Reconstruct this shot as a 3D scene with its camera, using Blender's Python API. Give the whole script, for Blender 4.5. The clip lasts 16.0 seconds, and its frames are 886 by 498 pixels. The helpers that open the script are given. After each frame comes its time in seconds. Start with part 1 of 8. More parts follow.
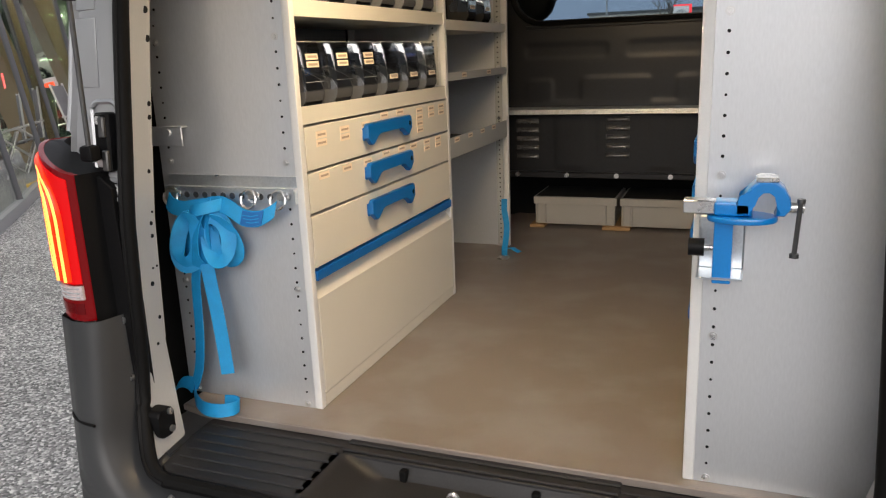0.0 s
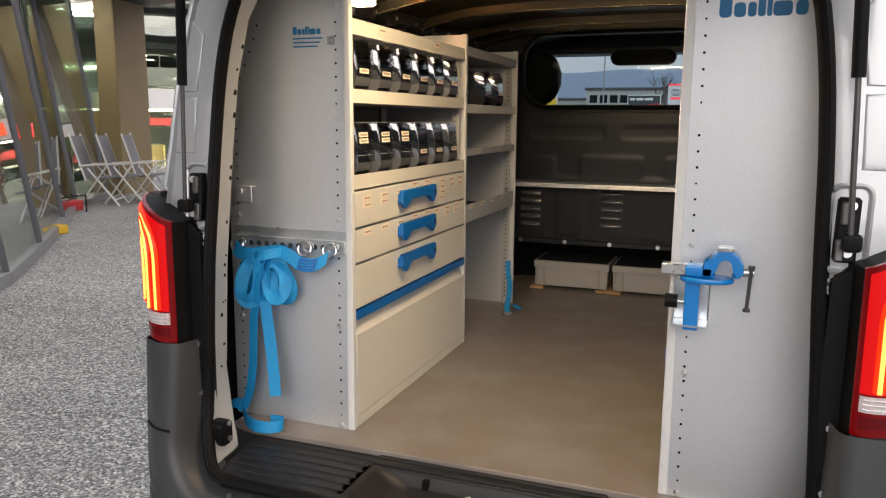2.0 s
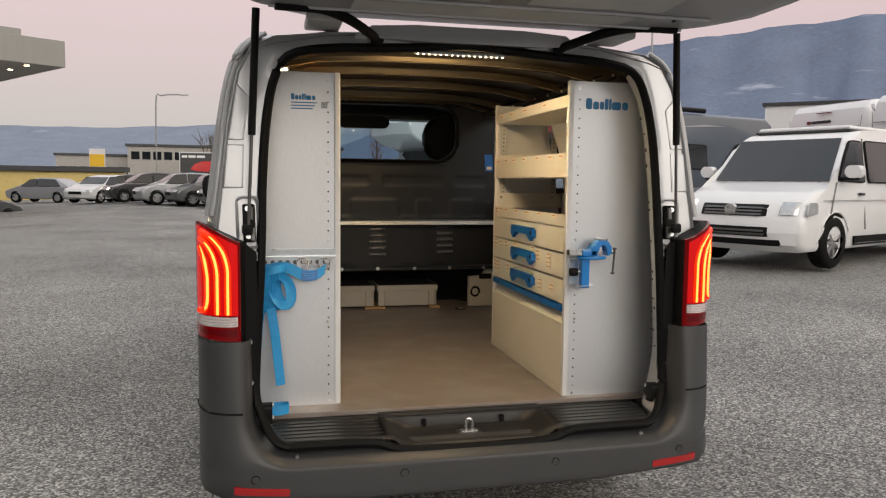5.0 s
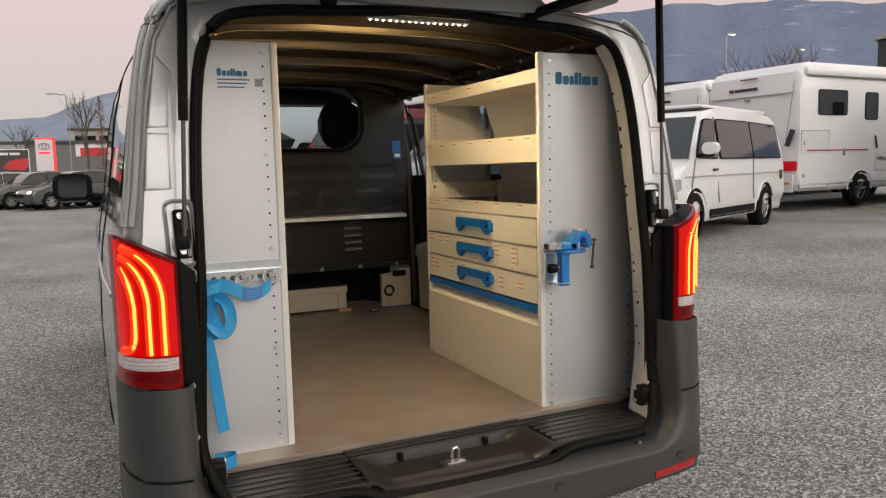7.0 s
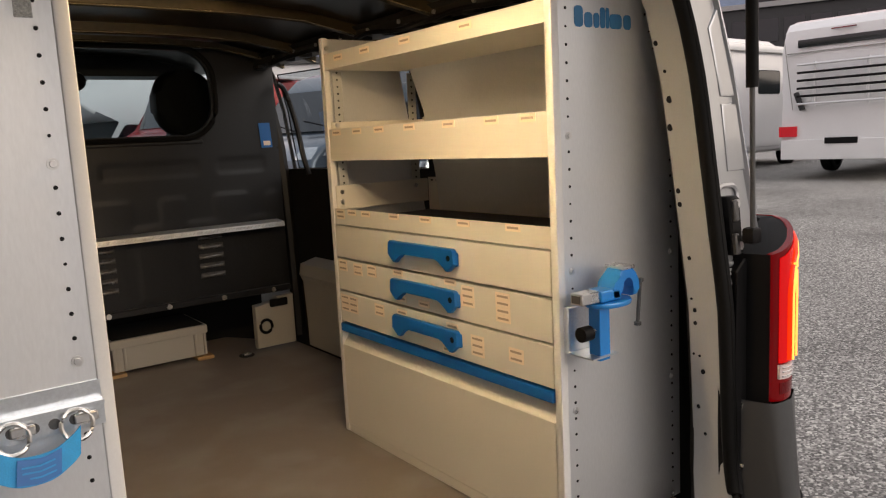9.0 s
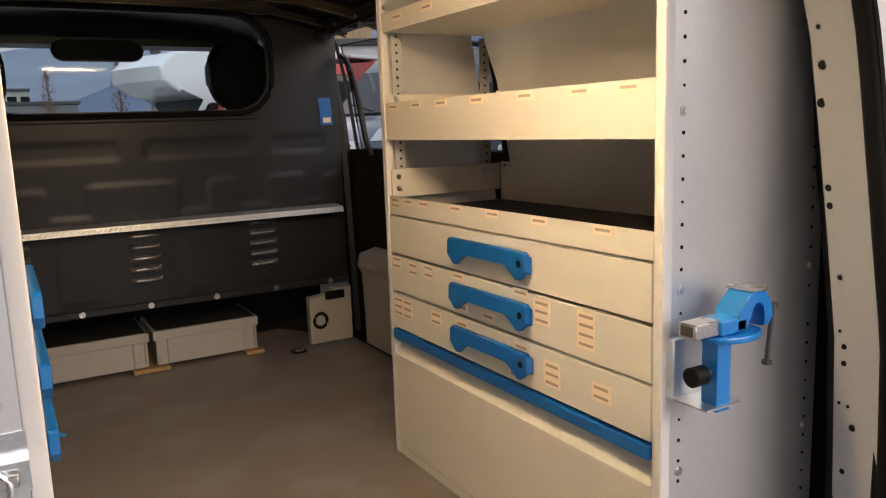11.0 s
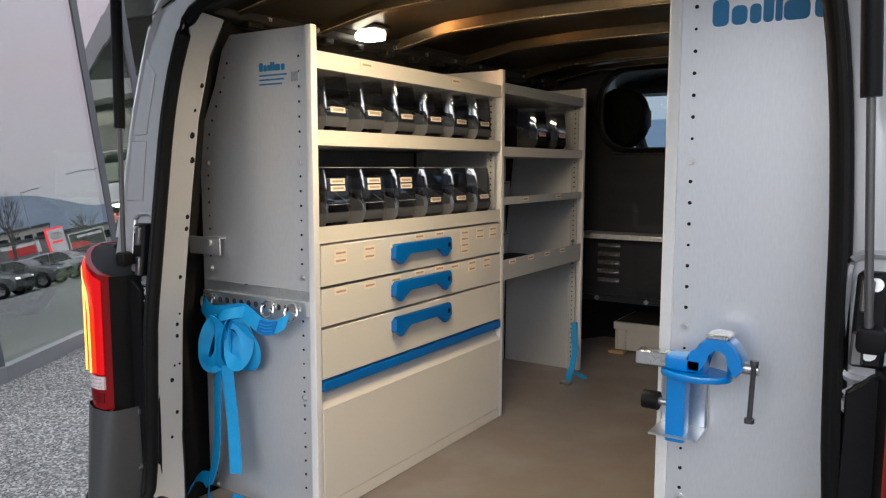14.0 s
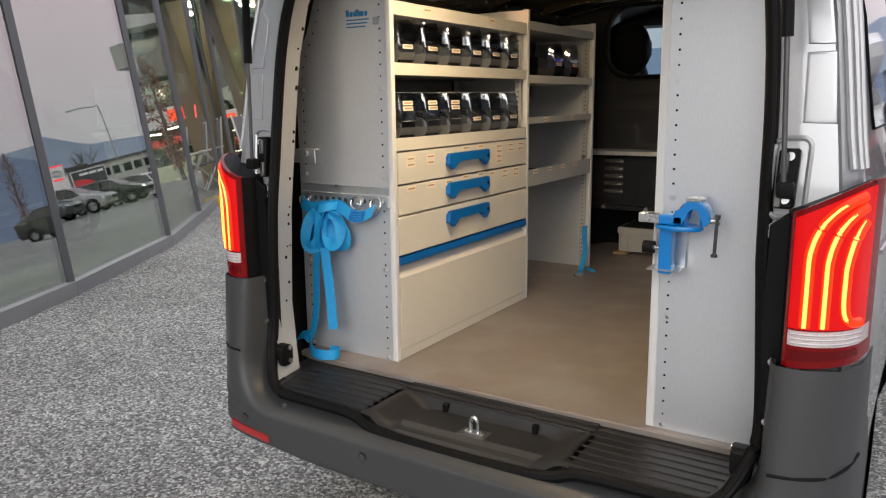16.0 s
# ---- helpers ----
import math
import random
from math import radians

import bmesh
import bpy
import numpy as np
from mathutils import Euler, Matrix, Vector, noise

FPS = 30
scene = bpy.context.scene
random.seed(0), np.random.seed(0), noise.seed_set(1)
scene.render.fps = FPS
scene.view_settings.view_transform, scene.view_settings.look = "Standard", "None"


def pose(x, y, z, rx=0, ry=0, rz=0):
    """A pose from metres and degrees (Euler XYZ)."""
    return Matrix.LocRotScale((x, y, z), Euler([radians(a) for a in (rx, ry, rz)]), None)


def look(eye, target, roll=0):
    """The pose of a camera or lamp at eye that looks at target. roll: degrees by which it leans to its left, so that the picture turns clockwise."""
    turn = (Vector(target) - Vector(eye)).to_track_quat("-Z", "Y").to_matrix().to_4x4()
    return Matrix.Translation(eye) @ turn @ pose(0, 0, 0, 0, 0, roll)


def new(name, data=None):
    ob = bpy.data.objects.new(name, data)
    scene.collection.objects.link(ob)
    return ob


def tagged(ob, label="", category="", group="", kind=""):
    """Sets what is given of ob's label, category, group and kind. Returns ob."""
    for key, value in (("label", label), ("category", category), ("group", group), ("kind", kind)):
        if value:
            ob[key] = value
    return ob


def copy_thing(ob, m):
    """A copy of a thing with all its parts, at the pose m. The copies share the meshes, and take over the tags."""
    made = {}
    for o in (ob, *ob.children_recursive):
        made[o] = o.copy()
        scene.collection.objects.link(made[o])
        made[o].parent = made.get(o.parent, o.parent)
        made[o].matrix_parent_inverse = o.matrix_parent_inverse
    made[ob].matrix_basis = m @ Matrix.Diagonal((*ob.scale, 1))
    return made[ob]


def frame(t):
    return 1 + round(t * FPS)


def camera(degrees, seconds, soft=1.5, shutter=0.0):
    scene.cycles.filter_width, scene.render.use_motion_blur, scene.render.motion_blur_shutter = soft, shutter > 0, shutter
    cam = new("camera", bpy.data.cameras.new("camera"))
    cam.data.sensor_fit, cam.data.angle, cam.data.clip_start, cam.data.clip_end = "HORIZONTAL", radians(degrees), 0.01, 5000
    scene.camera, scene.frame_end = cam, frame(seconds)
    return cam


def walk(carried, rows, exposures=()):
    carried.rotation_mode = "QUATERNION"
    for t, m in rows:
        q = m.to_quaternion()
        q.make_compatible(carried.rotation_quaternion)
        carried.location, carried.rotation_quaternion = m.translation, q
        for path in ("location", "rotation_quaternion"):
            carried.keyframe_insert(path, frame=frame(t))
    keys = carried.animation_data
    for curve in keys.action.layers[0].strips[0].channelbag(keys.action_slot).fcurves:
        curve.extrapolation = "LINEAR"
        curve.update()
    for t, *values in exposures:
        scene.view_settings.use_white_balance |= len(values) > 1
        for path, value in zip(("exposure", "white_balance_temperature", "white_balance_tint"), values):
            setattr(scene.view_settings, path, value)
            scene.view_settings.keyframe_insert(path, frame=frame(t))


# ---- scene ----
cam = camera(60.8, 16.0, 1.2)
PATH = [
    (0, (0.498, -1.235, 1.441), (-0.211, 0.568, 0.942), -2.3),
    (0.5, (0.502, -1.211, 1.461), (-0.255, 0.592, 1.039), -3.9),
    (1, (0.5, -1.237, 1.475), (-0.306, 0.555, 1.104), -3.4),
    (1.5, (0.498, -1.323, 1.498), (-0.324, 0.464, 1.138), -0.9),
    (2, (0.55, -1.607, 1.491), (-0.149, 0.236, 1.155), 0.4),
    (2.5, (0.675, -1.977, 1.489), (0.022, -0.109, 1.203), 1.4),
    (3, (0.607, -2.359, 1.465), (0.141, -0.429, 1.224), 1.6),
    (3.5, (0.397, -2.561, 1.452), (0.188, -0.583, 1.245), 2.0),
    (4, (0.038, -2.615, 1.444), (0.061, -0.624, 1.251), 1.6),
    (4.2, (-0.129, -2.634, 1.428), (-0.014, -0.646, 1.238), 1.5),
    (6.3, (-1.108, -2.276, 1.431), (-0.339, -0.439, 1.243), -1.1),
    (6.5, (-1.101, -2.23, 1.434), (-0.312, -0.402, 1.238), -1.2),
    (7, (-0.968, -2.024, 1.438), (-0.14, -0.216, 1.226), -1.4),
    (7.5, (-0.838, -1.728, 1.45), (0.03, 0.059, 1.215), -1.8),
    (8, (-0.773, -1.378, 1.473), (0.205, 0.348, 1.223), -2.4),
    (10.3, (-0.598, -0.675, 1.508), (0.665, 0.842, 1.187), -2.9),
    (10.5, (-0.583, -0.662, 1.502), (0.628, 0.898, 1.184), -2.6),
    (11, (-0.458, -0.619, 1.485), (0.537, 1.086, 1.163), -2.0),
    (11.5, (-0.238, -0.57, 1.482), (0.376, 1.304, 1.148), -0.8),
    (12, (-0.063, -0.475, 1.463), (0.089, 1.492, 1.131), 0.6),
    (12.5, (0.157, -0.432, 1.477), (-0.229, 1.505, 1.16), 1.6),
    (13, (0.348, -0.565, 1.498), (-0.437, 1.256, 1.232), 0.9),
    (13.5, (0.625, -0.824, 1.491), (-0.372, 0.897, 1.276), -0.2),
    (14, (0.821, -1.105, 1.487), (-0.251, 0.57, 1.269), 0.1),
    (14.5, (0.955, -1.399, 1.473), (-0.133, 0.266, 1.259), 0.1),
    (15, (1.094, -1.551, 1.484), (0.002, 0.104, 1.227), 0.9),
    (15.5, (1.155, -1.64, 1.488), (0.053, -0.006, 1.149), 0.7),
    (16, (1.011, -1.699, 1.459), (-0.046, -0.047, 1.07), -0.7),
]
walk(cam, [(t, look(eye, target, roll)) for t, eye, target, roll in PATH], exposures=[
    (0.0, 0.43, 6200, 10), (1.5, 0.37, 6250, 11), (3.0, 0.19, 6250, 10), (4.0, 0.0, 6500, 9), (6.5, 0.05, 6750, 9),
    (8.0, 0.06, 6800, 10), (10.5, 0.36, 6800, 17), (11.5, 0.53, 6200, 16), (12.5, 0.66, 5650, 15), (13.0, 0.7, 5600, 14), (13.5, 0.52, 5600, 11), (14.0, 0.35, 5700, 9), (16.0, 0.33, 6100, 9)])

# ---- world and light: clear dusk, sun just gone behind the camera ----
world = bpy.data.worlds.new("dusk_sky")
scene.world = world
world.use_nodes = True
wn = world.node_tree
bg = wn.nodes["Background"]
wtc, wsep, wramp = wn.nodes.new("ShaderNodeTexCoord"), wn.nodes.new("ShaderNodeSeparateXYZ"), wn.nodes.new("ShaderNodeValToRGB")
sky = wn.nodes.new("ShaderNodeTexSky")
sky.sky_type, sky.sun_disc, sky.sun_elevation, sky.sun_rotation = "NISHITA", False, radians(3.0), radians(167)
wn.links.new(wtc.outputs["Generated"], wsep.inputs[0])
wn.links.new(wsep.outputs["Z"], wramp.inputs[0])
els = wramp.color_ramp.elements
els[0].position, els[0].color = 0.0, (0.44, 0.47, 0.56, 1)
els[1].position, els[1].color = 1.0, (0.86, 0.92, 1.02, 1)
for q, c in ((0.06, (0.44, 0.43, 0.52, 1)), (0.13, (0.57, 0.445, 0.505, 1)), (0.24, (0.72, 0.52, 0.545, 1)), (0.45, (0.93, 0.86, 0.87, 1))):
    k = els.new(q)
    k.color = c
wmix = wn.nodes.new("ShaderNodeMix")
wmix.data_type, wmix.blend_type = "RGBA", "ADD"
wmix.inputs["Factor"].default_value = 0.06
wn.links.new(wramp.outputs[0], wmix.inputs["A"]), wn.links.new(sky.outputs[0], wmix.inputs["B"])
# afterglow where the sun went down, behind the camera
wdot = wn.nodes.new("ShaderNodeVectorMath")
wdot.operation = "DOT_PRODUCT"
wdot.inputs[1].default_value = Vector((0.45, -0.88, 0.12)).normalized()
wn.links.new(wtc.outputs["Generated"], wdot.inputs[0])
wmap = wn.nodes.new("ShaderNodeMapRange")
wmap.interpolation_type = "SMOOTHSTEP"
wmap.inputs["From Min"].default_value, wmap.inputs["From Max"].default_value = 0.15, 1.0
wn.links.new(wdot.outputs["Value"], wmap.inputs["Value"])
wglow = wn.nodes.new("ShaderNodeMix")
wglow.data_type, wglow.blend_type = "RGBA", "MIX"
wglow.inputs["B"].default_value = (1.36, 1.20, 1.04, 1)
wn.links.new(wmap.outputs[0], wglow.inputs["Factor"]), wn.links.new(wmix.outputs["Result"], wglow.inputs["A"])
wn.links.new(wglow.outputs["Result"], bg.inputs["Color"])
bg.inputs["Strength"].default_value = 0.95

sun_data = bpy.data.lights.new("sun", "SUN")
sun_data.energy, sun_data.angle, sun_data.color = 1.35, radians(50), (1.0, 0.96, 0.93)
sun = new("sun", sun_data)
sun.matrix_world = look((0, 0, 0), (-0.22, 0.94, -0.27))

# the lit lamp over the racking, which shines downwards, and the led strip
lamp_data = bpy.data.lights.new("interior_lamp_light", "SPOT")
lamp_data.energy, lamp_data.color, lamp_data.shadow_soft_size = 4.0, (1.0, 0.44, 0.13), 0.03
lamp_data.spot_size, lamp_data.spot_blend = radians(150), 0.5
lamp_light = new("interior_lamp_light", lamp_data)
lamp_light.matrix_world = look((-0.63, 0.79, 1.868), (0.4, 0.90, 1.45))
led_data = bpy.data.lights.new("led_strip_light", "AREA")
led_data.energy, led_data.color, led_data.shape, led_data.size, led_data.size_y = 9.5, (1.0, 0.72, 0.40), "RECTANGLE", 0.34, 0.03
led_light = new("led_strip_light", led_data)
led_light.matrix_world = pose(0.0, 0.232, 1.893, 28)

# ---- own helpers ----
OFF = {}


def thing(name, base=(0, 0, 0), label="", category="", group="", kind="", rz=0.0, local=False):
    """A top-level Empty at its base. Its parts are written in world metres, or in its own when local."""
    ob = new(name)
    ob.empty_display_size = 0.1
    ob.matrix_world = pose(*base, 0, 0, rz)
    OFF[ob.name] = None if local else Vector(base)
    return tagged(ob, label, category, group, kind)


def finish(bm, mesh_name, material, sharp=38):
    bmesh.ops.recalc_face_normals(bm, faces=bm.faces)
    lim = radians(sharp)
    for e in bm.edges:
        e.smooth = len(e.link_faces) == 2 and e.calc_face_angle(0) < lim
    for f in bm.faces:
        f.smooth = True
    me = bpy.data.meshes.new(mesh_name)
    bm.to_mesh(me)
    bm.free()
    for m in material if isinstance(material, (list, tuple)) else [material]:
        me.materials.append(m)
    return me


def even(ob):
    """Keep large flat faces flat beside their small bevels."""
    if 6 < len(ob.data.polygons) < 400:
        md = ob.modifiers.new("even_normals", "WEIGHTED_NORMAL")
        md.keep_sharp = True


def part(name, bm, material, parent, label="", kind="", sharp=38):
    root = parent
    while root.parent:
        root = root.parent
    if OFF.get(root.name) is not None:
        bmesh.ops.translate(bm, verts=bm.verts, vec=-OFF[root.name])
    ob = new(name, finish(bm, name, material, sharp))
    ob.parent = parent
    even(ob)
    return tagged(ob, label, "", "", kind)


def solo(name, bm, material, label, category, group="", kind="", base=(0, 0, 0), sharp=38):
    bmesh.ops.translate(bm, verts=bm.verts, vec=-Vector(base))
    ob = new(name, finish(bm, name, material, sharp))
    ob.location = base
    even(ob)
    return tagged(ob, label, category, group, kind)


def B():
    return bmesh.new()


def box(bm, xs, ys, zs, bevel=0.0, seg=1):
    v = [bm.verts.new((x, y, z)) for x in xs for y in ys for z in zs]
    fs = [bm.faces.new([v[i] for i in q]) for q in ((0, 1, 3, 2), (4, 6, 7, 5), (0, 4, 5, 1), (2, 3, 7, 6), (0, 2, 6, 4), (1, 5, 7, 3))]
    if bevel:
        bmesh.ops.bevel(bm, geom=list({e for f in fs for e in f.edges}), offset=bevel, segments=seg, affect="EDGES", profile=0.5)
    return bm


def put(axis, a, u, v):
    return (a, u, v) if axis == "x" else (u, a, v) if axis == "y" else (u, v, a)


def prism(bm, pts, axis, a, b, bevel=0.0, seg=1):
    """A polygon in the plane across the axis, drawn out from a to b."""
    lo = [bm.verts.new(put(axis, a, *p)) for p in pts]
    hi = [bm.verts.new(put(axis, b, *p)) for p in pts]
    n = len(pts)
    fs = [bm.faces.new(lo[::-1]), bm.faces.new(hi)]
    fs += [bm.faces.new((lo[i], lo[(i + 1) % n], hi[(i + 1) % n], hi[i])) for i in range(n)]
    if bevel:
        bmesh.ops.bevel(bm, geom=list({e for f in fs[:2] for e in f.edges}), offset=bevel, segments=seg, affect="EDGES", profile=0.5)
    return bm


def frame_of(d):
    d = Vector(d).normalized()
    u = d.cross((0, 0, 1) if abs(d.z) < 0.9 else (1, 0, 0)).normalized()
    return u, d.cross(u)


def rod(bm, p0, p1, r, n=12, r2=None, caps=True):
    p0, p1, r2 = Vector(p0), Vector(p1), r if r2 is None else r2
    u, v = frame_of(p1 - p0)
    ring = [[bm.verts.new(p + k * (math.cos(2 * math.pi * i / n) * u + math.sin(2 * math.pi * i / n) * v)) for i in range(n)] for p, k in ((p0, r), (p1, r2))]
    for i in range(n):
        bm.faces.new((ring[0][i], ring[0][(i + 1) % n], ring[1][(i + 1) % n], ring[1][i]))
    if caps:
        bm.faces.new(ring[0][::-1]), bm.faces.new(ring[1])
    return bm


def tube(bm, pts, r, n=8, closed=False, flat=1.0):
    pts = [Vector(p) for p in pts]
    m = len(pts)
    rings = []
    for i, p in enumerate(pts):
        d = pts[(i + 1) % m] - pts[i - 1] if closed else pts[min(i + 1, m - 1)] - pts[max(i - 1, 0)]
        u, v = frame_of(d)
        k = r[i] if isinstance(r, (list, tuple)) else r
        rings.append([bm.verts.new(p + k * (math.cos(2 * math.pi * j / n) * u + flat * math.sin(2 * math.pi * j / n) * v)) for j in range(n)])
    for i in range(m if closed else m - 1):
        a, b = rings[i], rings[(i + 1) % m]
        for j in range(n):
            bm.faces.new((a[j], a[(j + 1) % n], b[(j + 1) % n], b[j]))
    if not closed:
        bm.faces.new(rings[0][::-1]), bm.faces.new(rings[-1])
    return bm


def ribbon(bm, pts, across, width, thick=0.002):
    """A flat strap along pts, its width along across (a vector, or one for each point)."""
    pts = [Vector(p) for p in pts]
    rows = []
    for i, p in enumerate(pts):
        a = Vector(across[i] if isinstance(across, list) else across).normalized()
        d = (pts[min(i + 1, len(pts) - 1)] - pts[max(i - 1, 0)]).normalized()
        nrm = d.cross(a).normalized()
        rows.append([bm.verts.new(p + s * a * width / 2 + q * nrm * thick / 2) for s, q in ((-1, -1), (1, -1), (1, 1), (-1, 1))])
    for a, b in zip(rows, rows[1:]):
        for j in range(4):
            bm.faces.new((a[j], a[(j + 1) % 4], b[(j + 1) % 4], b[j]))
    bm.faces.new(rows[0][::-1]), bm.faces.new(rows[-1])
    return bm


def smooth_path(pts, k=6):
    """Catmull-Rom through pts."""
    pts = [Vector(p) for p in pts]
    out = []
    for i in range(len(pts) - 1):
        a, b, c, d = pts[max(i - 1, 0)], pts[i], pts[i + 1], pts[min(i + 2, len(pts) - 1)]
        for s in range(k):
            t = s / k
            out.append(0.5 * (2 * b + (c - a) * t + (2 * a - 5 * b + 4 * c - d) * t * t + (3 * b - a - 3 * c + d) * t**3))
    return out + [pts[-1]]


def slab(bm, corners, depth):
    """A plate on the given corners (in one plane), as thick as depth along its normal, backwards."""
    c = [Vector(p) for p in corners]
    nrm = (c[1] - c[0]).cross(c[2] - c[0]).normalized() * depth
    hi = [bm.verts.new(p) for p in c]
    lo = [bm.verts.new(p - nrm) for p in c]
    n = len(c)
    bm.faces.new(hi), bm.faces.new(lo[::-1])
    for i in range(n):
        bm.faces.new((lo[i], lo[(i + 1) % n], hi[(i + 1) % n], hi[i]))
    return bm


def sheet(bm, rows, close=False):
    """Quads over a grid of points; returns the verts."""
    g = [[bm.verts.new(p) for p in r] for r in rows]
    for a, b in zip(g, g[1:]):
        for j in range(len(a) if close else len(a) - 1):
            k = (j + 1) % len(a)
            bm.faces.new((a[j], a[k], b[k], b[j]))
    return g


def oval(cx, cz, rx, rz, n=24):
    return [(cx + rx * math.cos(2 * math.pi * i / n), cz + rz * math.sin(2 * math.pi * i / n)) for i in range(n)]


def rrect(u0, u1, v0, v1, r, n=5):
    out = []
    for cu, cv, a in ((u1 - r, v1 - r, 0), (u0 + r, v1 - r, 90), (u0 + r, v0 + r, 180), (u1 - r, v0 + r, 270)):
        out += [(cu + r * math.cos(radians(a + 90 * i / n)), cv + r * math.sin(radians(a + 90 * i / n))) for i in range(n + 1)]
    return out


# ---- materials ----
def nodes_of(name):
    m = bpy.data.materials.new(name)
    m.use_nodes = True
    nt = m.node_tree
    return m, nt, nt.nodes["Principled BSDF"]


def link(nt, a, b):
    nt.links.new(a, b)


def mat(name, col, rough=0.5, metal=0.0, var=0.08, scale=6.0, fine=120.0, bump=0.0, coat=0.0, stretch=None, spec=0.5, rvar=0.06):
    m, nt, p = nodes_of(name)
    tc = nt.nodes.new("ShaderNodeTexCoord")
    src = tc.outputs["Object"]
    if stretch:
        mp = nt.nodes.new("ShaderNodeMapping")
        mp.inputs["Scale"].default_value = stretch
        link(nt, src, mp.inputs["Vector"])
        src = mp.outputs["Vector"]
    n1, n2 = nt.nodes.new("ShaderNodeTexNoise"), nt.nodes.new("ShaderNodeTexNoise")
    for n, s, d in ((n1, scale, 4), (n2, fine, 3)):
        n.inputs["Scale"].default_value, n.inputs["Detail"].default_value = s, d
        link(nt, src, n.inputs["Vector"])
    add = nt.nodes.new("ShaderNodeMath")
    add.operation = "ADD"
    link(nt, n1.outputs["Fac"], add.inputs[0]), link(nt, n2.outputs["Fac"], add.inputs[1])
    rmp = nt.nodes.new("ShaderNodeMapRange")
    rmp.inputs["From Min"].default_value, rmp.inputs["From Max"].default_value = 0.65, 1.35
    link(nt, add.outputs[0], rmp.inputs["Value"])
    mix = nt.nodes.new("ShaderNodeMix")
    mix.data_type = "RGBA"
    mix.inputs["A"].default_value = (*[c * (1 - var) for c in col], 1)
    mix.inputs["B"].default_value = (*[min(1, c * (1 + var)) for c in col], 1)
    link(nt, rmp.outputs[0], mix.inputs["Factor"])
    link(nt, mix.outputs["Result"], p.inputs["Base Color"])
    rr = nt.nodes.new("ShaderNodeMapRange")
    rr.inputs["To Min"].default_value, rr.inputs["To Max"].default_value = max(0.02, rough - rvar), min(1, rough + rvar)
    link(nt, n1.outputs["Fac"], rr.inputs["Value"])
    link(nt, rr.outputs[0], p.inputs["Roughness"])
    p.inputs["Metallic"].default_value, p.inputs["Coat Weight"].default_value = metal, coat
    p.inputs["Coat Roughness"].default_value, p.inputs["Specular IOR Level"].default_value = 0.04, spec
    if bump:
        bp = nt.nodes.new("ShaderNodeBump")
        bp.inputs["Strength"].default_value, bp.inputs["Distance"].default_value = 0.6, bump
        link(nt, n2.outputs["Fac"], bp.inputs["Height"])
        link(nt, bp.outputs["Normal"], p.inputs["Normal"])
    return m


def glow(name, col, strength):
    m, nt, p = nodes_of(name)
    p.inputs["Base Color"].default_value = (*col, 1)
    p.inputs["Emission Color"].default_value = (*col, 1)
    p.inputs["Emission Strength"].default_value = strength
    p.inputs["Roughness"].default_value = 0.3
    return m


def lit_lens(name, base, col, strength):
    """A coloured lens with a glossy cover, lit from inside."""
    m = glow(name, col, strength)
    p = m.node_tree.nodes["Principled BSDF"]
    p.inputs["Base Color"].default_value = (*base, 1)
    p.inputs["Roughness"].default_value, p.inputs["Coat Weight"].default_value, p.inputs["Coat Roughness"].default_value = 0.25, 0.25, 0.05
    p.inputs["Specular IOR Level"].default_value = 0.25
    return m


def clear(name, tint=(1, 1, 1), gloss=0.12, rough=0.02, see=0.9):
    """Thin clear sheet: straight-through view with a real gloss on top."""
    m = bpy.data.materials.new(name)
    m.use_nodes = True
    nt = m.node_tree
    nt.nodes.remove(nt.nodes["Principled BSDF"])
    out = nt.nodes["Material Output"]
    tr, gl, mx, lw, pw = [nt.nodes.new("ShaderNode" + k) for k in ("BsdfTransparent", "BsdfGlossy", "MixShader", "LayerWeight", "Math")]
    tr.inputs["Color"].default_value = (*[c * see for c in tint], 1)
    gl.inputs["Roughness"].default_value = rough
    lw.inputs["Blend"].default_value = 0.5
    pw.operation = "POWER"
    pw.inputs[1].default_value = 4.0
    link(nt, lw.outputs["Facing"], pw.inputs[0])
    mr = nt.nodes.new("ShaderNodeMapRange")
    mr.inputs["To Min"].default_value, mr.inputs["To Max"].default_value = gloss, 1.0
    link(nt, pw.outputs[0], mr.inputs["Value"])
    link(nt, mr.outputs[0], mx.inputs["Fac"])
    link(nt, tr.outputs[0], mx.inputs[1]), link(nt, gl.outputs[0], mx.inputs[2]), link(nt, mx.outputs[0], out.inputs["Surface"])
    return m


SILVER = mat("silver_paint", (0.43, 0.44, 0.455), 0.34, 0.55, 0.04, 3, 900, coat=1.0)
SILVER_IN = mat("silver_inner_paint", (0.46, 0.46, 0.455), 0.42, 0.2, 0.06, 5, 300)
ALU = mat("galvanised_sheet", (0.69, 0.705, 0.725), 0.40, 0.6, 0.05, 3, 260, stretch=(1, 1, 0.25))
POST = mat("cream_profile", (0.74, 0.735, 0.72), 0.45, 0.1, 0.03, 5, 300)
SILLMAT = mat("ribbed_black_plastic", (0.017, 0.017, 0.018), 0.45, 0, 0.3, 10, 300, bump=0.0002, spec=0.4)
CREAM = mat("cream_powder_coat", (0.67, 0.645, 0.58), 0.48, 0.0, 0.03, 4, 420, bump=0.0002)
GREYCOAT = mat("grey_powder_coat", (0.47, 0.48, 0.47), 0.5, 0.1, 0.04, 4, 300)
BLUE = mat("blue_plastic", (0.003, 0.125, 0.43), 0.36, 0, 0.06, 12, 300)
LOGO = mat("blue_print", (0.03, 0.20, 0.42), 0.5, 0, 0.03)
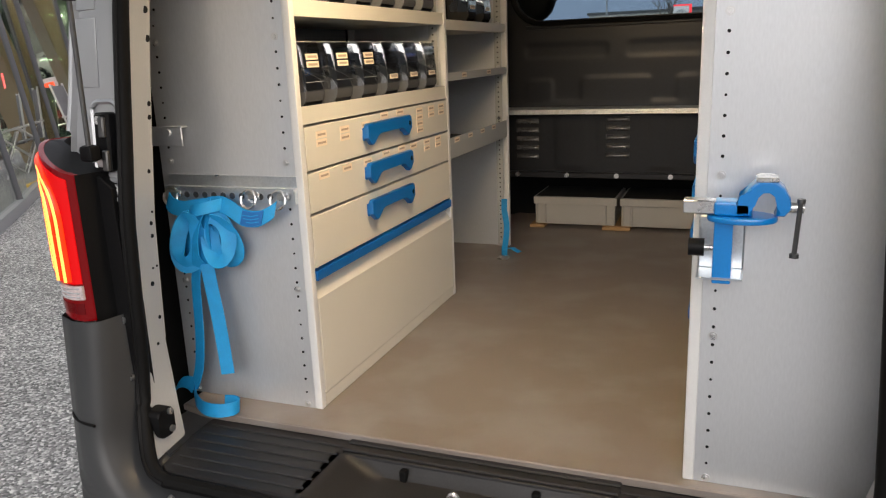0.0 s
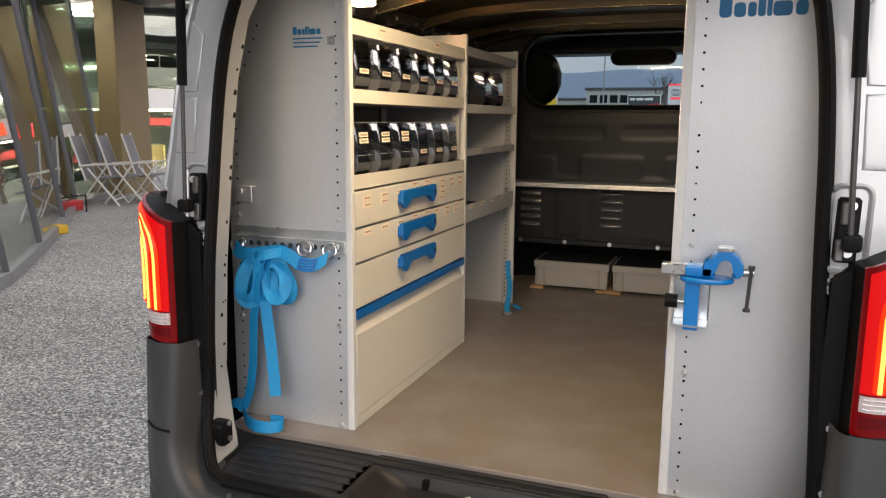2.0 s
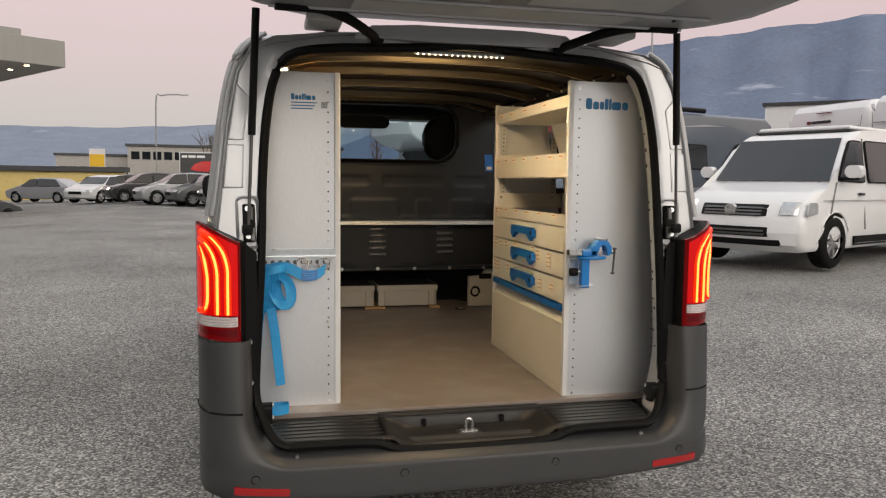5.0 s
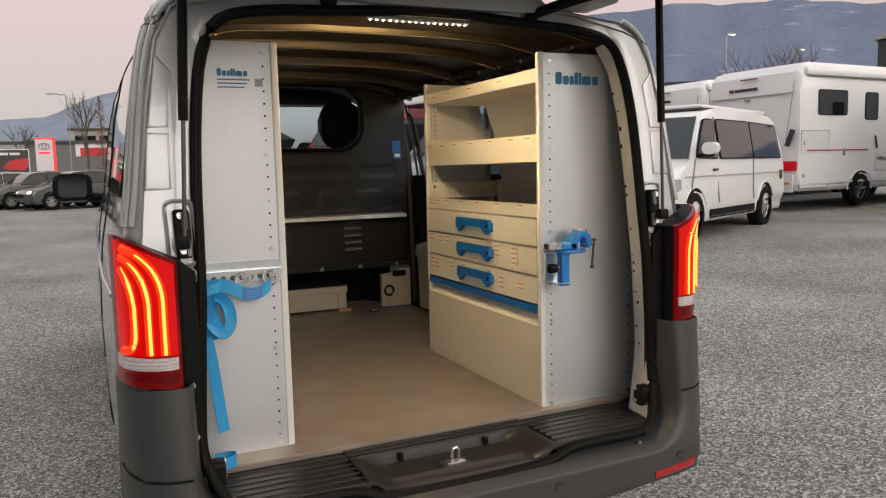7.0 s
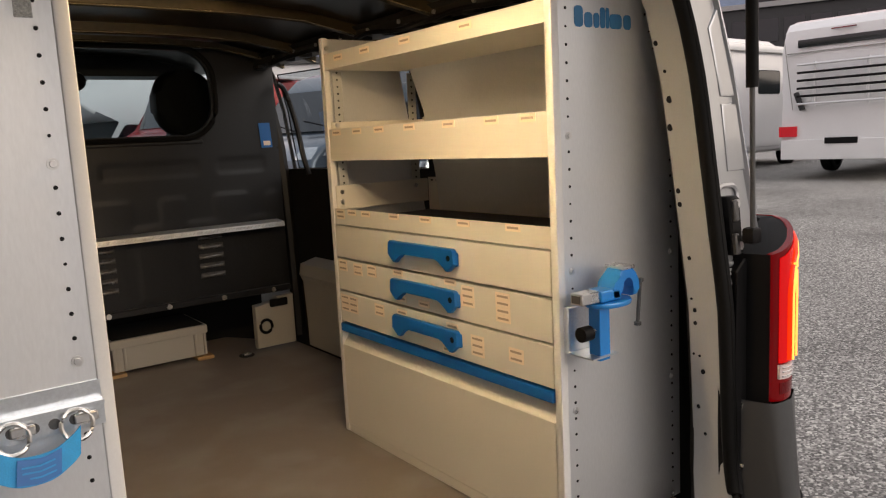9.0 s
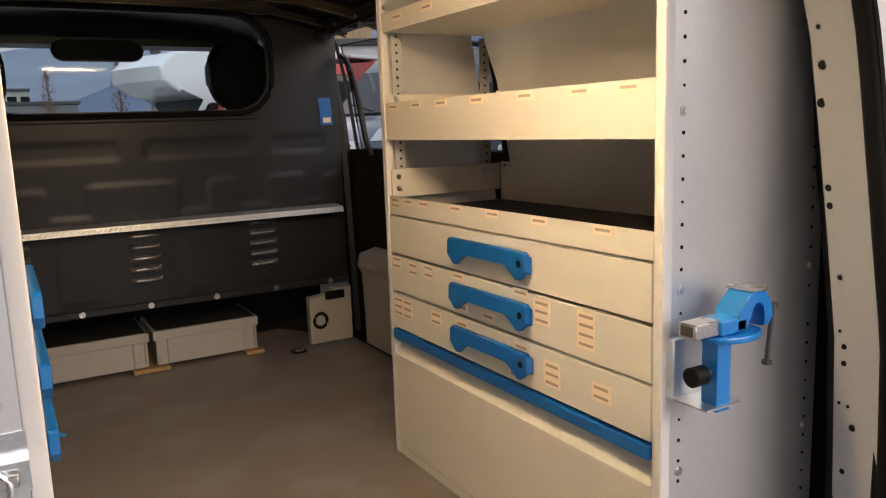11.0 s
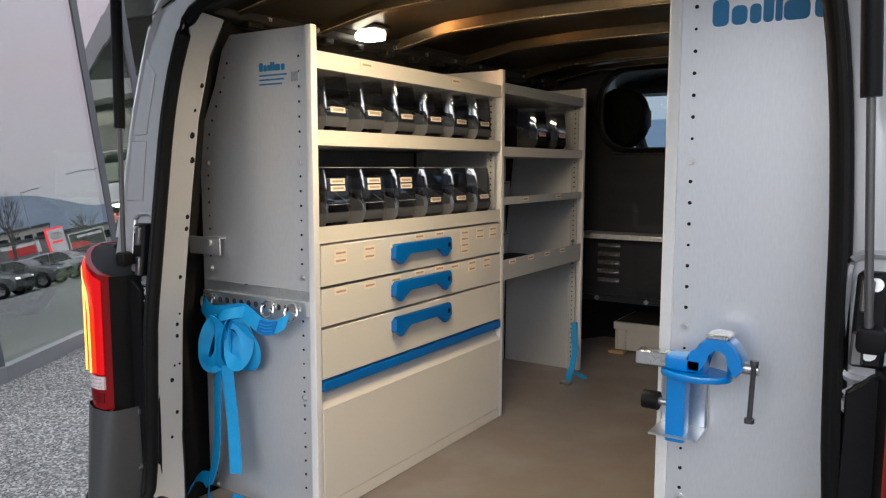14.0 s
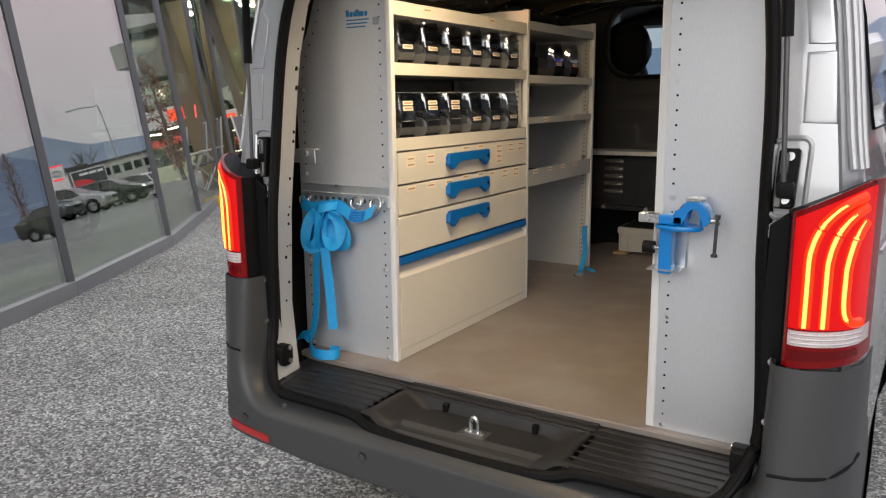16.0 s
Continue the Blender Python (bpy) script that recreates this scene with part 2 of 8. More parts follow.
VISEBLUE = mat("blue_enamel", (0.004, 0.21, 0.62), 0.3, 0, 0.06, 14, 200, coat=0.5)
STRAP = mat("blue_webbing", (0.014, 0.29, 0.64), 0.6, 0, 0.12, 40, 500, bump=0.0006)
STEEL = mat("bright_steel", (0.66, 0.66, 0.66), 0.28, 0.95, 0.08, 20, 300)
DARKSTEEL = mat("dark_steel", (0.13, 0.13, 0.13), 0.4, 0.8, 0.1, 20, 300)
ZINC = mat("zinc_plate", (0.66, 0.70, 0.74), 0.3, 0.85, 0.1, 25, 200)
BLACK = mat("black_plastic", (0.006, 0.006, 0.0065), 0.5, 0, 0.15, 10, 300, bump=0.0003, spec=0.15)
RUBBER = mat("black_rubber", (0.005, 0.005, 0.005), 0.6, 0, 0.2, 12, 200, spec=0.14)
BUMPER = mat("grained_grey_plastic", (0.05, 0.0515, 0.054), 0.42, 0, 0.1, 4, 700, bump=0.0004, spec=0.4)
# dark inner body; also paints the shade on jamb head and pillar returns
DARKIN = mat("dark_and_shaded_inner_body", (0.007, 0.0065, 0.006), 0.42, 0.0, 0.15, 4, 90)
BULK = mat("anthracite_pressed_sheet", (0.022, 0.0235, 0.027), 0.36, 0.0, 0.12, 4, 120, spec=0.3)
# bulkhead sheet in a lighter colour, for the highlights on the louvres
BULKGLINT = mat("highlit_anthracite_louvre", (0.19, 0.19, 0.195), 0.25, 0.6, 0.3, 30, 120)
# near-black colour stands in for the unlit hollows of body and crates
BLACKVOID = mat("black_unlit_hollow", (0.006, 0.006, 0.006), 0.95, 0, 0.2, 8, 100)
# gold highlight of the roof bows, put into a colour of its own
BOWGLINT = mat("gold_bow_glint", (0.60, 0.50, 0.32), 0.25, 0.9, 0.2, 20, 90)
RAIL = mat("tread_plate", (0.60, 0.61, 0.62), 0.42, 0.7, 0.2, 30, 200)
# the gate's silver, darkened for the shade on its underside
GATEIN = mat("shaded_silver_gate_paint", (0.30, 0.305, 0.315), 0.4, 0.5, 0.06, 4, 200)
# roof colours carry the dimness up there and the warm lamp's gold
ROOFIN = mat("lamp_tinted_roof_bow", (0.10, 0.078, 0.046), 0.3, 0.8, 0.15, 4, 60)
ROOFSHEET = mat("lamp_tinted_roof_sheet", (0.06, 0.048, 0.03), 0.32, 0.7, 0.2, 3, 60)
BINGREY = mat("dark_grey_bin_plastic", (0.085, 0.088, 0.095), 0.38, 0, 0.08, 10, 200)
MATBLACK = mat("black_rubber_mat", (0.02, 0.02, 0.02), 0.7, 0, 0.2, 10, 260, bump=0.0005)
CRATE = mat("grey_crate_plastic", (0.46, 0.445, 0.41), 0.5, 0, 0.05, 6, 200)
WOOD = mat("pale_wood", (0.48, 0.30, 0.14), 0.6, 0, 0.15, 20, 160, stretch=(1, 6, 6))
PAPER = mat("cream_label", (0.85, 0.72, 0.57), 0.6, 0, 0.03, 30, 300)
INKGREY = mat("grey_print", (0.30, 0.33, 0.36), 0.6, 0, 0.5, 350, 900)
INK = mat("label_print", (0.40, 0.32, 0.25), 0.7, 0, 0.1)
WHITEPAINT = mat("white_car_paint", (0.76, 0.77, 0.78), 0.3, 0, 0.03, 2, 60, coat=0.8)
CLEARRIM = mat("clear_plastic_edge", (0.55, 0.56, 0.57), 0.12, 0.3, 0.1, 30, 200, coat=1.0)
CLEARBIN = clear("clear_bin_front", (0.9, 0.92, 0.95), 0.28, 0.03, 0.93)
GLASS = clear("window_glass", (0.85, 0.92, 0.95), 0.004, 0.03, 0.93)
SLIDEGLASS = clear("sliding_door_glass", (0.72, 0.8, 0.86), 0.05, 0.01, 0.8)
SIDEGLASS = mat("dark_side_glass", (0.012, 0.014, 0.016), 0.05, 0, 0.1, 4, 40, coat=1.0, spec=0.8)
REDLENS = mat("red_lens", (0.15, 0.001, 0.004), 0.10, 0, 0.06, 20, 90, coat=1.0)
RIMRED = lit_lens("lit_red_lens_rim", (0.06, 0.0004, 0.0015), (1.0, 0.001, 0.006), 0.085)
REDGLOW = lit_lens("lit_red_lens", (0.16, 0.001, 0.002), (1.0, 0.001, 0.001), 0.52)
TUBE = lit_lens("lit_light_guide", (0.3, 0.01, 0.002), (1.0, 0.035, 0.001), 1.0)
LOWRED = lit_lens("lit_lower_red_lens", (0.045, 0.0, 0.001), (0.5, 0.001, 0.004), 0.10)
TUBECORE = glow("lit_guide_core", (1.0, 0.40, 0.07), 1.5)
REDREFLECT = mat("red_reflector", (0.40, 0.006, 0.008), 0.25, 0, 0.1, 200, 500, coat=1.0)
CLEARLENS = mat("clear_ribbed_lens", (0.66, 0.56, 0.56), 0.18, 0.15, 0.25, 60, 300, coat=1.0)
LAMP = glow("lit_lamp", (1.0, 0.84, 0.58), 6.0)
REFLECTRED = mat("red_paint", (0.50, 0.015, 0.02), 0.35, 0, 0.06, 4, 60, coat=0.8)


def floor_material():
    """Plywood floor with grey dust and rubbed patches."""
    m = mat("brown_antislip_floor", (0.215, 0.181, 0.159), 0.40, 0, 0.16, 3, 700, bump=0.0005)
    nt = m.node_tree
    p = nt.nodes["Principled BSDF"]
    old = p.inputs["Base Color"].links[0].from_socket
    tc, dust, rmp, mx = [nt.nodes.new("ShaderNode" + k) for k in ("TexCoord", "TexNoise", "MapRange", "Mix")]
    dust.inputs["Scale"].default_value, dust.inputs["Detail"].default_value = 5.0, 7
    rmp.inputs["From Min"].default_value, rmp.inputs["From Max"].default_value, rmp.inputs["To Max"].default_value = 0.46, 0.66, 0.75
    mx.data_type = "RGBA"
    mx.inputs["B"].default_value = (0.275, 0.25, 0.235, 1)
    link(nt, tc.outputs["Object"], dust.inputs["Vector"]), link(nt, dust.outputs["Fac"], rmp.inputs["Value"])
    link(nt, rmp.outputs[0], mx.inputs["Factor"]), link(nt, old, mx.inputs["A"]), link(nt, mx.outputs["Result"], p.inputs["Base Color"])
    return m


FLOORMAT = floor_material()


def asphalt():
    m, nt, p = nodes_of("coarse_asphalt")
    tc = nt.nodes.new("ShaderNodeTexCoord")
    vor = nt.nodes.new("ShaderNodeTexVoronoi")
    vor.inputs["Scale"].default_value = 92
    big = nt.nodes.new("ShaderNodeTexNoise")
    big.inputs["Scale"].default_value, big.inputs["Detail"].default_value = 0.5, 5
    fine = nt.nodes.new("ShaderNodeTexNoise")
    fine.inputs["Scale"].default_value, fine.inputs["Detail"].default_value = 20, 6
    for n in (vor, big, fine):
        link(nt, tc.outputs["Object"], n.inputs["Vector"])
    sep = nt.nodes.new("ShaderNodeSeparateColor")
    link(nt, vor.outputs["Color"], sep.inputs[0])
    ramp = nt.nodes.new("ShaderNodeValToRGB")
    e = ramp.color_ramp.elements
    e[0].position, e[0].color = 0.0, (0.085, 0.083, 0.081, 1)
    e[1].position, e[1].color = 1.0, (0.56, 0.55, 0.525, 1)
    for q, c in ((0.45, (0.195, 0.19, 0.184, 1)), (0.8, (0.35, 0.342, 0.326, 1))):
        k = e.new(q)
        k.color = c
    link(nt, sep.outputs[0], ramp.inputs[0])
    mr = nt.nodes.new("ShaderNodeMapRange")
    mr.inputs["From Min"].default_value, mr.inputs["From Max"].default_value = 0.3, 0.7
    mr.inputs["To Min"].default_value, mr.inputs["To Max"].default_value = 0.80, 1.30
    link(nt, big.outputs["Fac"], mr.inputs["Value"])
    mx = nt.nodes.new("ShaderNodeMix")
    mx.data_type, mx.blend_type = "RGBA", "MULTIPLY"
    mx.inputs["Factor"].default_value = 1
    link(nt, ramp.outputs[0], mx.inputs["A"]), link(nt, mr.outputs[0], mx.inputs["B"])
    link(nt, mx.outputs["Result"], p.inputs["Base Color"])
    p.inputs["Roughness"].default_value = 0.8
    p.inputs["Specular IOR Level"].default_value = 0.15
    bp = nt.nodes.new("ShaderNodeBump")
    bp.inputs["Strength"].default_value, bp.inputs["Distance"].default_value = 0.8, 0.006
    link(nt, vor.outputs["Distance"], bp.inputs["Height"])
    bp.invert = True
    link(nt, bp.outputs["Normal"], p.inputs["Normal"])
    return m


# ---- ground ----
def gz(x, y):
    """The yard rises gently ahead and to the right, and falls to the far showroom."""
    return 0.35 * (1 - math.exp(-max(y, 0) / 22)) + 0.6 * (1 - math.exp(-max(x - 0.8, 0) / 17)) - 0.9 * (1 - math.exp(-max(-x - 6.5, 0) / 15)) * min(1, max(0, y - 4) / 16)


def ground():
    near = [i * 1.0 for i in range(-14, 25)]
    xs = [-3500, -900, -300, -120, -60, -35, -22] + near + [30, 40, 60, 120, 300, 900, 3500]
    ys = [-3500, -900, -300, -100, -50, -30, -20] + near + [30, 40, 60, 120, 300, 900, 3500]
    bm = B()
    sheet(bm, [[(x, y, gz(x, y)) for x in xs] for y in ys])
    solo("ground", bm, asphalt(), "coarse grey asphalt yard with pale stone grains", "ground", kind="structure", sharp=80)


ground()

# ---- the van ----
van = thing("delivery_van", (0, 1.0, 0), "silver panel van with open tailgate and fitted workshop racking", "van")
OUTER = [(0.925, 0.53), (0.94, 0.72), (0.942, 0.9), (0.935, 1.05), (0.918, 1.2), (0.897, 1.31), (0.88, 1.40), (0.845, 1.62), (0.806, 1.785), (0.762, 1.868), (0.70, 1.908), (0.5, 1.932), (0.25, 1.943), (0.0, 1.946)]
INNER = [(0.735, 0.56), (0.752, 0.68), (0.750, 0.8), (0.742, 0.95), (0.733, 1.1), (0.722, 1.28), (0.714, 1.42), (0.697, 1.6), (0.668, 1.745), (0.617, 1.832), (0.5, 1.862), (0.32, 1.873), (0.15, 1.884), (0.0, 1.898)]


def mirrored(half):
    return [(-x, z) for x, z in half] + [(x, z) for x, z in half[::-1][1:]]


def widen(y):
    return 0.032 * (1 - math.exp(-max(y - 0.09, 0) / 0.35))


def lift(y):
    return 0.035 * (1 - math.exp(-max(y - 0.09, 0) / 0.5)) + 0.05 * max(0, min(1, (y - 2.2) / 0.8))


def lean(z):
    """The rear face leans forward above the belt."""
    return float(np.interp(z, [1.12, 1.42, 1.6, 1.76, 1.9], [0.0, 0.036, 0.054, 0.076, 0.088]))


def lean_part(name, bm, material, parent, label="", kind="", sharp=38):
    for v in bm.verts:
        e = lean(v.co.z)
        k = 1 + 0.377 * e
        v.co = (v.co.x * k, v.co.y + e, 1.44 + (v.co.z - 1.44) * k)
    return part(name, bm, material, parent, label, kind, sharp)


REAR_AXLE, FRONT_AXLE = 0.89, 4.12


def rear_frame():
    o, i = mirrored(OUTER), mirrored(INNER)
    rows = []
    for s, y in ((0.0, 0.095), (0.05, 0.055), (0.13, 0.03), (0.20, 0.012), (0.24, 0.022), (0.6, 0.018), (0.93, 0.022), (1.0, 0.034)):
        rows.append([(a[0] + (b[0] - a[0]) * s, y, a[1] + (b[1] - a[1]) * s) for a, b in zip(o, i)])
    bm = B()
    sheet(bm, rows)
    lean_part("rear_frame", bm, SILVER, van, "silver painted tailgate frame", sharp=50)
    # the jamb inside the seal: it flares to a foot on the sill
    FOOT = [((0.690, -0.047), (0.697, -0.01), (0.705, 0.04), (0.712, 0.084), 0.572), ((0.702, -0.036), (0.707, 0.0), (0.713, 0.045), (0.718, 0.088), 0.60), ((0.722, -0.015), (0.726, 0.012), (0.731, 0.055), (0.735, 0.10), 0.645), ((0.741, 0.012), (0.743, 0.03), (0.748, 0.075), (0.756, 0.118), 0.70)]
    STEP = ((0.0, 0.034), (0.003, 0.055), (0.016, 0.10), (0.026, 0.130))
    for sgn in (-1, 1):
        rows = [[(sgn * x, y, q[4]) for x, y in q[:4]] for q in FOOT]
        rows += [[(sgn * (x + dx), y, z) for dx, y in STEP] for x, z in INNER[2:10]]
        bm = B()
        sheet(bm, rows)
        lean_part("door_jamb", bm, SILVER_IN, van, "pale grey painted jamb with punched holes", sharp=50)
        # the pillar's far return, its shade put into the colour
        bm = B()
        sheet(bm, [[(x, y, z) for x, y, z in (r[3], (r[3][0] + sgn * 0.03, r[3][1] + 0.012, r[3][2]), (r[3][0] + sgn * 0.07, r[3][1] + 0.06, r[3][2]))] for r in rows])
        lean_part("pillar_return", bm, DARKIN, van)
        bm = B()
        tube(bm, [(sgn * (x + 0.027), 0.131, z) for x, z in INNER[2:9]], 0.0022, 5)
        lean_part("jamb_flange", bm, SILVER_IN, van)
    # head of the pale jamb, coloured dark for the shade up there
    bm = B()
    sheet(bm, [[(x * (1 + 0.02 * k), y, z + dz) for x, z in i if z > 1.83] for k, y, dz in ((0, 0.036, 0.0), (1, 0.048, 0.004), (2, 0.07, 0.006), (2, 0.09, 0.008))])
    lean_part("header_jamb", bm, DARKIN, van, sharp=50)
    bm = B()
    for sgn in (-1, 1):
        for z, yy, rr in ((0.80, 0.09, 4), (0.86, 0.11, 5), (0.95, 0.09, 6), (0.985, 0.12, 3), (0.985, 0.10, 3), (1.06, 0.11, 5), (1.09, 0.11, 5), (1.115, 0.12, 3), (1.21, 0.11, 5), (1.33, 0.12, 6), (1.36, 0.12, 6), (1.5, 0.12, 8), (1.56, 0.11, 8), (1.62, 0.11, 4), (1.68, 0.12, 6)):
            x = np.interp(z, [q[1] for q in INNER], [q[0] for q in INNER]) + np.interp(yy, [q[1] for q in STEP], [q[0] for q in STEP])
            rod(bm, (sgn * (x - 0.002), yy, z), (sgn * (x + 0.01), yy, z), rr / 1000, 8)
    lean_part("punched_hole", bm, BLACK, van, kind="stuff")
    # the seal runs down the posts and swings out to the sill; a thin lip on its face
    low = [(0.64, -0.066, 0.546), (0.672, -0.062, 0.555), (0.698, -0.050, 0.576), (0.720, -0.030, 0.612), (0.740, -0.005, 0.66), (0.752, 0.014, 0.71)]
    half = low + [(x, 0.022, z + 0.004) for x, z in INNER[2:]]
    pts = [(-x, y, z) for x, y, z in half] + half[::-1][1:]
    path = smooth_path(pts, 3)
    bm = B()
    tube(bm, path, 0.0155, 10)
    lean_part("door_seal", bm, RUBBER, van, "black rubber door seal")
    bm = B()
    tube(bm, [(p.x * 1.006, p.y - 0.013, p.z) for p in path], 0.0065, 6)
    lean_part("seal_lip", bm, BLACK, van)
    for sgn in (-1, 1):
        # pressed fields of the corner post
        bm = B()
        prism(bm, [(sgn * a, b) for a, b in ((0.775, 1.40), (0.842, 1.40), (0.825, 1.545), (0.768, 1.545))], "y", 0.014, 0.05, 0.008, 2)
        prism(bm, [(sgn * a, b) for a, b in ((0.768, 1.558), (0.822, 1.558), (0.785, 1.745), (0.745, 1.70))], "y", 0.014, 0.05, 0.008, 2)
        lean_part("pressed_field", bm, SILVER, van)
        for dx, dy, rad in ((-0.016, 0.028, 0.008), (-0.004, 0.042, 0.008), (0.004, 0.062, 0.007)):
            bm = B()
            tube(bm, smooth_path([(sgn * (x + dx), dy, z) for x, z in OUTER[5:11]], 4), rad, 8)
            lean_part("drip_rail", bm, SILVER, van, "ridged silver corner moulding")
        # dark plate behind the lamp, strut foot and latch parts
        bm = B()
        prism(bm, [(sgn * a, b) for a, b in ((0.75, 0.56), (0.81, 0.56), (0.81, 1.19), (0.785, 1.215), (0.742, 1.13))], "y", 0.026, 0.05, 0.004)
        lean_part("lamp_side_plate", bm, BLACK, van)
        bm = B()
        box(bm, sorted((sgn * 0.742, sgn * 0.782)), (-0.004, 0.03), (1.225, 1.35), 0.005)
        lean_part("strut_bracket", bm, BLACK, van)
        bm = B()
        tube(bm, [(sgn * x, 0.016, z) for x, z in rrect(0.730, 0.800, 1.205, 1.372, 0.02)], 0.006, 6, True)
        lean_part("strut_pocket", bm, SILVER, van, "raised silver rim round the strut foot")
        for x, z in ((0.756, 1.32), (0.751, 1.25)):
            bm = B()
            box(bm, sorted((sgn * (x - 0.008), sgn * (x + 0.008))), (-0.012, 0.0), (z - 0.022, z + 0.022), 0.003)
            lean_part("bracket_tab", bm, DARKSTEEL, van)
        for z in (1.335, 1.245):
            bm = B()
            rod(bm, (sgn * 0.765, -0.009, z), (sgn * 0.765, 0.0, z), 0.009, 10)
            lean_part("bolt", bm, STEEL, van)
        bm = B()
        tube(bm, [(sgn * 0.762 + 0.024 * math.cos(a), 0.012, 1.176 + 0.018 * math.sin(a)) for a in [k * math.pi / 6 for k in range(12)]], 0.006, 6, True)
        lean_part("lamp_lug", bm, SILVER_IN, van)
        bm = B()
        rod(bm, (sgn * 0.760, -0.002, 1.176), (sgn * 0.760, 0.03, 1.176), 0.0125, 10)
        lean_part("rubber_stop", bm, RUBBER, van)
        for x, y, z in ((0.769, 0.008, 0.89), (0.766, 0.002, 0.752)):
            bm = B()
            rod(bm, (sgn * x, y - 0.01, z), (sgn * x, y + 0.03, z), 0.0085, 10)
            lean_part("bolt", bm, STEEL, van)
        # hinge plate low at the jamb
        bm = B()
        prism(bm, rrect(-0.010, 0.042, 0.606, 0.674, 0.014), "x", *sorted((sgn * 0.698, sgn * 0.735)), 0.003)
        lean_part("guide_plate", bm, BLACK, van)
        for z in (0.620, 0.664):
            bm = B()
            rod(bm, (sgn * 0.693, 0.028, z), (sgn * 0.70, 0.028, z), 0.008, 10)
            lean_part("screw", bm, STEEL, van)


rear_frame()


def body_side(sgn):
    ys = sorted({0.095, 0.16, 0.26, 0.4, 0.55, 0.7, 0.85, 1.27, 1.6, 2.0, 2.42, 2.46, 2.9, 3.25, 4.8, 4.95} | {REAR_AXLE + 0.37 * math.cos(k * math.pi / 10) for k in range(11)} | {FRONT_AXLE + 0.37 * math.cos(k * math.pi / 10) for k in range(11)})
    half = [(0.90, 0.30)] + OUTER
    rows = []
    for y in ys:
        arch = 0.0
        for c in (REAR_AXLE, FRONT_AXLE):
            if abs(y - c) < 0.3701:
                arch = 0.33 + math.sqrt(max(0, 0.37**2 - (y - c) ** 2))
        top = 9 if y < 3.3 else np.interp(y, [3.3, 4.45, 4.95], [1.30, 1.16, 0.95])
        rows.append([(sgn * (x + widen(y) * min(1, x / 0.7)) * (1 if y < 4.6 else 0.93), y + lean(z) * max(0, 1 - (y - 0.095) / 0.6), min(max(z, arch), top) + lift(y) * (z > 1.5)) for x, z in half])
    bm = B()
    sheet(bm, rows)
    kill = []
    for f in bm.faces:
        c = f.calc_center_median()
        if c.y > 2.46 and c.z > 1.34 and c.y < 3.3 and c.z < 1.9:
            kill.append(f)
        if sgn > 0 and 1.27 < c.y < 2.42 and 1.41 < c.z < 1.88:
            kill.append(f)
        if c.y > 3.3 and c.z > 1.29:
            kill.append(f)
    bmesh.ops.delete(bm, geom=list(set(kill)), context="FACES")
    bmesh.ops.dissolve_degenerate(bm, dist=0.0005, edges=bm.edges)
    part("body_side", bm, SILVER, van, "glossy silver painted body side", sharp=50)
    # seams and mouldings
    bm = B()
    tube(bm, [(sgn * (0.937 + widen(y)), y, 1.115) for y in (0.2, 0.6, 1.2, 2.0, 3.0, 4.0)], 0.006, 6)
    part("crease", bm, SILVER, van)
    for y in (1.24, 2.44):
        bm = B()
        tube(bm, [(sgn * (x + widen(y) + 0.001), y, z + lift(y) * (z > 1.5)) for x, z in OUTER[1:9]], 0.0025, 6)
        part("door_gap", bm, RUBBER, van)
    # black-framed side pane, bright from the sky
    bm = B()
    rows = [[(sgn * (np.interp(z, [q[1] for q in OUTER[:11]], [q[0] for q in OUTER[:11]]) + widen(y) + 0.004), y, z + lift(y) * (z > 1.5)) for z in (1.40, 1.5, 1.62, 1.7, 1.785)] for y in (1.29, 1.6, 2.0, 2.40)]
    sheet(bm, rows)
    pane = part("side_window", bm, SLIDEGLASS if sgn > 0 else SIDEGLASS, van, "tinted side window")
    pane.visible_shadow = sgn < 0
    bm = B()
    g = [r[0] for r in rows] + rows[-1][1:] + [r[-1] for r in rows[::-1]][1:] + rows[0][::-1][1:-1]
    tube(bm, g, 0.003, 6, True)
    part("window_trim", bm, RUBBER, pane)
    # flush quarter window
    bm = B()
    rows = [[(sgn * (np.interp(z, [q[1] for q in OUTER[:11]], [q[0] for q in OUTER[:11]]) + widen(y) + 0.003), y, z + lift(y) * (z > 1.5)) for z in (1.38, 1.5, 1.62, 1.7, 1.785)] for y in (0.33, 0.6, 0.9, 1.2)]
    sheet(bm, rows)
    quarter = part("quarter_window", bm, SIDEGLASS, van, "dark glossy quarter window")
    bm = B()
    g = [q[0] for q in rows] + rows[-1][1:] + [q[-1] for q in rows[::-1]][1:] + rows[0][::-1][1:-1]
    tube(bm, g, 0.003, 6, True)
    part("window_trim", bm, RUBBER, quarter)
    # lower cladding
    bm = B()
    rows = [[(sgn * (x + widen(y) + 0.005), y, z) for x, z in ((0.895, 0.30), (0.93, 0.42), (0.935, 0.56))] for y in (1.42, 2.0, 3.0, 3.8)]
    sheet(bm, rows)
    part("sill_moulding", bm, BUMPER, van)


for sgn in (-1, 1):
    body_side(sgn)


LAMP_PLAN = [(0.795, -0.050), (0.803, -0.060), (0.815, -0.066), (0.835, -0.066), (0.86, -0.059), (0.885, -0.044), (0.907, -0.024), (0.926, 0.006), (0.939, 0.05), (0.945, 0.10)]


def lamp_y(x, out=0.0):
    return float(np.interp(x, [p[0] for p in LAMP_PLAN], [p[1] for p in LAMP_PLAN])) - out


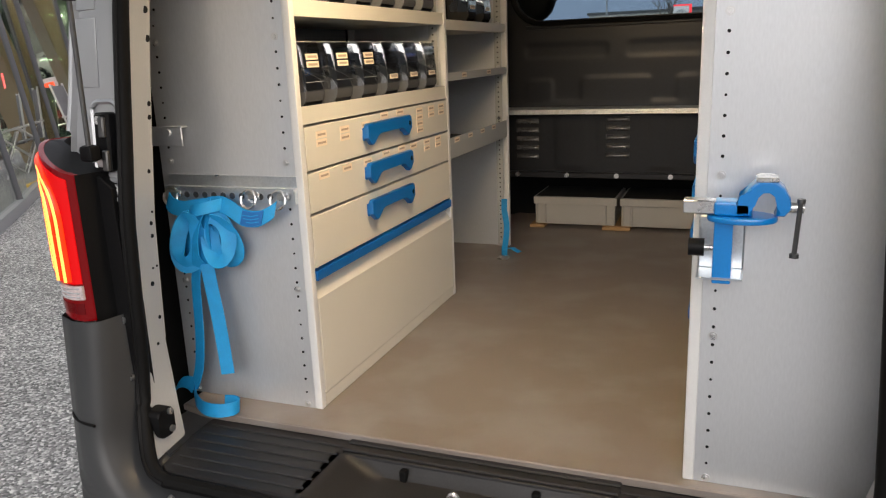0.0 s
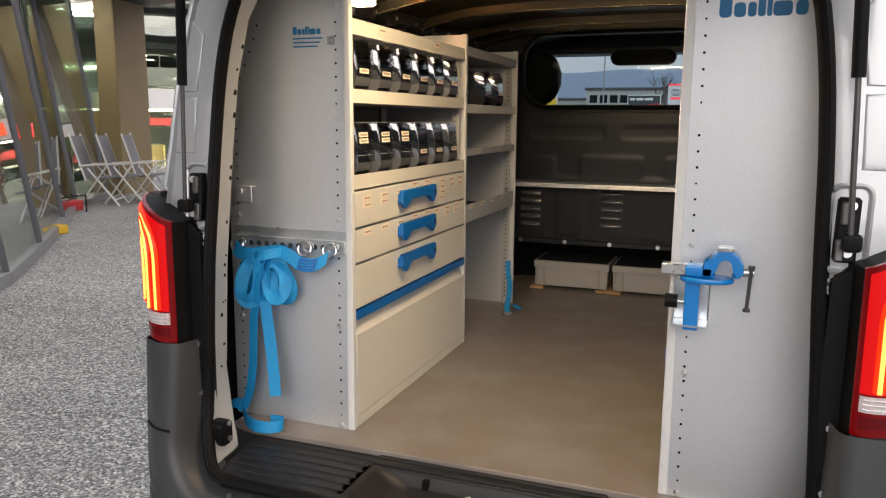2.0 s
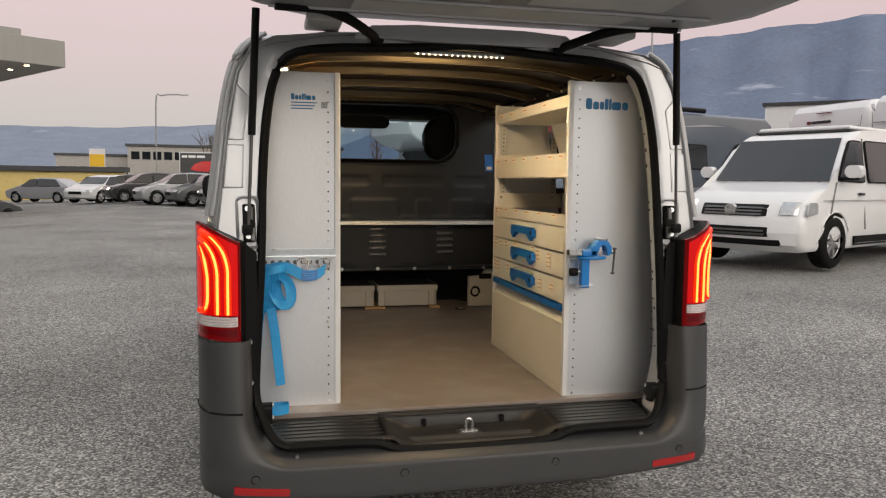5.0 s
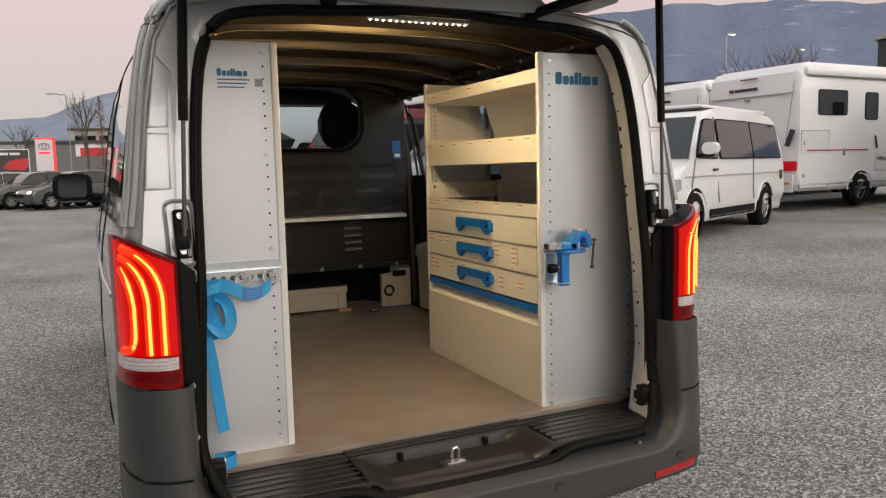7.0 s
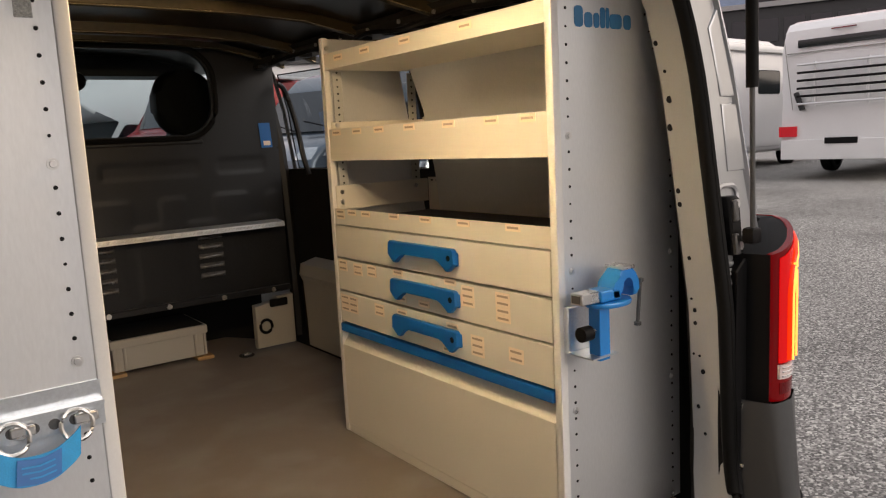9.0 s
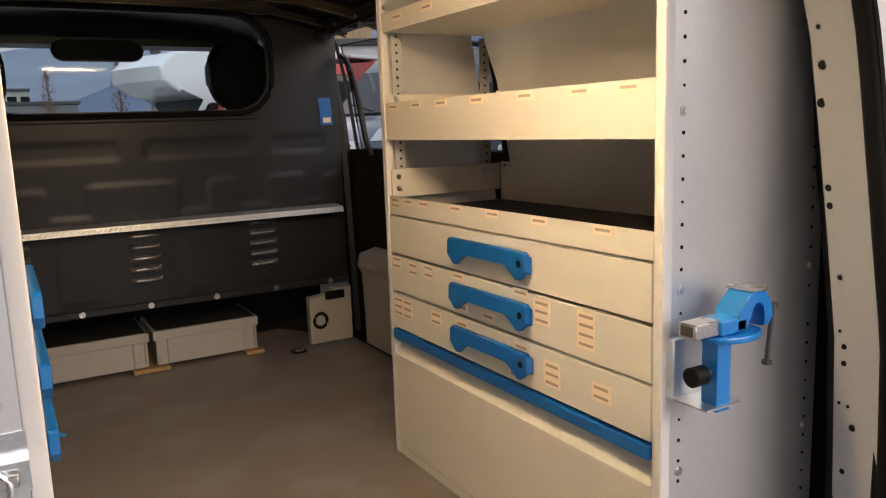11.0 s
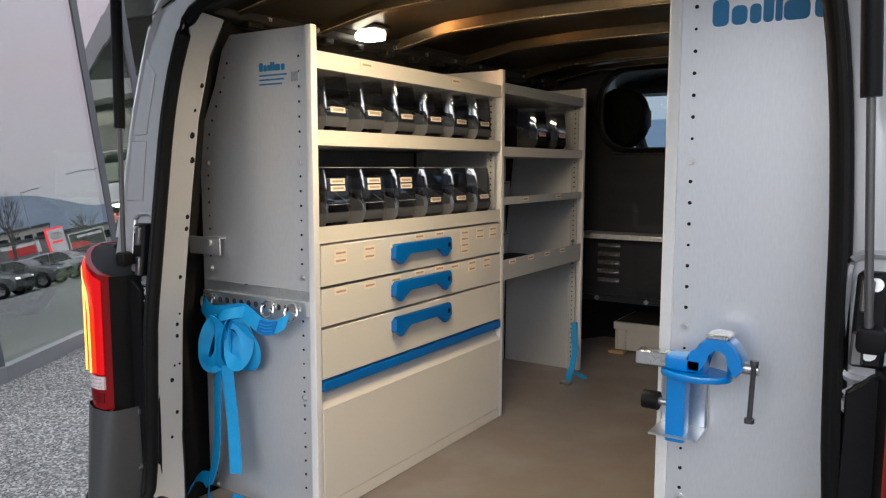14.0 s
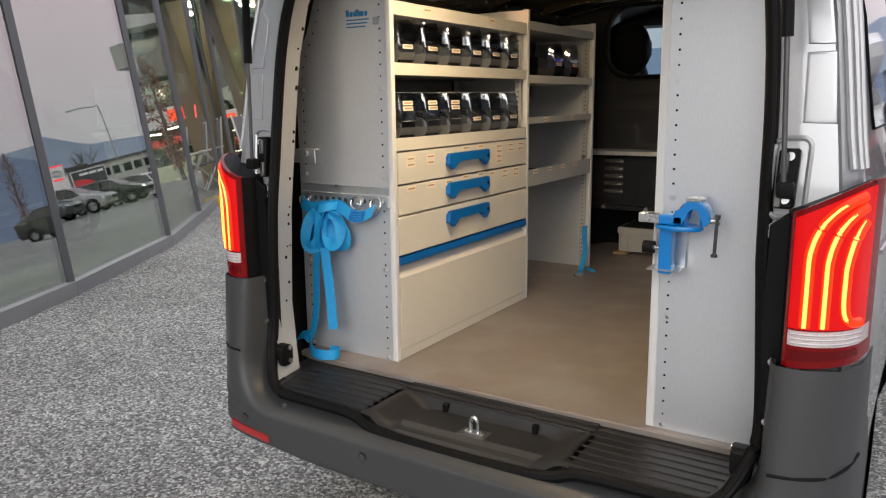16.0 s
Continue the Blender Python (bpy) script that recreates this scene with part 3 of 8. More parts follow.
def lamp_shape(bm, sgn, xa, xb, lo, hi, out, depth=0.02):
    """A piece of the lamp's curved face between two heights, which may slope with x."""
    xs = [xa + (xb - xa) * k / 10 for k in range(11)]
    f = [[(sgn * x, lamp_y(x, out) + e, lo(x) + (hi(x) - lo(x)) * s) for s in (0, 0.25, 0.5, 0.75, 1.0)] for x in xs for e in (0,)]
    g = [[(p[0], p[1] + depth, p[2]) for p in r] for r in f]
    A, C = sheet(bm, f), sheet(bm, g)
    for u, v in ((A[0], C[0]), (A[-1], C[-1]), ([r[0] for r in A], [r[0] for r in C]), ([r[-1] for r in A], [r[-1] for r in C])):
        for k in range(len(u) - 1):
            bm.faces.new((u[k], u[k + 1], v[k + 1], v[k]))
    return bm


def lamps_rear(sgn):
    top = lambda x: np.interp(x, [0.795, 0.92, 0.935, 0.945], [1.226, 1.290, 1.294, 1.290])
    low = lambda x: np.interp(x, [0.795, 0.945], [0.904, 0.916])
    lamp = part("tail_lamp", lamp_shape(B(), sgn, 0.795, 0.945, low, top, 0.0, 0.014), RIMRED, van, "lit red tail lamp with glowing light guides", sharp=60)
    part("lit_field", lamp_shape(B(), sgn, 0.803, 0.936, lambda x: 0.991, lambda x: top(x) - 0.012, 0.0025, 0.002), REDGLOW, lamp, sharp=60)
    for k, (xb, xt, zt, zb) in enumerate(((0.834, 0.917, 1.262, 1.135), (0.867, 0.920, 1.240, 1.125), (0.899, 0.922, 1.212, 1.115))):
        # straight guide that bends over into the corner; the outer one starts in a hook
        foot = [(0.926, 1.003), (0.914, 1.005), (0.906, 1.014), (0.901, 1.03), (0.899, 1.055)] if k == 2 else [(xb, 0.996), (xb, 1.05)]
        bend = []
        for j in range(9):
            t = j / 8
            bend.append(((1 - t) ** 2 * xb + 2 * t * (1 - t) * (xb + 0.006) + t * t * xt, (1 - t) ** 2 * zb + 2 * t * (1 - t) * (zt - 0.035) + t * t * zt))
        path = smooth_path([(x, 0, z) for x, z in foot + [(xb, 1.09)] + bend], 3)
        bm = B()
        tube(bm, [(sgn * p.x, lamp_y(p.x, 0.0), p.z) for p in path], 0.0112, 10)
        part("light_guide", bm, TUBE, lamp, "glowing orange light guide", sharp=80)
        bm = B()
        tube(bm, [(sgn * p.x, lamp_y(p.x, 0.0066), p.z) for p in path], 0.0056, 8)
        part("guide_core", bm, TUBECORE, lamp, "glowing pale light guide", sharp=80)
    part("lower_lens", lamp_shape(B(), sgn, 0.806, 0.928, lambda x: low(x) + 0.016, lambda x: 0.946, 0.002, 0.002), LOWRED, lamp, "lit lower red lens", sharp=60)
    part("clear_lens", lamp_shape(B(), sgn, 0.804, 0.942, lambda x: 0.955, lambda x: 0.986 + 0.02 * (x - 0.8), 0.003, 0.01), CLEARLENS, lamp, "clear ribbed reversing lens", sharp=60)
    for k in range(3):
        bm = B()
        tube(bm, [(sgn * x, lamp_y(x, 0.0035), 0.961 + 0.0095 * k) for x in (0.81, 0.84, 0.87, 0.895, 0.915, 0.93)], 0.0022, 6)
        part("lens_rib", bm, CLEARRIM, lamp)
    part("lamp_back", lamp_shape(B(), sgn, 0.797, 0.943, low, lambda x: top(x) - 0.002, -0.0145, 0.05), BLACK, van, sharp=60)
    # black field between the seal and the lamp, with its lower rounded end
    bm = B()
    prism(bm, [(sgn * x, z) for x, z in ((0.753, 0.70), (0.79, 0.69), (0.797, 0.72), (0.797, 1.218), (0.775, 1.214), (0.745, 1.19), (0.742, 1.0), (0.752, 0.80))], "y", 0.002, 0.03, 0.003)
    part("lamp_surround", bm, BLACK, van, "black plastic field beside the lamp")
    # black side of the lamp housing, towards the opening
    bm = B()
    sheet(bm, [[(sgn * x, y, z) for z in (0.88, 0.98, 1.1, 1.225)] for x, y in ((0.796, -0.048), (0.793, -0.038), (0.783, 0.0), (0.776, 0.035))])
    part("lamp_housing", bm, BLACK, van, "black side of the lamp housing")
    bm = B()
    slab(bm, [(sgn * a, b, c) for a, b, c in ((0.796, -0.048, 1.224), (0.932, 0.022, 1.292), (0.918, 0.05, 1.288), (0.78, 0.03, 1.222))][::sgn], 0.006)
    part("lamp_shoulder", bm, BLACK, van)


for sgn in (-1, 1):
    lamps_rear(sgn)


def bumper():
    right = [(0.948, 0.62), (0.952, 0.30), (0.948, 0.12), (0.935, 0.02), (0.905, -0.066), (0.86, -0.108), (0.82, -0.124), (0.795, -0.129), (0.787, -0.130), (0.782, -0.130), (0.772, -0.131), (0.755, -0.132), (0.735, -0.133), (0.71, -0.134), (0.68, -0.135), (0.645, -0.136), (0.56, -0.138), (0.4, -0.140), (0.2, -0.142), (0.0, -0.143)]
    # u runs along the plan from the middle round the corner; the opening's edge is a rounded contour in (u, z)
    plan = right[::-1]
    us = [0.0]
    for p, q in zip(plan, plan[1:]):
        us.append(us[-1] + math.hypot(q[0] - p[0], q[1] - p[1]))
    END = us[-1]

    def at(u, z, dy=0.0):
        x, y = float(np.interp(u, us, [p[0] for p in plan])), float(np.interp(u, us, [p[1] for p in plan]))
        round_off = max(0.0, 1 - max(0.0, u - 0.80) / 0.22)
        lean = (0.035 * max(0.0, z - 0.44) + 0.11 * max(0.0, z - 0.52)) * round_off
        return x, y + lean + dy * round_off, z

    def foot(u):
        return 0.376 + 0.026 * min(1, max(0, u - 0.45) / 0.35)

    edge, rim = [], []
    for k in range(10):
        u = 0.63 * k / 10
        edge.append((u, 0.498)), rim.append((u, foot(u)))
    for k in range(15):
        a = math.pi / 2 * k / 14
        edge.append((0.63 + 0.157 * math.sin(a), 0.498 + 0.16 * (1 - math.cos(a))))
        w = k / 14
        rim.append((0.63 + (END - 0.63) * min(1, w / 0.62), foot(0.63 + w) if w < 0.62 else 0.402 + 0.27 * (w - 0.62) / 0.38))
    for k in range(1, 6):
        edge.append((0.787, 0.658 + 0.247 * k / 5)), rim.append((END, 0.672 + 0.233 * k / 5))
    bm = B()
    for sgn in (-1, 1):
        rows = []
        for i, ((u0, z0), (u1, z1)) in enumerate(zip(edge, rim)):
            tall = i > 23
            row = []
            # the return into the opening
            inx, inz = (0.0, 1.0) if i < 10 else (-math.sin(math.pi / 2 * min(1, (i - 10) / 14)), math.cos(math.pi / 2 * min(1, (i - 10) / 14)))
            for d, dy in ((0.030, 0.145), (0.024, 0.09), (0.016, 0.045), (0.009, 0.02)):
                x, y, z = at(u0, z0, dy)
                row.append((x + inx * d, min(y, 0.03), z + (inz * d if not tall else 0)))
            for q, dy in ((0.0, 0.008), (0.025, 0.002), (0.07, 0.0), (0.16, 0.0), (0.3, 0.0), (0.45, 0.0), (0.6, 0.0), (0.75, 0.0), (0.88, 0.0), (0.95, 0.003), (1.0, 0.012)):
                u, z = u0 + (u1 - u0) * q, z0 + (z1 - z0) * q
                row.append(at(u, z, dy if i < 19 else 0.0 if q > 0.5 else dy))
            x, y, z = row[-1]
            row.append((x * (0.97 if i >= 10 else 1), y + (0.06 if i < 19 else 0.0), z - (0.006 if i < 19 else 0)))
            rows.append([(sgn * x, y, z) for x, y, z in row])
        sheet(bm, rows)
    bmesh.ops.remove_doubles(bm, verts=bm.verts, dist=1e-5)
    bump = part("rear_bumper", bm, BUMPER, van, "dark grey grained plastic rear bumper", sharp=60)
    for sgn in (-1, 1):
        bm = B()
        tube(bm, [(sgn * x, y + 0.001, z) for x, y, z in [at(u, 0.676) for u in (0.79, 0.82, 0.85, 0.88, 0.91, 0.95, 1.0, 1.05, 1.1)]], 0.0035, 6)
        part("seam", bm, RUBBER, bump)
        bm = B()
        xs = [0.645 + 0.0175 * k for k in range(11)]
        yy = lambda x: float(np.interp(x, [q[0] for q in plan], [q[1] for q in plan]))
        rows = [[(sgn * x, yy(x) - e, z + 0.08 * (x - 0.645)) for e, z in ((-0.014, 0.404), (0.001, 0.406), (0.004, 0.430), (-0.01, 0.432))] for x in xs]
        sheet(bm, rows)
        part("reflector", bm, REDREFLECT, bump, "red bumper reflector")
        for x, y, z in ((0.268, -0.1405, 0.457), (0.752, -0.131, 0.466)):
            bm = B()
            rod(bm, (sgn * x, y - 0.003, z), (sgn * x, y + 0.02, z), 0.011, 14)
            part("parking_sensor", bm, BUMPER, bump)
            bm = B()
            tube(bm, [(sgn * x + 0.0135 * math.cos(a), y + 0.001, z + 0.0135 * math.sin(a)) for a in [k * math.pi / 8 for k in range(16)]], 0.002, 6, True)
            part("sensor_ring", bm, RUBBER, bump)


bumper()


def sill():
    bm = B()
    box(bm, (-0.31, 0.31), (0.135, 0.205), (0.535, 0.562), 0.006, 2)
    xs = [-0.33, -0.31, -0.29, -0.24, -0.215, -0.195, -0.1, 0.0, 0.1, 0.195, 0.215, 0.24, 0.29, 0.31, 0.33]

    def dip(x):
        t = min(1, max(0, (0.31 - abs(x)) / 0.1))
        return t * t * (3 - 2 * t)

    rows = []
    for y, w in ((0.137, 0.0), (0.131, 0.45), (0.118, 0.9), (0.10, 1.0), (0.03, 1.02), (-0.02, 1.0), (-0.04, 0.92), (-0.058, 1.15), (-0.068, 1.6)):
        rows.append([(x, y, 0.560 - 0.036 * w * dip(x) - (0.012 * max(0, w - 1) if y < -0.03 else 0)) for x in xs])
    sheet(bm, rows)
    cover = part("sill_cover", bm, SILLMAT, van, "black plastic loading sill cover with lock recess")
    for sgn in (-1, 1):
        bm = B()
        prism(bm, [(sgn * 0.309, 0.205), (sgn * 0.72, 0.205), (sgn * 0.715, 0.10), (sgn * 0.685, -0.03), (sgn * 0.66, -0.052), (sgn * 0.309, -0.058)], "z", 0.535, 0.560, 0.006, 2)
        wing = part("sill_tread", bm, SILLMAT, van, "ribbed black plastic sill tread")
        for k in range(6):
            bm = B()
            y = -0.026 + 0.037 * k
            box(bm, sorted((sgn * 0.318, sgn * (0.664 + 0.008 * k))), (y, y + 0.009), (0.559, 0.5632), 0.002)
            part("rib", bm, SILLMAT, wing)
    for k in range(2):
        bm = B()
        box(bm, (-0.316, 0.316), (0.142 + 0.033 * k, 0.166 + 0.033 * k), (0.561, 0.5675), 0.0028)
        part("rib", bm, SILLMAT, cover)
    for x in (-0.15, 0.15):
        bm = B()
        box(bm, (x - 0.008, x + 0.008), (0.112, 0.13), (0.526, 0.553), 0.002)
        part("clip", bm, RUBBER, cover)
    bm = B()
    pts = [(-0.65, -0.066, 0.546), (-0.5, -0.068, 0.546), (-0.36, -0.070, 0.542), (-0.27, -0.080, 0.518), (-0.1, -0.084, 0.512), (0.1, -0.084, 0.512), (0.27, -0.080, 0.518), (0.36, -0.070, 0.542), (0.5, -0.068, 0.546), (0.65, -0.066, 0.546)]
    tube(bm, smooth_path(pts, 4), 0.016, 8)
    part("sill_seal", bm, RUBBER, van, "black rubber seal along the sill")
    for x in (-0.62, 0.62):
        bm = B()
        rod(bm, (x, -0.082, 0.520), (x, -0.09, 0.518), 0.007, 10)
        part("bolt", bm, STEEL, van)
    bm = B()
    box(bm, (-0.045, 0.045), (0.005, 0.06), (0.522, 0.5275), 0.002)
    plate = part("striker_plate", bm, DARKSTEEL, van)
    bm = B()
    tube(bm, smooth_path([(-0.012, 0.035, 0.526), (-0.011, 0.035, 0.560), (0.0, 0.035, 0.573), (0.011, 0.035, 0.560), (0.012, 0.035, 0.526)], 5), 0.0055, 8)
    box(bm, (-0.03, 0.03), (0.024, 0.046), (0.526, 0.531), 0.001)
    part("striker", bm, STEEL, plate, "bright steel lock striker")


sill()


def load_space():
    bm = B()
    prism(bm, [(-0.82, 0.21), (-0.735, 0.19), (0.735, 0.19), (0.82, 0.21), (0.82, 2.36), (0.60, 2.72), (-0.60, 2.72), (-0.82, 2.36)], "z", 0.56, 0.58, 0.003)
    part("load_floor", bm, FLOORMAT, van, "brown-grey anti-slip plywood load floor")
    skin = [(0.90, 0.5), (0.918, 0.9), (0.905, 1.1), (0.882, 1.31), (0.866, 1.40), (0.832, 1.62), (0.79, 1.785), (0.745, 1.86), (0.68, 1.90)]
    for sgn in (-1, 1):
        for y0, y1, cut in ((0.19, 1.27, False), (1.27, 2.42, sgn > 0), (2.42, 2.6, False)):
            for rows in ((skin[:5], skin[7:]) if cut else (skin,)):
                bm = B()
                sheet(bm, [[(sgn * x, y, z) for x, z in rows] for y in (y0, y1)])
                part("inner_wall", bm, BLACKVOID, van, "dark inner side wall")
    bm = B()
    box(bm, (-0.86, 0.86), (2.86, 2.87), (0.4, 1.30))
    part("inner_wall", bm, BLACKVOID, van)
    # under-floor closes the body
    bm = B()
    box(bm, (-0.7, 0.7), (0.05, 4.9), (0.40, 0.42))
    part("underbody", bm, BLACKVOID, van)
    bm = B()
    xs = [-0.80, -0.7, -0.5, -0.25, 0, 0.25, 0.5, 0.7, 0.80]
    sheet(bm, [[(x, y, 1.958 - 0.09 * (abs(x) / 0.8) ** 4 + (0 if y > 0.3 else -0.02) + 0.05 * max(0, min(1, (y - 2.2) / 0.8))) for x in xs] for y in (0.10, 0.3, 1.0, 2.0, 2.4, 2.9, 3.3)])
    roof_in = part("roof_lining", bm, ROOFSHEET, van, "roof sheet with pressed ribs, shade and lamp tint in its colour")
    for y, h in ((0.30, 0.028), (0.62, 0.03), (0.66, 0.012), (1.0, 0.03), (1.05, 0.012), (1.45, 0.03), (1.5, 0.012), (1.95, 0.03), (2.25, 0.02)):
        bm = B()
        rows = [[(x, y + a, 1.958 - 0.09 * (abs(x) / 0.8) ** 4 - b) for x in xs] for a, b in ((-0.024, 0.0), (-0.016, h), (0.0, h + 0.005), (0.012, h), (0.02, 0.0))]
        sheet(bm, rows)
        part("roof_bow", bm, ROOFIN, roof_in, "pressed steel roof bow")
        # thin tube stands in for the lamp's glint along the bow
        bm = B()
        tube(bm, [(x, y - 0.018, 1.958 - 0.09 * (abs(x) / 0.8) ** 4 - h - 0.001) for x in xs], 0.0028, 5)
        part("bow_glint", bm, BOWGLINT, roof_in, "thin gold tube painted as the bow's highlight")
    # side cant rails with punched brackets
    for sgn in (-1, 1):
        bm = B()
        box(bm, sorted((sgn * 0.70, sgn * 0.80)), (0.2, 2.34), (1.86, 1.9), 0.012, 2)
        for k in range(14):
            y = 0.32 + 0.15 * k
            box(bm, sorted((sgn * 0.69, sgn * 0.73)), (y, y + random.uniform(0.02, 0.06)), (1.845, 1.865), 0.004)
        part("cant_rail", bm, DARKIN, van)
        bm = B()
        for k in range(10):
            y = 0.4 + 0.19 * k
            rod(bm, (sgn * 0.694, y, 1.878), (sgn * 0.704, y, 1.878), 0.007, 8)
        part("grommet", bm, STEEL, van, kind="stuff")
    # harness along the right cant rail
    bm = B()
    tube(bm, smooth_path([(0.68 + 0.015 * math.sin(3 * k), 0.35 + 0.16 * k, 1.862 - 0.014 * abs(math.sin(2.1 * k))) for k in range(12)], 4), 0.008, 6)
    part("cable_loom", bm, BLACK, van)
    # led strip on the header and lamp over the racking
    bm = B()
    box(bm, (-0.175, 0.175), (0.22, 0.245), (1.900, 1.912), 0.003)
    strip = part("led_strip", bm, ALU, van, "slim interior led strip")
    bm = B()
    for k in range(16):
        rod(bm, (-0.163 + 0.0217 * k, 0.23, 1.897), (-0.163 + 0.0217 * k, 0.23, 1.901), 0.004, 8)
    part("led_dots", bm, LAMP, strip, kind="stuff")
    bm = B()
    box(bm, (-0.70, -0.62), (0.755, 0.825), (1.872, 1.908), 0.012, 3)
    part("interior_lamp", bm, LAMP, van, "lit warm white interior lamp")
    bm = B()
    box(bm, (-0.715, -0.605), (0.745, 0.835), (1.905, 1.918), 0.006)
    part("lamp_base", bm, BLACK, van)


load_space()


def bulkhead():
    y = 2.35
    hole = rrect(-0.50, 0.505, 1.575, 1.925, 0.13, 6)
    bm = B()
    # plate pieces round the window
    n = len(hole)
    ring = [bm.verts.new((x, y, z)) for x, z in hole]
    big = rrect(-0.795, 0.795, 1.50, 1.935, 0.02, 6)
    far = [bm.verts.new((x, y, z)) for x, z in big]
    back = [bm.verts.new((x, y + 0.03, z)) for x, z in hole]
    for i in range(n):
        j = (i + 1) % n
        bm.faces.new((ring[i], ring[j], far[j], far[i]))
        bm.faces.new((ring[i], back[i], back[j], ring[j]))
    plate = part("bulkhead", bm, BULK, van, "anthracite pressed-steel bulkhead with window")
    bm = B()
    tube(bm, [(x, y - 0.004, z) for x, z in rrect(-0.515, 0.52, 1.56, 1.938, 0.14, 6)], 0.011, 8, True)
    part("window_bead", bm, RUBBER, plate)
    bm = B()
    prism(bm, rrect(-0.50, 0.505, 1.575, 1.925, 0.13, 6), "y", y + 0.012, y + 0.016)
    pane = part("window_pane", bm, GLASS, plate)
    pane.visible_shadow = False
    bm = B()
    box(bm, (-0.45, 0.45), (y - 0.006, y + 0.01), (1.535, 1.552), 0.006, 2)
    part("window_ledge", bm, BULK, plate)

    def inside(x, z, x0, x1, z0, z1, r):
        """1 well inside a rounded field, 0 outside, with a soft flank."""
        dx, dz = abs(x - (x0 + x1) / 2) - (x1 - x0) / 2 + r, abs(z - (z0 + z1) / 2) - (z1 - z0) / 2 + r
        d = math.hypot(max(dx, 0), max(dz, 0)) + min(max(dx, dz), 0) - r
        t = min(1, max(0, -d / 0.02))
        return t * t * (3 - 2 * t)

    def relief(x, z):
        e = 0.0
        for x0, x1 in ((-0.46, -0.06), (0.01, 0.43), (0.49, 0.73)):
            e += 0.0026 * inside(x, z, x0, x1, 1.395, 1.475, 0.025)
        up = 0.0
        for x0, x1, z1 in ((-0.46, -0.31, 1.318), (-0.20, 0.14, 1.325), (0.23, 0.36, 1.325), (0.46, 0.64, 1.325), (-0.79, -0.55, 1.318), (0.70, 0.79, 1.318)):
            up = max(up, inside(x, z, x0, x1, 0.80, z1, 0.035))
        for x0, x1 in ((-0.79, -0.345), (-0.328, -0.142), (-0.125, 0.095), (0.112, 0.325), (0.341, 0.545), (0.562, 0.79)):
            up = max(up, 1.3 * inside(x, z, x0, x1, 0.88, 1.215, 0.018))
        return e - 0.0030 * up

    xs = [-0.795 + 0.01 * k for k in range(160)]
    zs = [0.868 + 0.0098 * k for k in range(65)]
    bm = B()
    sheet(bm, [[(x, y + relief(x, z), z if z < 1.49 else 1.50) for x in xs] for z in zs])
    part("pressed_panel", bm, BULK, plate, "pressed lower bulkhead with fields and grooves", sharp=60)
    for cx, z0 in ((-0.445, 0.935), (-0.015, 0.945), (0.437, 0.955)):
        for k in range(5):
            bm = B()
            w, z = (0.055, z0 + 0.042 * k)
            rows = [[(cx - w + s, y - 0.0065 - b, z + c) for s in (0, 0.02, 2 * w - 0.02, 2 * w)] for b, c in ((0.0, -0.002), (0.010, 0.0), (0.016, 0.006), (0.012, 0.014), (0.0, 0.022))]
            for r in rows:
                r[0] = (r[0][0], y - 0.0065, r[0][2])
                r[-1] = (r[-1][0], y - 0.0065, r[-1][2])
            sheet(bm, rows)
            part("louvre", bm, BULKGLINT, plate)
    for x in (-0.49, -0.25, -0.015, 0.228, 0.467, 0.70):
        bm = B()
        rod(bm, (x, y - 0.036, 0.859), (x, y - 0.02, 0.859), 0.011, 12, 0.013)
        part("screw", bm, STEEL, plate)
    bm = B()
    box(bm, (-0.79, 0.79), (y - 0.03, y + 0.012), (0.845, 0.872), 0.004)
    part("lower_flange", bm, BULK, plate)
    # load rail of tread plate
    bm = B()
    prism(bm, [(y - 0.01, 1.18), (y - 0.085, 1.172), (y - 0.09, 1.152), (y - 0.085, 1.150), (y - 0.078, 1.164), (y - 0.01, 1.17)], "x", -0.56, 0.755)
    for k in range(76):
        x = -0.545 + 0.017 * k
        tube(bm, [(x, y - 0.09, 1.157), (x + 0.008, y - 0.0915, 1.168)], 0.0022, 5)
    part("tread_plate_rail", bm, RAIL, van, "bright tread-plate rail across the bulkhead")
    bm = B()
    slab(bm, [(0.712, y - 0.004, 1.505), (0.765, y - 0.004, 1.505), (0.758, y - 0.004, 1.615), (0.705, y - 0.004, 1.615)], 0.003)
    st = part("sticker", bm, BLUE, plate, "blue information sticker")
    bm = B()
    slab(bm, [(0.722, y - 0.006, 1.515), (0.755, y - 0.006, 1.515), (0.755, y - 0.006, 1.535), (0.722, y - 0.006, 1.535)], 0.001)
    part("sticker_text", bm, PAPER, st)
    # grab handle and door frame at the side
    bm = B()
    tube(bm, smooth_path([(0.80, 2.30, 1.78), (0.79, 2.22, 1.74), (0.80, 2.16, 1.6), (0.81, 2.13, 1.45), (0.83, 2.13, 1.38)], 5), 0.012, 8)
    part("grab_handle", bm, DARKIN, van)
    bm = B()
    tube(bm, smooth_path([(0.78, 2.46, 1.93), (0.80, 2.43, 1.7), (0.84, 2.42, 1.38), (0.86, 2.42, 0.6)], 4), 0.03, 8)
    part("door_pillar", bm, DARKIN, van)


bulkhead()


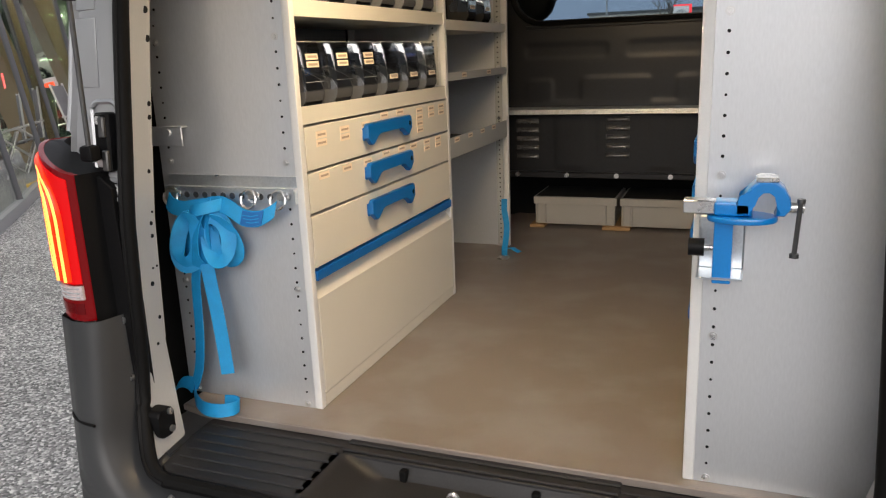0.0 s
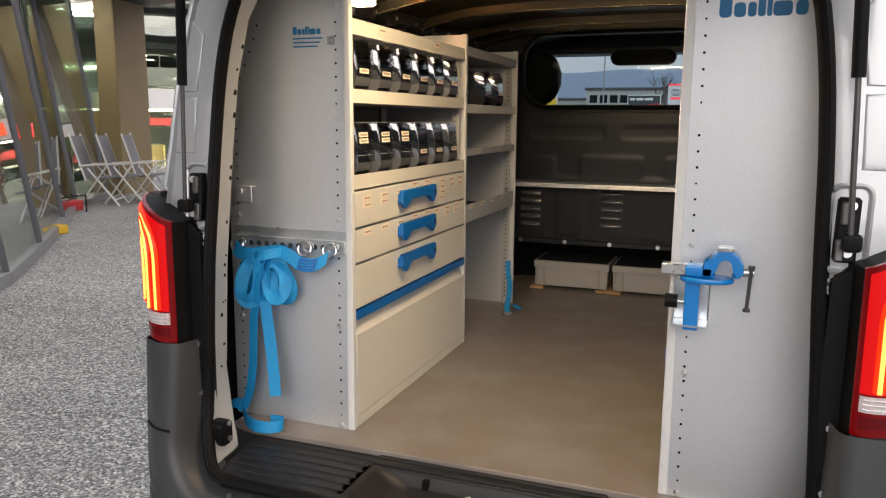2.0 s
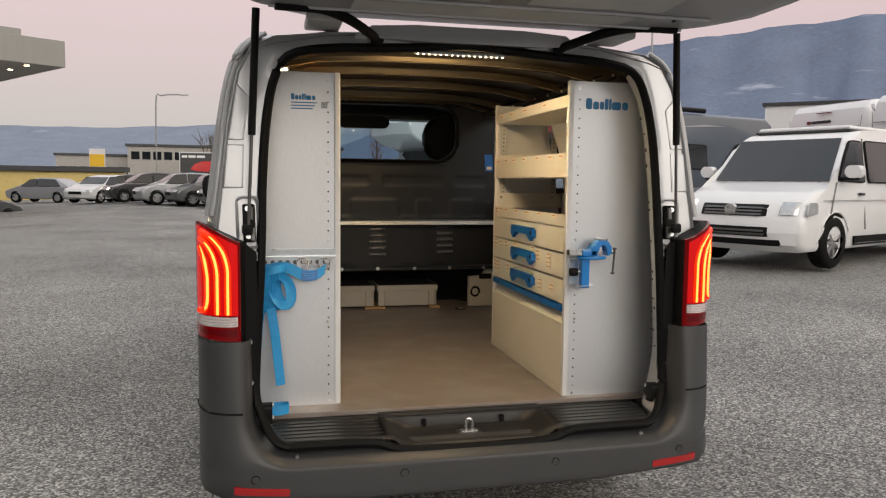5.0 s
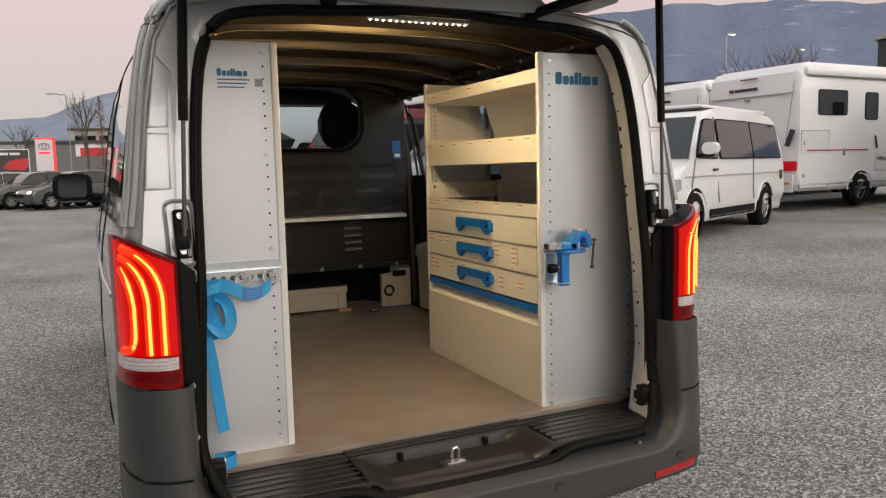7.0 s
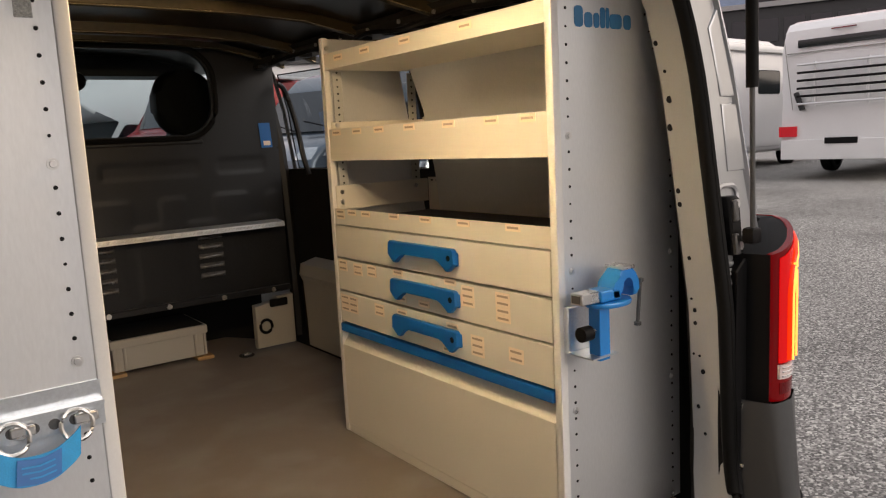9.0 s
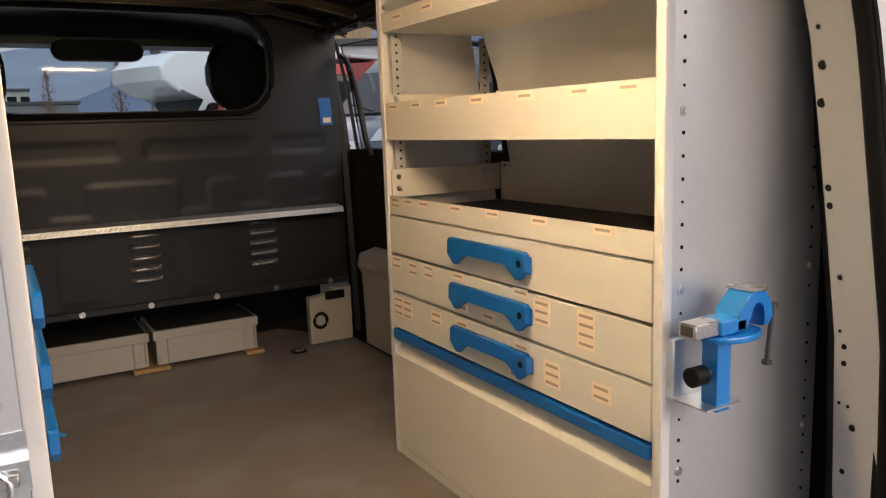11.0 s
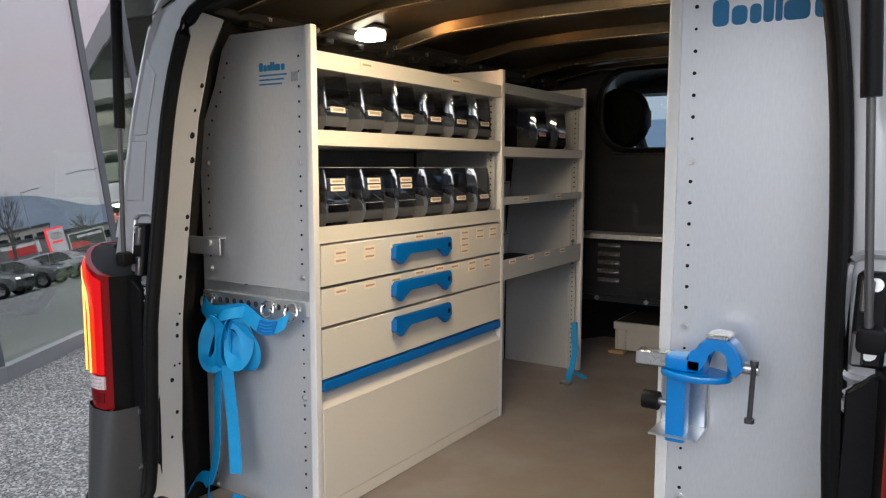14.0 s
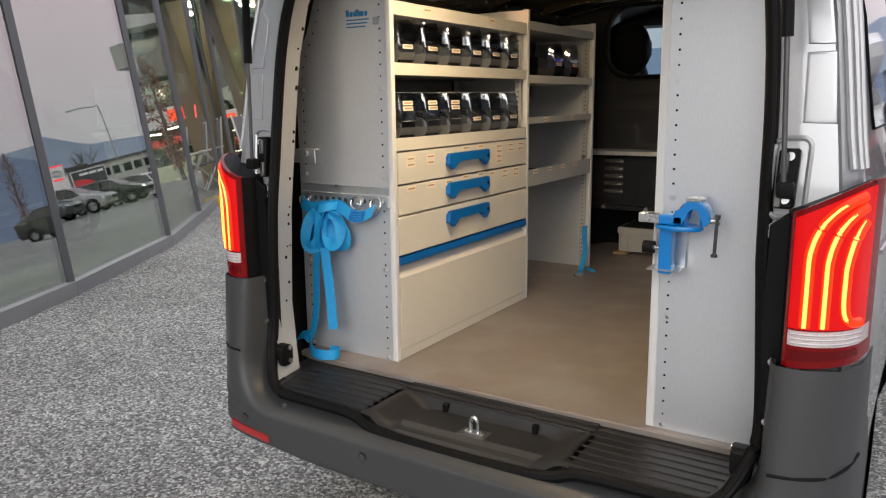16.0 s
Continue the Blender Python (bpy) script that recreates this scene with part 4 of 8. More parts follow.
def cab():
    for sgn in (-1, 1):
        for pts, rad in (([(sgn * 0.73, 3.3, 1.93), (sgn * 0.80, 3.9, 1.6), (sgn * 0.87, 4.45, 1.2)], 0.04), ([(sgn * 0.75, 2.6, 1.91), (sgn * 0.84, 2.55, 1.35)], 0.05)):
            bm = B()
            tube(bm, pts, rad, 8)
            part("cab_pillar", bm, DARKIN, van)
    bm = B()
    prism(bm, [(-0.76, 1.905), (-0.74, 1.955), (-0.64, 2.0), (-0.3, 2.03), (0.3, 2.03), (0.64, 2.0), (0.74, 1.955), (0.76, 1.905)], "y", 3.25, 3.45)
    part("header", bm, DARKIN, van)
    bm = B()
    sheet(bm, [[(k * w, yy, z) for k in (-1, -0.5, 0.5, 1)] for yy, z, w in ((3.45, 1.98, 0.70), (3.9, 1.66, 0.78), (4.45, 1.2, 0.86))])
    w = part("windscreen", bm, GLASS, van)
    w.visible_shadow = False
    for sgn in (-1, 1):
        bm = B()
        slab(bm, [(sgn * 0.92, 2.62, 1.32), (sgn * 0.92, 4.1, 1.30), (sgn * 0.84, 3.5, 1.80), (sgn * 0.83, 2.66, 1.86)][::sgn], 0.004)
        q = part("door_window", bm, GLASS, van)
        q.visible_shadow = False
    bm = B()
    prism(bm, [(4.45, 1.22), (3.95, 1.26), (3.75, 1.22), (3.7, 0.9), (4.4, 0.7)], "x", -0.86, 0.86, 0.03, 2)
    part("dashboard", bm, BLACK, van)
    bm = B()
    prism(bm, [(4.40, 1.19), (4.95, 0.98), (5.05, 0.7), (5.0, 0.35), (4.4, 0.35)], "x", -0.84, 0.84, 0.05, 3)
    part("bonnet", bm, SILVER, van)
    for x in (-0.53, 0.10, 0.50):
        bm = B()
        prism(bm, rrect(x - 0.24, x + 0.24, 0.9, 1.58, 0.08), "y", 2.62, 2.76, 0.04, 3)
        seat = part("seat_back", bm, BLACK, van, "black cab seat back")
        bm = B()
        prism(bm, rrect(x - 0.14, x + 0.14, 1.58, 1.88, 0.11), "y", 2.66, 2.76, 0.04, 3)
        if x != 0.10:
            part("headrest", bm, BLACK, seat)
        else:
            bm.free()
    bm = B()
    prism(bm, rrect(-0.19, 0.20, 1.832, 1.925, 0.045), "y", 3.22, 3.28, 0.02, 2)
    prism(bm, [(-0.17, 1.99), (0.19, 1.99), (0.15, 1.905), (-0.13, 1.905)], "y", 3.26, 3.36, 0.012, 2)
    part("rear_view_mirror", bm, BLACK, van, "black interior rear-view mirror")
    for sgn in (-1, 1):
        bm = B()
        prism(bm, rrect(sgn * 1.105 - 0.125, sgn * 1.105 + 0.125, 1.275, 1.465, 0.05), "y", 3.86, 3.99, 0.03, 3)
        rod(bm, (sgn * 0.92, 3.95, 1.29), (sgn * 1.02, 3.94, 1.30), 0.035, 8)
        mirror = part("door_mirror", bm, BLACK, van, "black door mirror")
        bm = B()
        prism(bm, rrect(sgn * 1.105 - 0.09, sgn * 1.105 + 0.09, 1.30, 1.44, 0.03), "y", 3.855, 3.862, 0.002)
        part("mirror_glass", bm, SIDEGLASS, mirror, "dark mirror glass")


cab()


def wheel(parent, c, r, w, sgn, rim_mat=DARKSTEEL, tyre_mat=RUBBER):
    """A wheel with its axle along x; sgn is the side it faces."""
    x, y, z = c
    prof = [(r * 0.62, -w / 2), (r * 0.86, -w / 2), (r * 0.96, -w * 0.42), (r, -w * 0.3), (r, w * 0.3), (r * 0.96, w * 0.42), (r * 0.86, w / 2), (r * 0.62, w / 2)]
    n = 28
    bm = B()
    sheet(bm, [[(x + b, y + a * math.cos(2 * math.pi * i / n), z + a * math.sin(2 * math.pi * i / n)) for a, b in prof] for i in list(range(n)) + [0]])
    bmesh.ops.remove_doubles(bm, verts=bm.verts, dist=1e-5)
    ty = part("wheel", bm, tyre_mat, parent, "black rubber tyre")
    bm = B()
    xf = x + sgn * w * 0.32
    rod(bm, (xf - sgn * 0.05, y, z), (xf - sgn * 0.02, y, z), r * 0.6, n)
    rod(bm, (xf - sgn * 0.03, y, z), (xf + sgn * 0.012, y, z), r * 0.14, 12)
    for k in range(7):
        a = 2 * math.pi * k / 7
        tube(bm, [(xf, y + r * 0.1 * math.cos(a), z + r * 0.1 * math.sin(a)), (xf - sgn * 0.004, y + r * 0.6 * math.cos(a), z + r * 0.6 * math.sin(a))], [r * 0.085, r * 0.06], 5)
    rows = [[(xf + b, y + a * math.cos(2 * math.pi * i / n), z + a * math.sin(2 * math.pi * i / n)) for a, b in ((r * 0.64, 0.0), (r * 0.58, sgn * 0.012), (r * 0.55, 0.0))] for i in list(range(n)) + [0]]
    sheet(bm, rows)
    part("rim", bm, rim_mat, ty)


for yy in (REAR_AXLE, FRONT_AXLE):
    for sgn in (-1, 1):
        wheel(van, (sgn * 0.845, yy, 0.325 + gz(0, yy)), 0.325, 0.205, sgn)


def tailgate():
    """Raised gate seen from below, with its struts and cable sleeves."""
    def under(y):
        return float(np.interp(-y, [-0.02, 0.05, 0.3, 0.8, 1.15], [1.985, 1.968, 1.965, 1.985, 2.03]))

    def wide(y):
        return float(np.interp(-y, [-0.02, 0.05, 0.15, 0.32, 0.6, 1.15], [0.66, 0.72, 0.80, 0.865, 0.885, 0.87]))

    ys = (0.085, 0.02, -0.03, -0.08, -0.15, -0.24, -0.32, -0.5, -0.8, -1.05, -1.15)
    ks = (-1, -0.97, -0.88, -0.6, -0.3, 0, 0.3, 0.6, 0.88, 0.97, 1)
    bm = B()
    lower = [[(k * wide(y), y, under(y) + (0.03 if abs(k) == 1 else 0.008 if abs(k) > 0.95 else 0)) for k in ks] for y in ys]
    upper = [[(k * wide(y), y, under(y) + 0.11 - (0.05 if abs(k) == 1 else 0)) for k in ks] for y in ys]
    A, C = sheet(bm, lower), sheet(bm, upper)
    for u, v in ((A[0], C[0]), (A[-1], C[-1]), ([r[0] for r in A], [r[0] for r in C]), ([r[-1] for r in A], [r[-1] for r in C])):
        for k in range(len(u) - 1):
            bm.faces.new((u[k], u[k + 1], v[k + 1], v[k]))
    gate = part("tailgate", bm, GATEIN, van, "raised silver tailgate seen from below, shade in its colour", sharp=60)
    bm = B()
    for x0, x1, y0, y1 in ((-0.5, -0.06, -0.85, -0.35), (0.06, 0.5, -0.85, -0.35), (-0.45, 0.45, -0.28, -0.14)):
        zz = under
        slab(bm, [(x0, y0, zz(y0) - 0.005), (x0, y1, zz(y1) - 0.005), (x1, y1, zz(y1) - 0.005), (x1, y0, zz(y0) - 0.005)], 0.004)
    part("gate_lining", bm, GREYCOAT, gate)
    bm = B()
    prism(bm, [(-0.41, 1.922), (-0.355, 1.962), (-0.2, 1.970), (0.2, 1.970), (0.355, 1.962), (0.41, 1.922), (0.2, 1.915), (-0.2, 1.915)], "y", 0.07, 0.14, 0.006, 2)
    part("header_plate", bm, SILVER, van, "raised silver plate over the opening")
    bm = B()
    for k in range(7):
        rod(bm, (-0.6 + 0.2 * k, -0.25 - 0.02 * (k % 2), under(-0.25) - 0.004), (-0.6 + 0.2 * k, -0.25 - 0.02 * (k % 2), under(-0.25) + 0.01), 0.007, 8)
    part("gate_plug", bm, RUBBER, gate, kind="stuff")
    for yy in (-0.12, -0.30):
        bm = B()
        tube(bm, [(x, yy, under(yy) - 0.001) for x in (-0.7, -0.35, 0, 0.35, 0.7)], 0.008, 6)
        part("gate_crease", bm, SILVER, gate)
    for sgn in (-1, 1):
        a, b = Vector((sgn * 0.769, -0.02, 1.268)), Vector((sgn * 0.738, -0.03, 1.972))
        mid = a.lerp(b, 0.433)
        bm = B()
        rod(bm, a, mid, 0.0055, 10)
        part("strut_rod", bm, DARKSTEEL, van, "slim black strut rod")
        bm = B()
        rod(bm, mid, b, 0.0125, 12)
        part("gas_strut", bm, BLACK, van, "black gas strut holding the tailgate")
        bm = B()
        box(bm, sorted((sgn * 0.755, sgn * 0.79)), (-0.03, 0.0), (1.25, 1.285), 0.008, 2)
        part("strut_ball", bm, BLACK, van)
        bm = B()
        tube(bm, smooth_path([(sgn * 0.33, 0.10, 1.915), (sgn * 0.37, 0.04, 1.93), (sgn * 0.45, -0.04, 1.955), (sgn * 0.54, -0.10, 1.968), (sgn * 0.68, -0.13, 1.965)], 5), [0.024, 0.024] + [0.0165] * 19, 10)
        part("cable_sleeve", bm, RUBBER, van, "black rubber cable sleeve")
        bm = B()
        box(bm, sorted((sgn * 0.46, sgn * 0.58)), (-0.03, 0.15), (1.945, 1.975), 0.008, 2)
        box(bm, sorted((sgn * 0.49, sgn * 0.55)), (-0.06, 0.0), (1.965, 1.99), 0.008, 2)
        part("gate_hinge", bm, SILVER_IN, van, "painted tailgate hinge")


tailgate()

# ---- racking in the load space ----
F = 0.58


def handle_shape(h=0.15):
    return [(-h, 0.008), (-h + 0.003, 0.04), (-h + 0.01, 0.046), (h - 0.01, 0.046), (h - 0.003, 0.04), (h, 0.008), (h - 0.026, -0.013), (h - 0.036, -0.013), (h - 0.064, 0.014), (h - 0.078, 0.018), (-h + 0.078, 0.018), (-h + 0.064, 0.014), (-h + 0.036, -0.013), (-h + 0.026, -0.013)]


def stickers(parent, spots, x, sgn, w=0.05):
    """Small printed labels on a front at x that faces sgn."""
    for y, z in spots:
        bm = B()
        box(bm, sorted((x, x + sgn * 0.0012)), (y - w / 2, y + w / 2), (z - 0.0085, z + 0.0085))
        lab = part("label", bm, PAPER, parent)
        bm = B()
        box(bm, sorted((x + sgn * 0.0012, x + sgn * 0.0016)), (y - w * 0.38, y + w * 0.38), (z - 0.0028, z + 0.0024))
        part("print", bm, INK, lab)


def drawer(unit, sgn, xf, y0, y1, z0, z1, hy, hz, marks):
    bm = B()
    box(bm, sorted((xf, xf - sgn * 0.018)), (y0, y1), (z0 + 0.0025, z1 - 0.0025), 0.003, 2)
    box(bm, sorted((xf - sgn * 0.02, xf - sgn * 0.36)), (y0 + 0.015, y1 - 0.015), (z0 + 0.01, z1 - 0.02))
    d = part("drawer", bm, CREAM, unit, "cream drawer front with blue handle")
    bm = B()
    prism(bm, [(hy + a, hz + b) for a, b in handle_shape()], "x", *sorted((xf + sgn * 0.006, xf + sgn * 0.022)), 0.004, 2)
    for s in (-1, 1):
        box(bm, sorted((xf - sgn * 0.002, xf + sgn * 0.008)), sorted((hy + s * 0.10, hy + s * 0.145)), (hz, hz + 0.035), 0.003)
    h = part("handle", bm, BLUE, d, "blue plastic bow handle")
    bm = B()
    rod(bm, (xf + sgn * 0.018, hy - sgn * -0.13, hz + 0.022), (xf + sgn * 0.0228, hy - sgn * -0.13, hz + 0.022), 0.0075, 12)
    part("lock_hole", bm, BLACK, h)
    stickers(d, marks, xf, sgn)


def flap(unit, sgn, xf, y0, y1, z0, z1):
    """Tilting front: blue grip strip over a slanted edge."""
    bm = B()
    prism(bm, [(xf, z0), (xf, z1 - 0.075), (xf - sgn * 0.03, z1 - 0.038), (xf - sgn * 0.03, z1 - 0.03), (xf - sgn * 0.045, z1 - 0.03), (xf - sgn * 0.045, z0)], "y", y0, y1, 0.002)
    f = part("flap_front", bm, CREAM, unit, "cream tilting front with slanted top edge")
    bm = B()
    box(bm, sorted((xf + sgn * 0.004, xf - sgn * 0.03)), (y0, y1), (z1 - 0.03, z1 - 0.003), 0.004, 2)
    part("grip_strip", bm, BLUE, f, "blue plastic grip strip")


def post(unit, sgn, xi, y0, y1, z1, name="post"):
    bm = B()
    box(bm, sorted((xi, xi - sgn * 0.022)), (y0, y1), (F, z1), 0.004, 2)
    part(name, bm, POST, unit, "cream upright profile")


def end_panel(unit, sgn, xi, y, z1, prof, holes=True, face=-1):
    """A side sheet across the van, with punched rows and bolts. prof: outer x by height."""
    bm = B()
    pts = [(xi - sgn * 0.004, F), (xi - sgn * 0.004, z1)] + [(x, z) for x, z in prof]
    prism(bm, pts, "y", y, y + 0.004)
    p = part("end_panel", bm, ALU, unit, "galvanised grey end panel with punched rows")
    if holes:
        bm = B()
        k = 0
        z = F + 0.042
        tops = (0.589, 0.896, 1.134, 1.208, 1.495, 1.797)
        while z < z1 - 0.03:
            edge = float(np.interp(z, [q[1] for q in prof[::-1]], [q[0] for q in prof[::-1]]))
            for x in (xi - sgn * 0.045, edge + sgn * 0.03):
                if min(abs(z - q) for q in tops) > 0.016:
                    rod(bm, (x, y + face * 0.0012, z), (x, y + 0.002, z), 0.0033 if k % 5 else 0.0026, 8)
            z += 0.0365
            k += 1
        part("punched_hole", bm, BLACK, p, kind="stuff")
        for z in tops:
            edge = float(np.interp(z, [q[1] for q in prof[::-1]], [q[0] for q in prof[::-1]]))
            for x in (xi - sgn * 0.045, edge + sgn * 0.03):
                if x != xi - sgn * 0.045 and z in (1.134, 1.797):
                    continue
                bm = B()
                rod(bm, (x, y + face * 0.002, z), (x, y + 0.002, z), 0.0085, 12)
                rod(bm, (x, y + face * 0.005, z), (x, y + 0.002, z), 0.0048, 8, 0.0062)
                part("bolt", bm, STEEL, p)
    return p


def shelf(unit, sgn, xi, y0, y1, z0, z1, depth, material=CREAM, marks=(), mat_top=False, back=0.0):
    """A folded tray: front lip, base and a low back."""
    bm = B()
    prism(bm, [(xi - sgn * 0.004, z0), (xi - sgn * 0.004, z1), (xi - sgn * 0.006, z1), (xi - sgn * 0.008, z1 - 0.002), (xi - sgn * 0.008, z0 + 0.004), (xi - sgn * depth, z0 + 0.004), (xi - sgn * depth, z0)], "y", y0, y1)
    if back:
        box(bm, sorted((xi - sgn * depth, xi - sgn * (depth - 0.004))), (y0, y1), (z0, z0 + back))
    s = part("shelf", bm, material, unit, "folded sheet-metal shelf tray")
    if back:
        bm = B()
        for k in range(int((y1 - y0) / 0.028)):
            y = y0 + 0.02 + 0.028 * k
            box(bm, sorted((xi - sgn * (depth - 0.004), xi - sgn * (depth - 0.0052))), (y, y + 0.012), (z0 + back - 0.012, z0 + back - 0.007))
        part("slot", bm, BLACK, s, kind="stuff")
    if mat_top:
        bm = B()
        box(bm, sorted((xi - sgn * 0.012, xi - sgn * (depth - 0.01))), (y0 + 0.005, y1 - 0.005), (z0 + 0.006, z0 + 0.012))
        part("rubber_mat", bm, MATBLACK, s, "black rubber mat")
    stickers(s, marks, xi - sgn * 0.004, sgn)
    return s


def perforated_upright(unit, sgn, x, y, z0, z1, facing):
    """Slim upright with a row of holes, seen inside the shelves."""
    bm = B()
    box(bm, sorted((x, x - sgn * 0.03)), sorted((y, y + facing * 0.003)), (z0, z1))
    u = part("upright", bm, GREYCOAT, unit)
    bm = B()
    k = 0
    z = z0 + 0.02
    while z < z1:
        rod(bm, (x - sgn * 0.015, y + facing * 0.002, z), (x - sgn * 0.015, y + facing * 0.0038, z), 0.0035, 6)
        z += 0.021
    part("punched_hole", bm, BLACK, u, kind="stuff")


XL, XR = -0.443, 0.432
# long unit on the driver's side
rack = thing("racking_unit", (-0.62, 0.78, F), "cream workshop rack with bins, three drawers and flap", "racking", "van racking")
end_panel(rack, 1, XL, 0.286, 1.824, [(-0.727, 1.824), (-0.758, 1.787), (-0.79, 1.697), (-0.836, 1.604), (-0.855, 1.55), (-0.857, F)])
post(rack, 1, XL, 0.282, 0.304, 1.826)
post(rack, 1, XL, 1.252, 1.274, 1.822)
end_panel(rack, 1, XL, 1.262, 1.82, [(-0.76, 1.82), (-0.82, 1.2), (-0.82, F)], False)
Y0, Y1 = 0.306, 1.250
shelf(rack, 1, XL, Y0, Y1, 1.724, 1.766, 0.32, CREAM, [(0.5, 1.752), (0.95, 1.752)])
shelf(rack, 1, XL, Y0, Y1, 1.538, 1.576, 0.36)
shelf(rack, 1, XL, Y0, Y1, 1.294, 1.336, 0.38)
for y in (0.3065, 1.2485):
    perforated_upright(rack, 1, XL - 0.026, y, 1.34, 1.72, 1 if y < 0.5 else -1)
drawer(rack, 1, XL, Y0, Y1, 1.182, 1.291, 0.742, 1.223, [(0.38, 1.265), (0.38, 1.245), (0.5, 1.265), (0.5, 1.245), (0.62, 1.265), (0.62, 1.245), (0.74, 1.28), (0.85, 1.28), (1.0, 1.272), (1.0, 1.252), (1.0, 1.232), (1.0, 1.212), (1.1, 1.272), (1.1, 1.252), (1.19, 1.272), (1.19, 1.252)])
drawer(rack, 1, XL, Y0, Y1, 1.0785, 1.181, 0.742, 1.117, [(0.38, 1.165), (0.5, 1.165), (0.62, 1.165), (0.74, 1.172), (0.85, 1.172), (0.94, 1.168), (1.05, 1.168), (1.05, 1.148), (1.15, 1.168), (1.15, 1.148)])
drawer(rack, 1, XL, Y0, Y1, 0.943, 1.0775, 0.742, 1.015, [])
flap(rack, 1, XL, Y0, Y1, 0.618, 0.943)
bm = B()
box(bm, (XL - 0.36, XL - 0.002), (Y0, Y1), (F, 0.616), 0.002)
part("plinth", bm, CREAM, rack, "cream base plinth")
bm = B()
box(bm, (-0.822, -0.818), (Y0, Y1), (0.62, 1.70))
part("back_sheet", bm, DARKSTEEL, rack)
# airline rail across the end panel
bm = B()
prism(bm, [(0.270, 1.112), (0.270, 1.143), (0.264, 1.143), (0.264, 1.149), (0.282, 1.149), (0.282, 1.176), (0.286, 1.176), (0.286, 1.112)], "x", -0.835, -0.462)
rail = part("lashing_rail", bm, ZINC, rack, "zinc-plated lashing rail")
bm = B()
for k in range(12):
    rod(bm, (-0.80 + 0.027 * k, 0.2685, 1.128), (-0.80 + 0.027 * k, 0.271, 1.128), 0.008, 12)
part("rail_hole", bm, DARKSTEEL, rail, kind="stuff")
for x in (-0.815, -0.585, -0.503):
    bm = B()
    rod(bm, (x + 0.012, 0.262, 1.13), (x + 0.012, 0.275, 1.13), 0.011, 12)
    box(bm, (x - 0.002, x + 0.03), (0.258, 0.266), (1.123, 1.137), 0.002)
    tube(bm, [(x + 0.021 * math.cos(a), 0.258 + 0.006 * math.sin(a), 1.123 + 0.021 * math.sin(a)) for a in [k * math.pi / 9 for k in range(18)]], 0.0035, 6, True)
    part("lashing_ring", bm, STEEL, rail, "steel lashing ring")
# bracket to the body
bm = B()
box(bm, (-0.885, -0.762), (0.262, 0.267), (1.248, 1.296), 0.002)
box(bm, (-0.82, -0.762), (0.262, 0.286), (1.292, 1.296), 0.001)
rod(bm, (-0.80, 0.254, 1.282), (-0.80, 0.264, 1.282), 0.009, 10)
part("wall_bracket", bm, ALU, rack, "zinc wall bracket")


def word_bars(parent, x0, x1, z, h, y, material, n=7):
    """A brand mark, as plain blocks of its colour."""
    wide = (0.15, 0.14, 0.10, 0.09, 0.06, 0.22, 0.14)
    x = x0
    for k in range(n):
        w = (x1 - x0) * wide[k] / sum(wide)
        hh = h * (1.0 if k in (0, 3, 4) else 0.72)
        bm = B()
        prism(bm, rrect(x, x + 0.86 * w, z - h / 2, z - h / 2 + hh, min(0.35 * w, 0.2 * h), 3), "y", y - 0.0012, y)
        part("mark_block", bm, material, parent)
        x += w


def small_print(parent, x0, x1, z, y):
    for k in range(3):
        bm = B()
        box(bm, (x0, x1 - 0.008 * k), (y - 0.001, y), (z - 0.011 * k - 0.002, z - 0.011 * k + 0.002))
        part("text_bar", bm, LOGO, parent)


word_bars(rack, -0.622, -0.532, 1.734, 0.022, 0.286, LOGO)
small_print(rack, -0.622, -0.528, 1.713, 0.286)
bm = B()
box(bm, (-0.513, -0.490), (0.2848, 0.286), (1.694, 1.717))
part("print_block", bm, INKGREY, rack, "small grey printed square")

# short unit in front of it
rack2 = thing("racking_unit", (-0.62, 1.65, F), "grey open shelf rack with two clear bins", "racking", "van racking")
post(rack2, 1, XL, 1.998, 2.02, 1.82)
end_panel(rack2, 1, XL, 2.008, 1.818, [(-0.76, 1.818), (-0.82, 1.2), (-0.82, F)], False)
Y2, Y3 = 1.276, 1.996
shelf(rack2, 1, XL, Y2, Y3, 1.742, 1.778, 0.32, GREYCOAT)
shelf(rack2, 1, XL, Y2, Y3, 1.522, 1.556, 0.36, CREAM)
shelf(rack2, 1, XL, Y2, Y3, 1.350, 1.378, 0.36, GREYCOAT, [(1.45, 1.366), (1.75, 1.366)], back=0.07)
shelf(rack2, 1, XL, Y2, Y3, 1.078, 1.152, 0.36, GREYCOAT, [(1.35, 1.14), (1.5, 1.14), (1.65, 1.14), (1.8, 1.14)], True, back=0.11)
perforated_upright(rack2, 1, XL - 0.024, 1.9955, F, 1.74, -1)
bm = B()
box(bm, (-0.824, -0.82), (Y2, Y3), (F, 1.70))
part("back_sheet", bm, GREYCOAT, rack2)
for z in (0.60, 0.74, 1.16, 1.38, 1.56):
    bm = B()
    rod(bm, (XL - 0.037, 1.985, z), (XL - 0.037, 1.994, z), 0.008, 8)
    part("bolt", bm, STEEL, rack2)

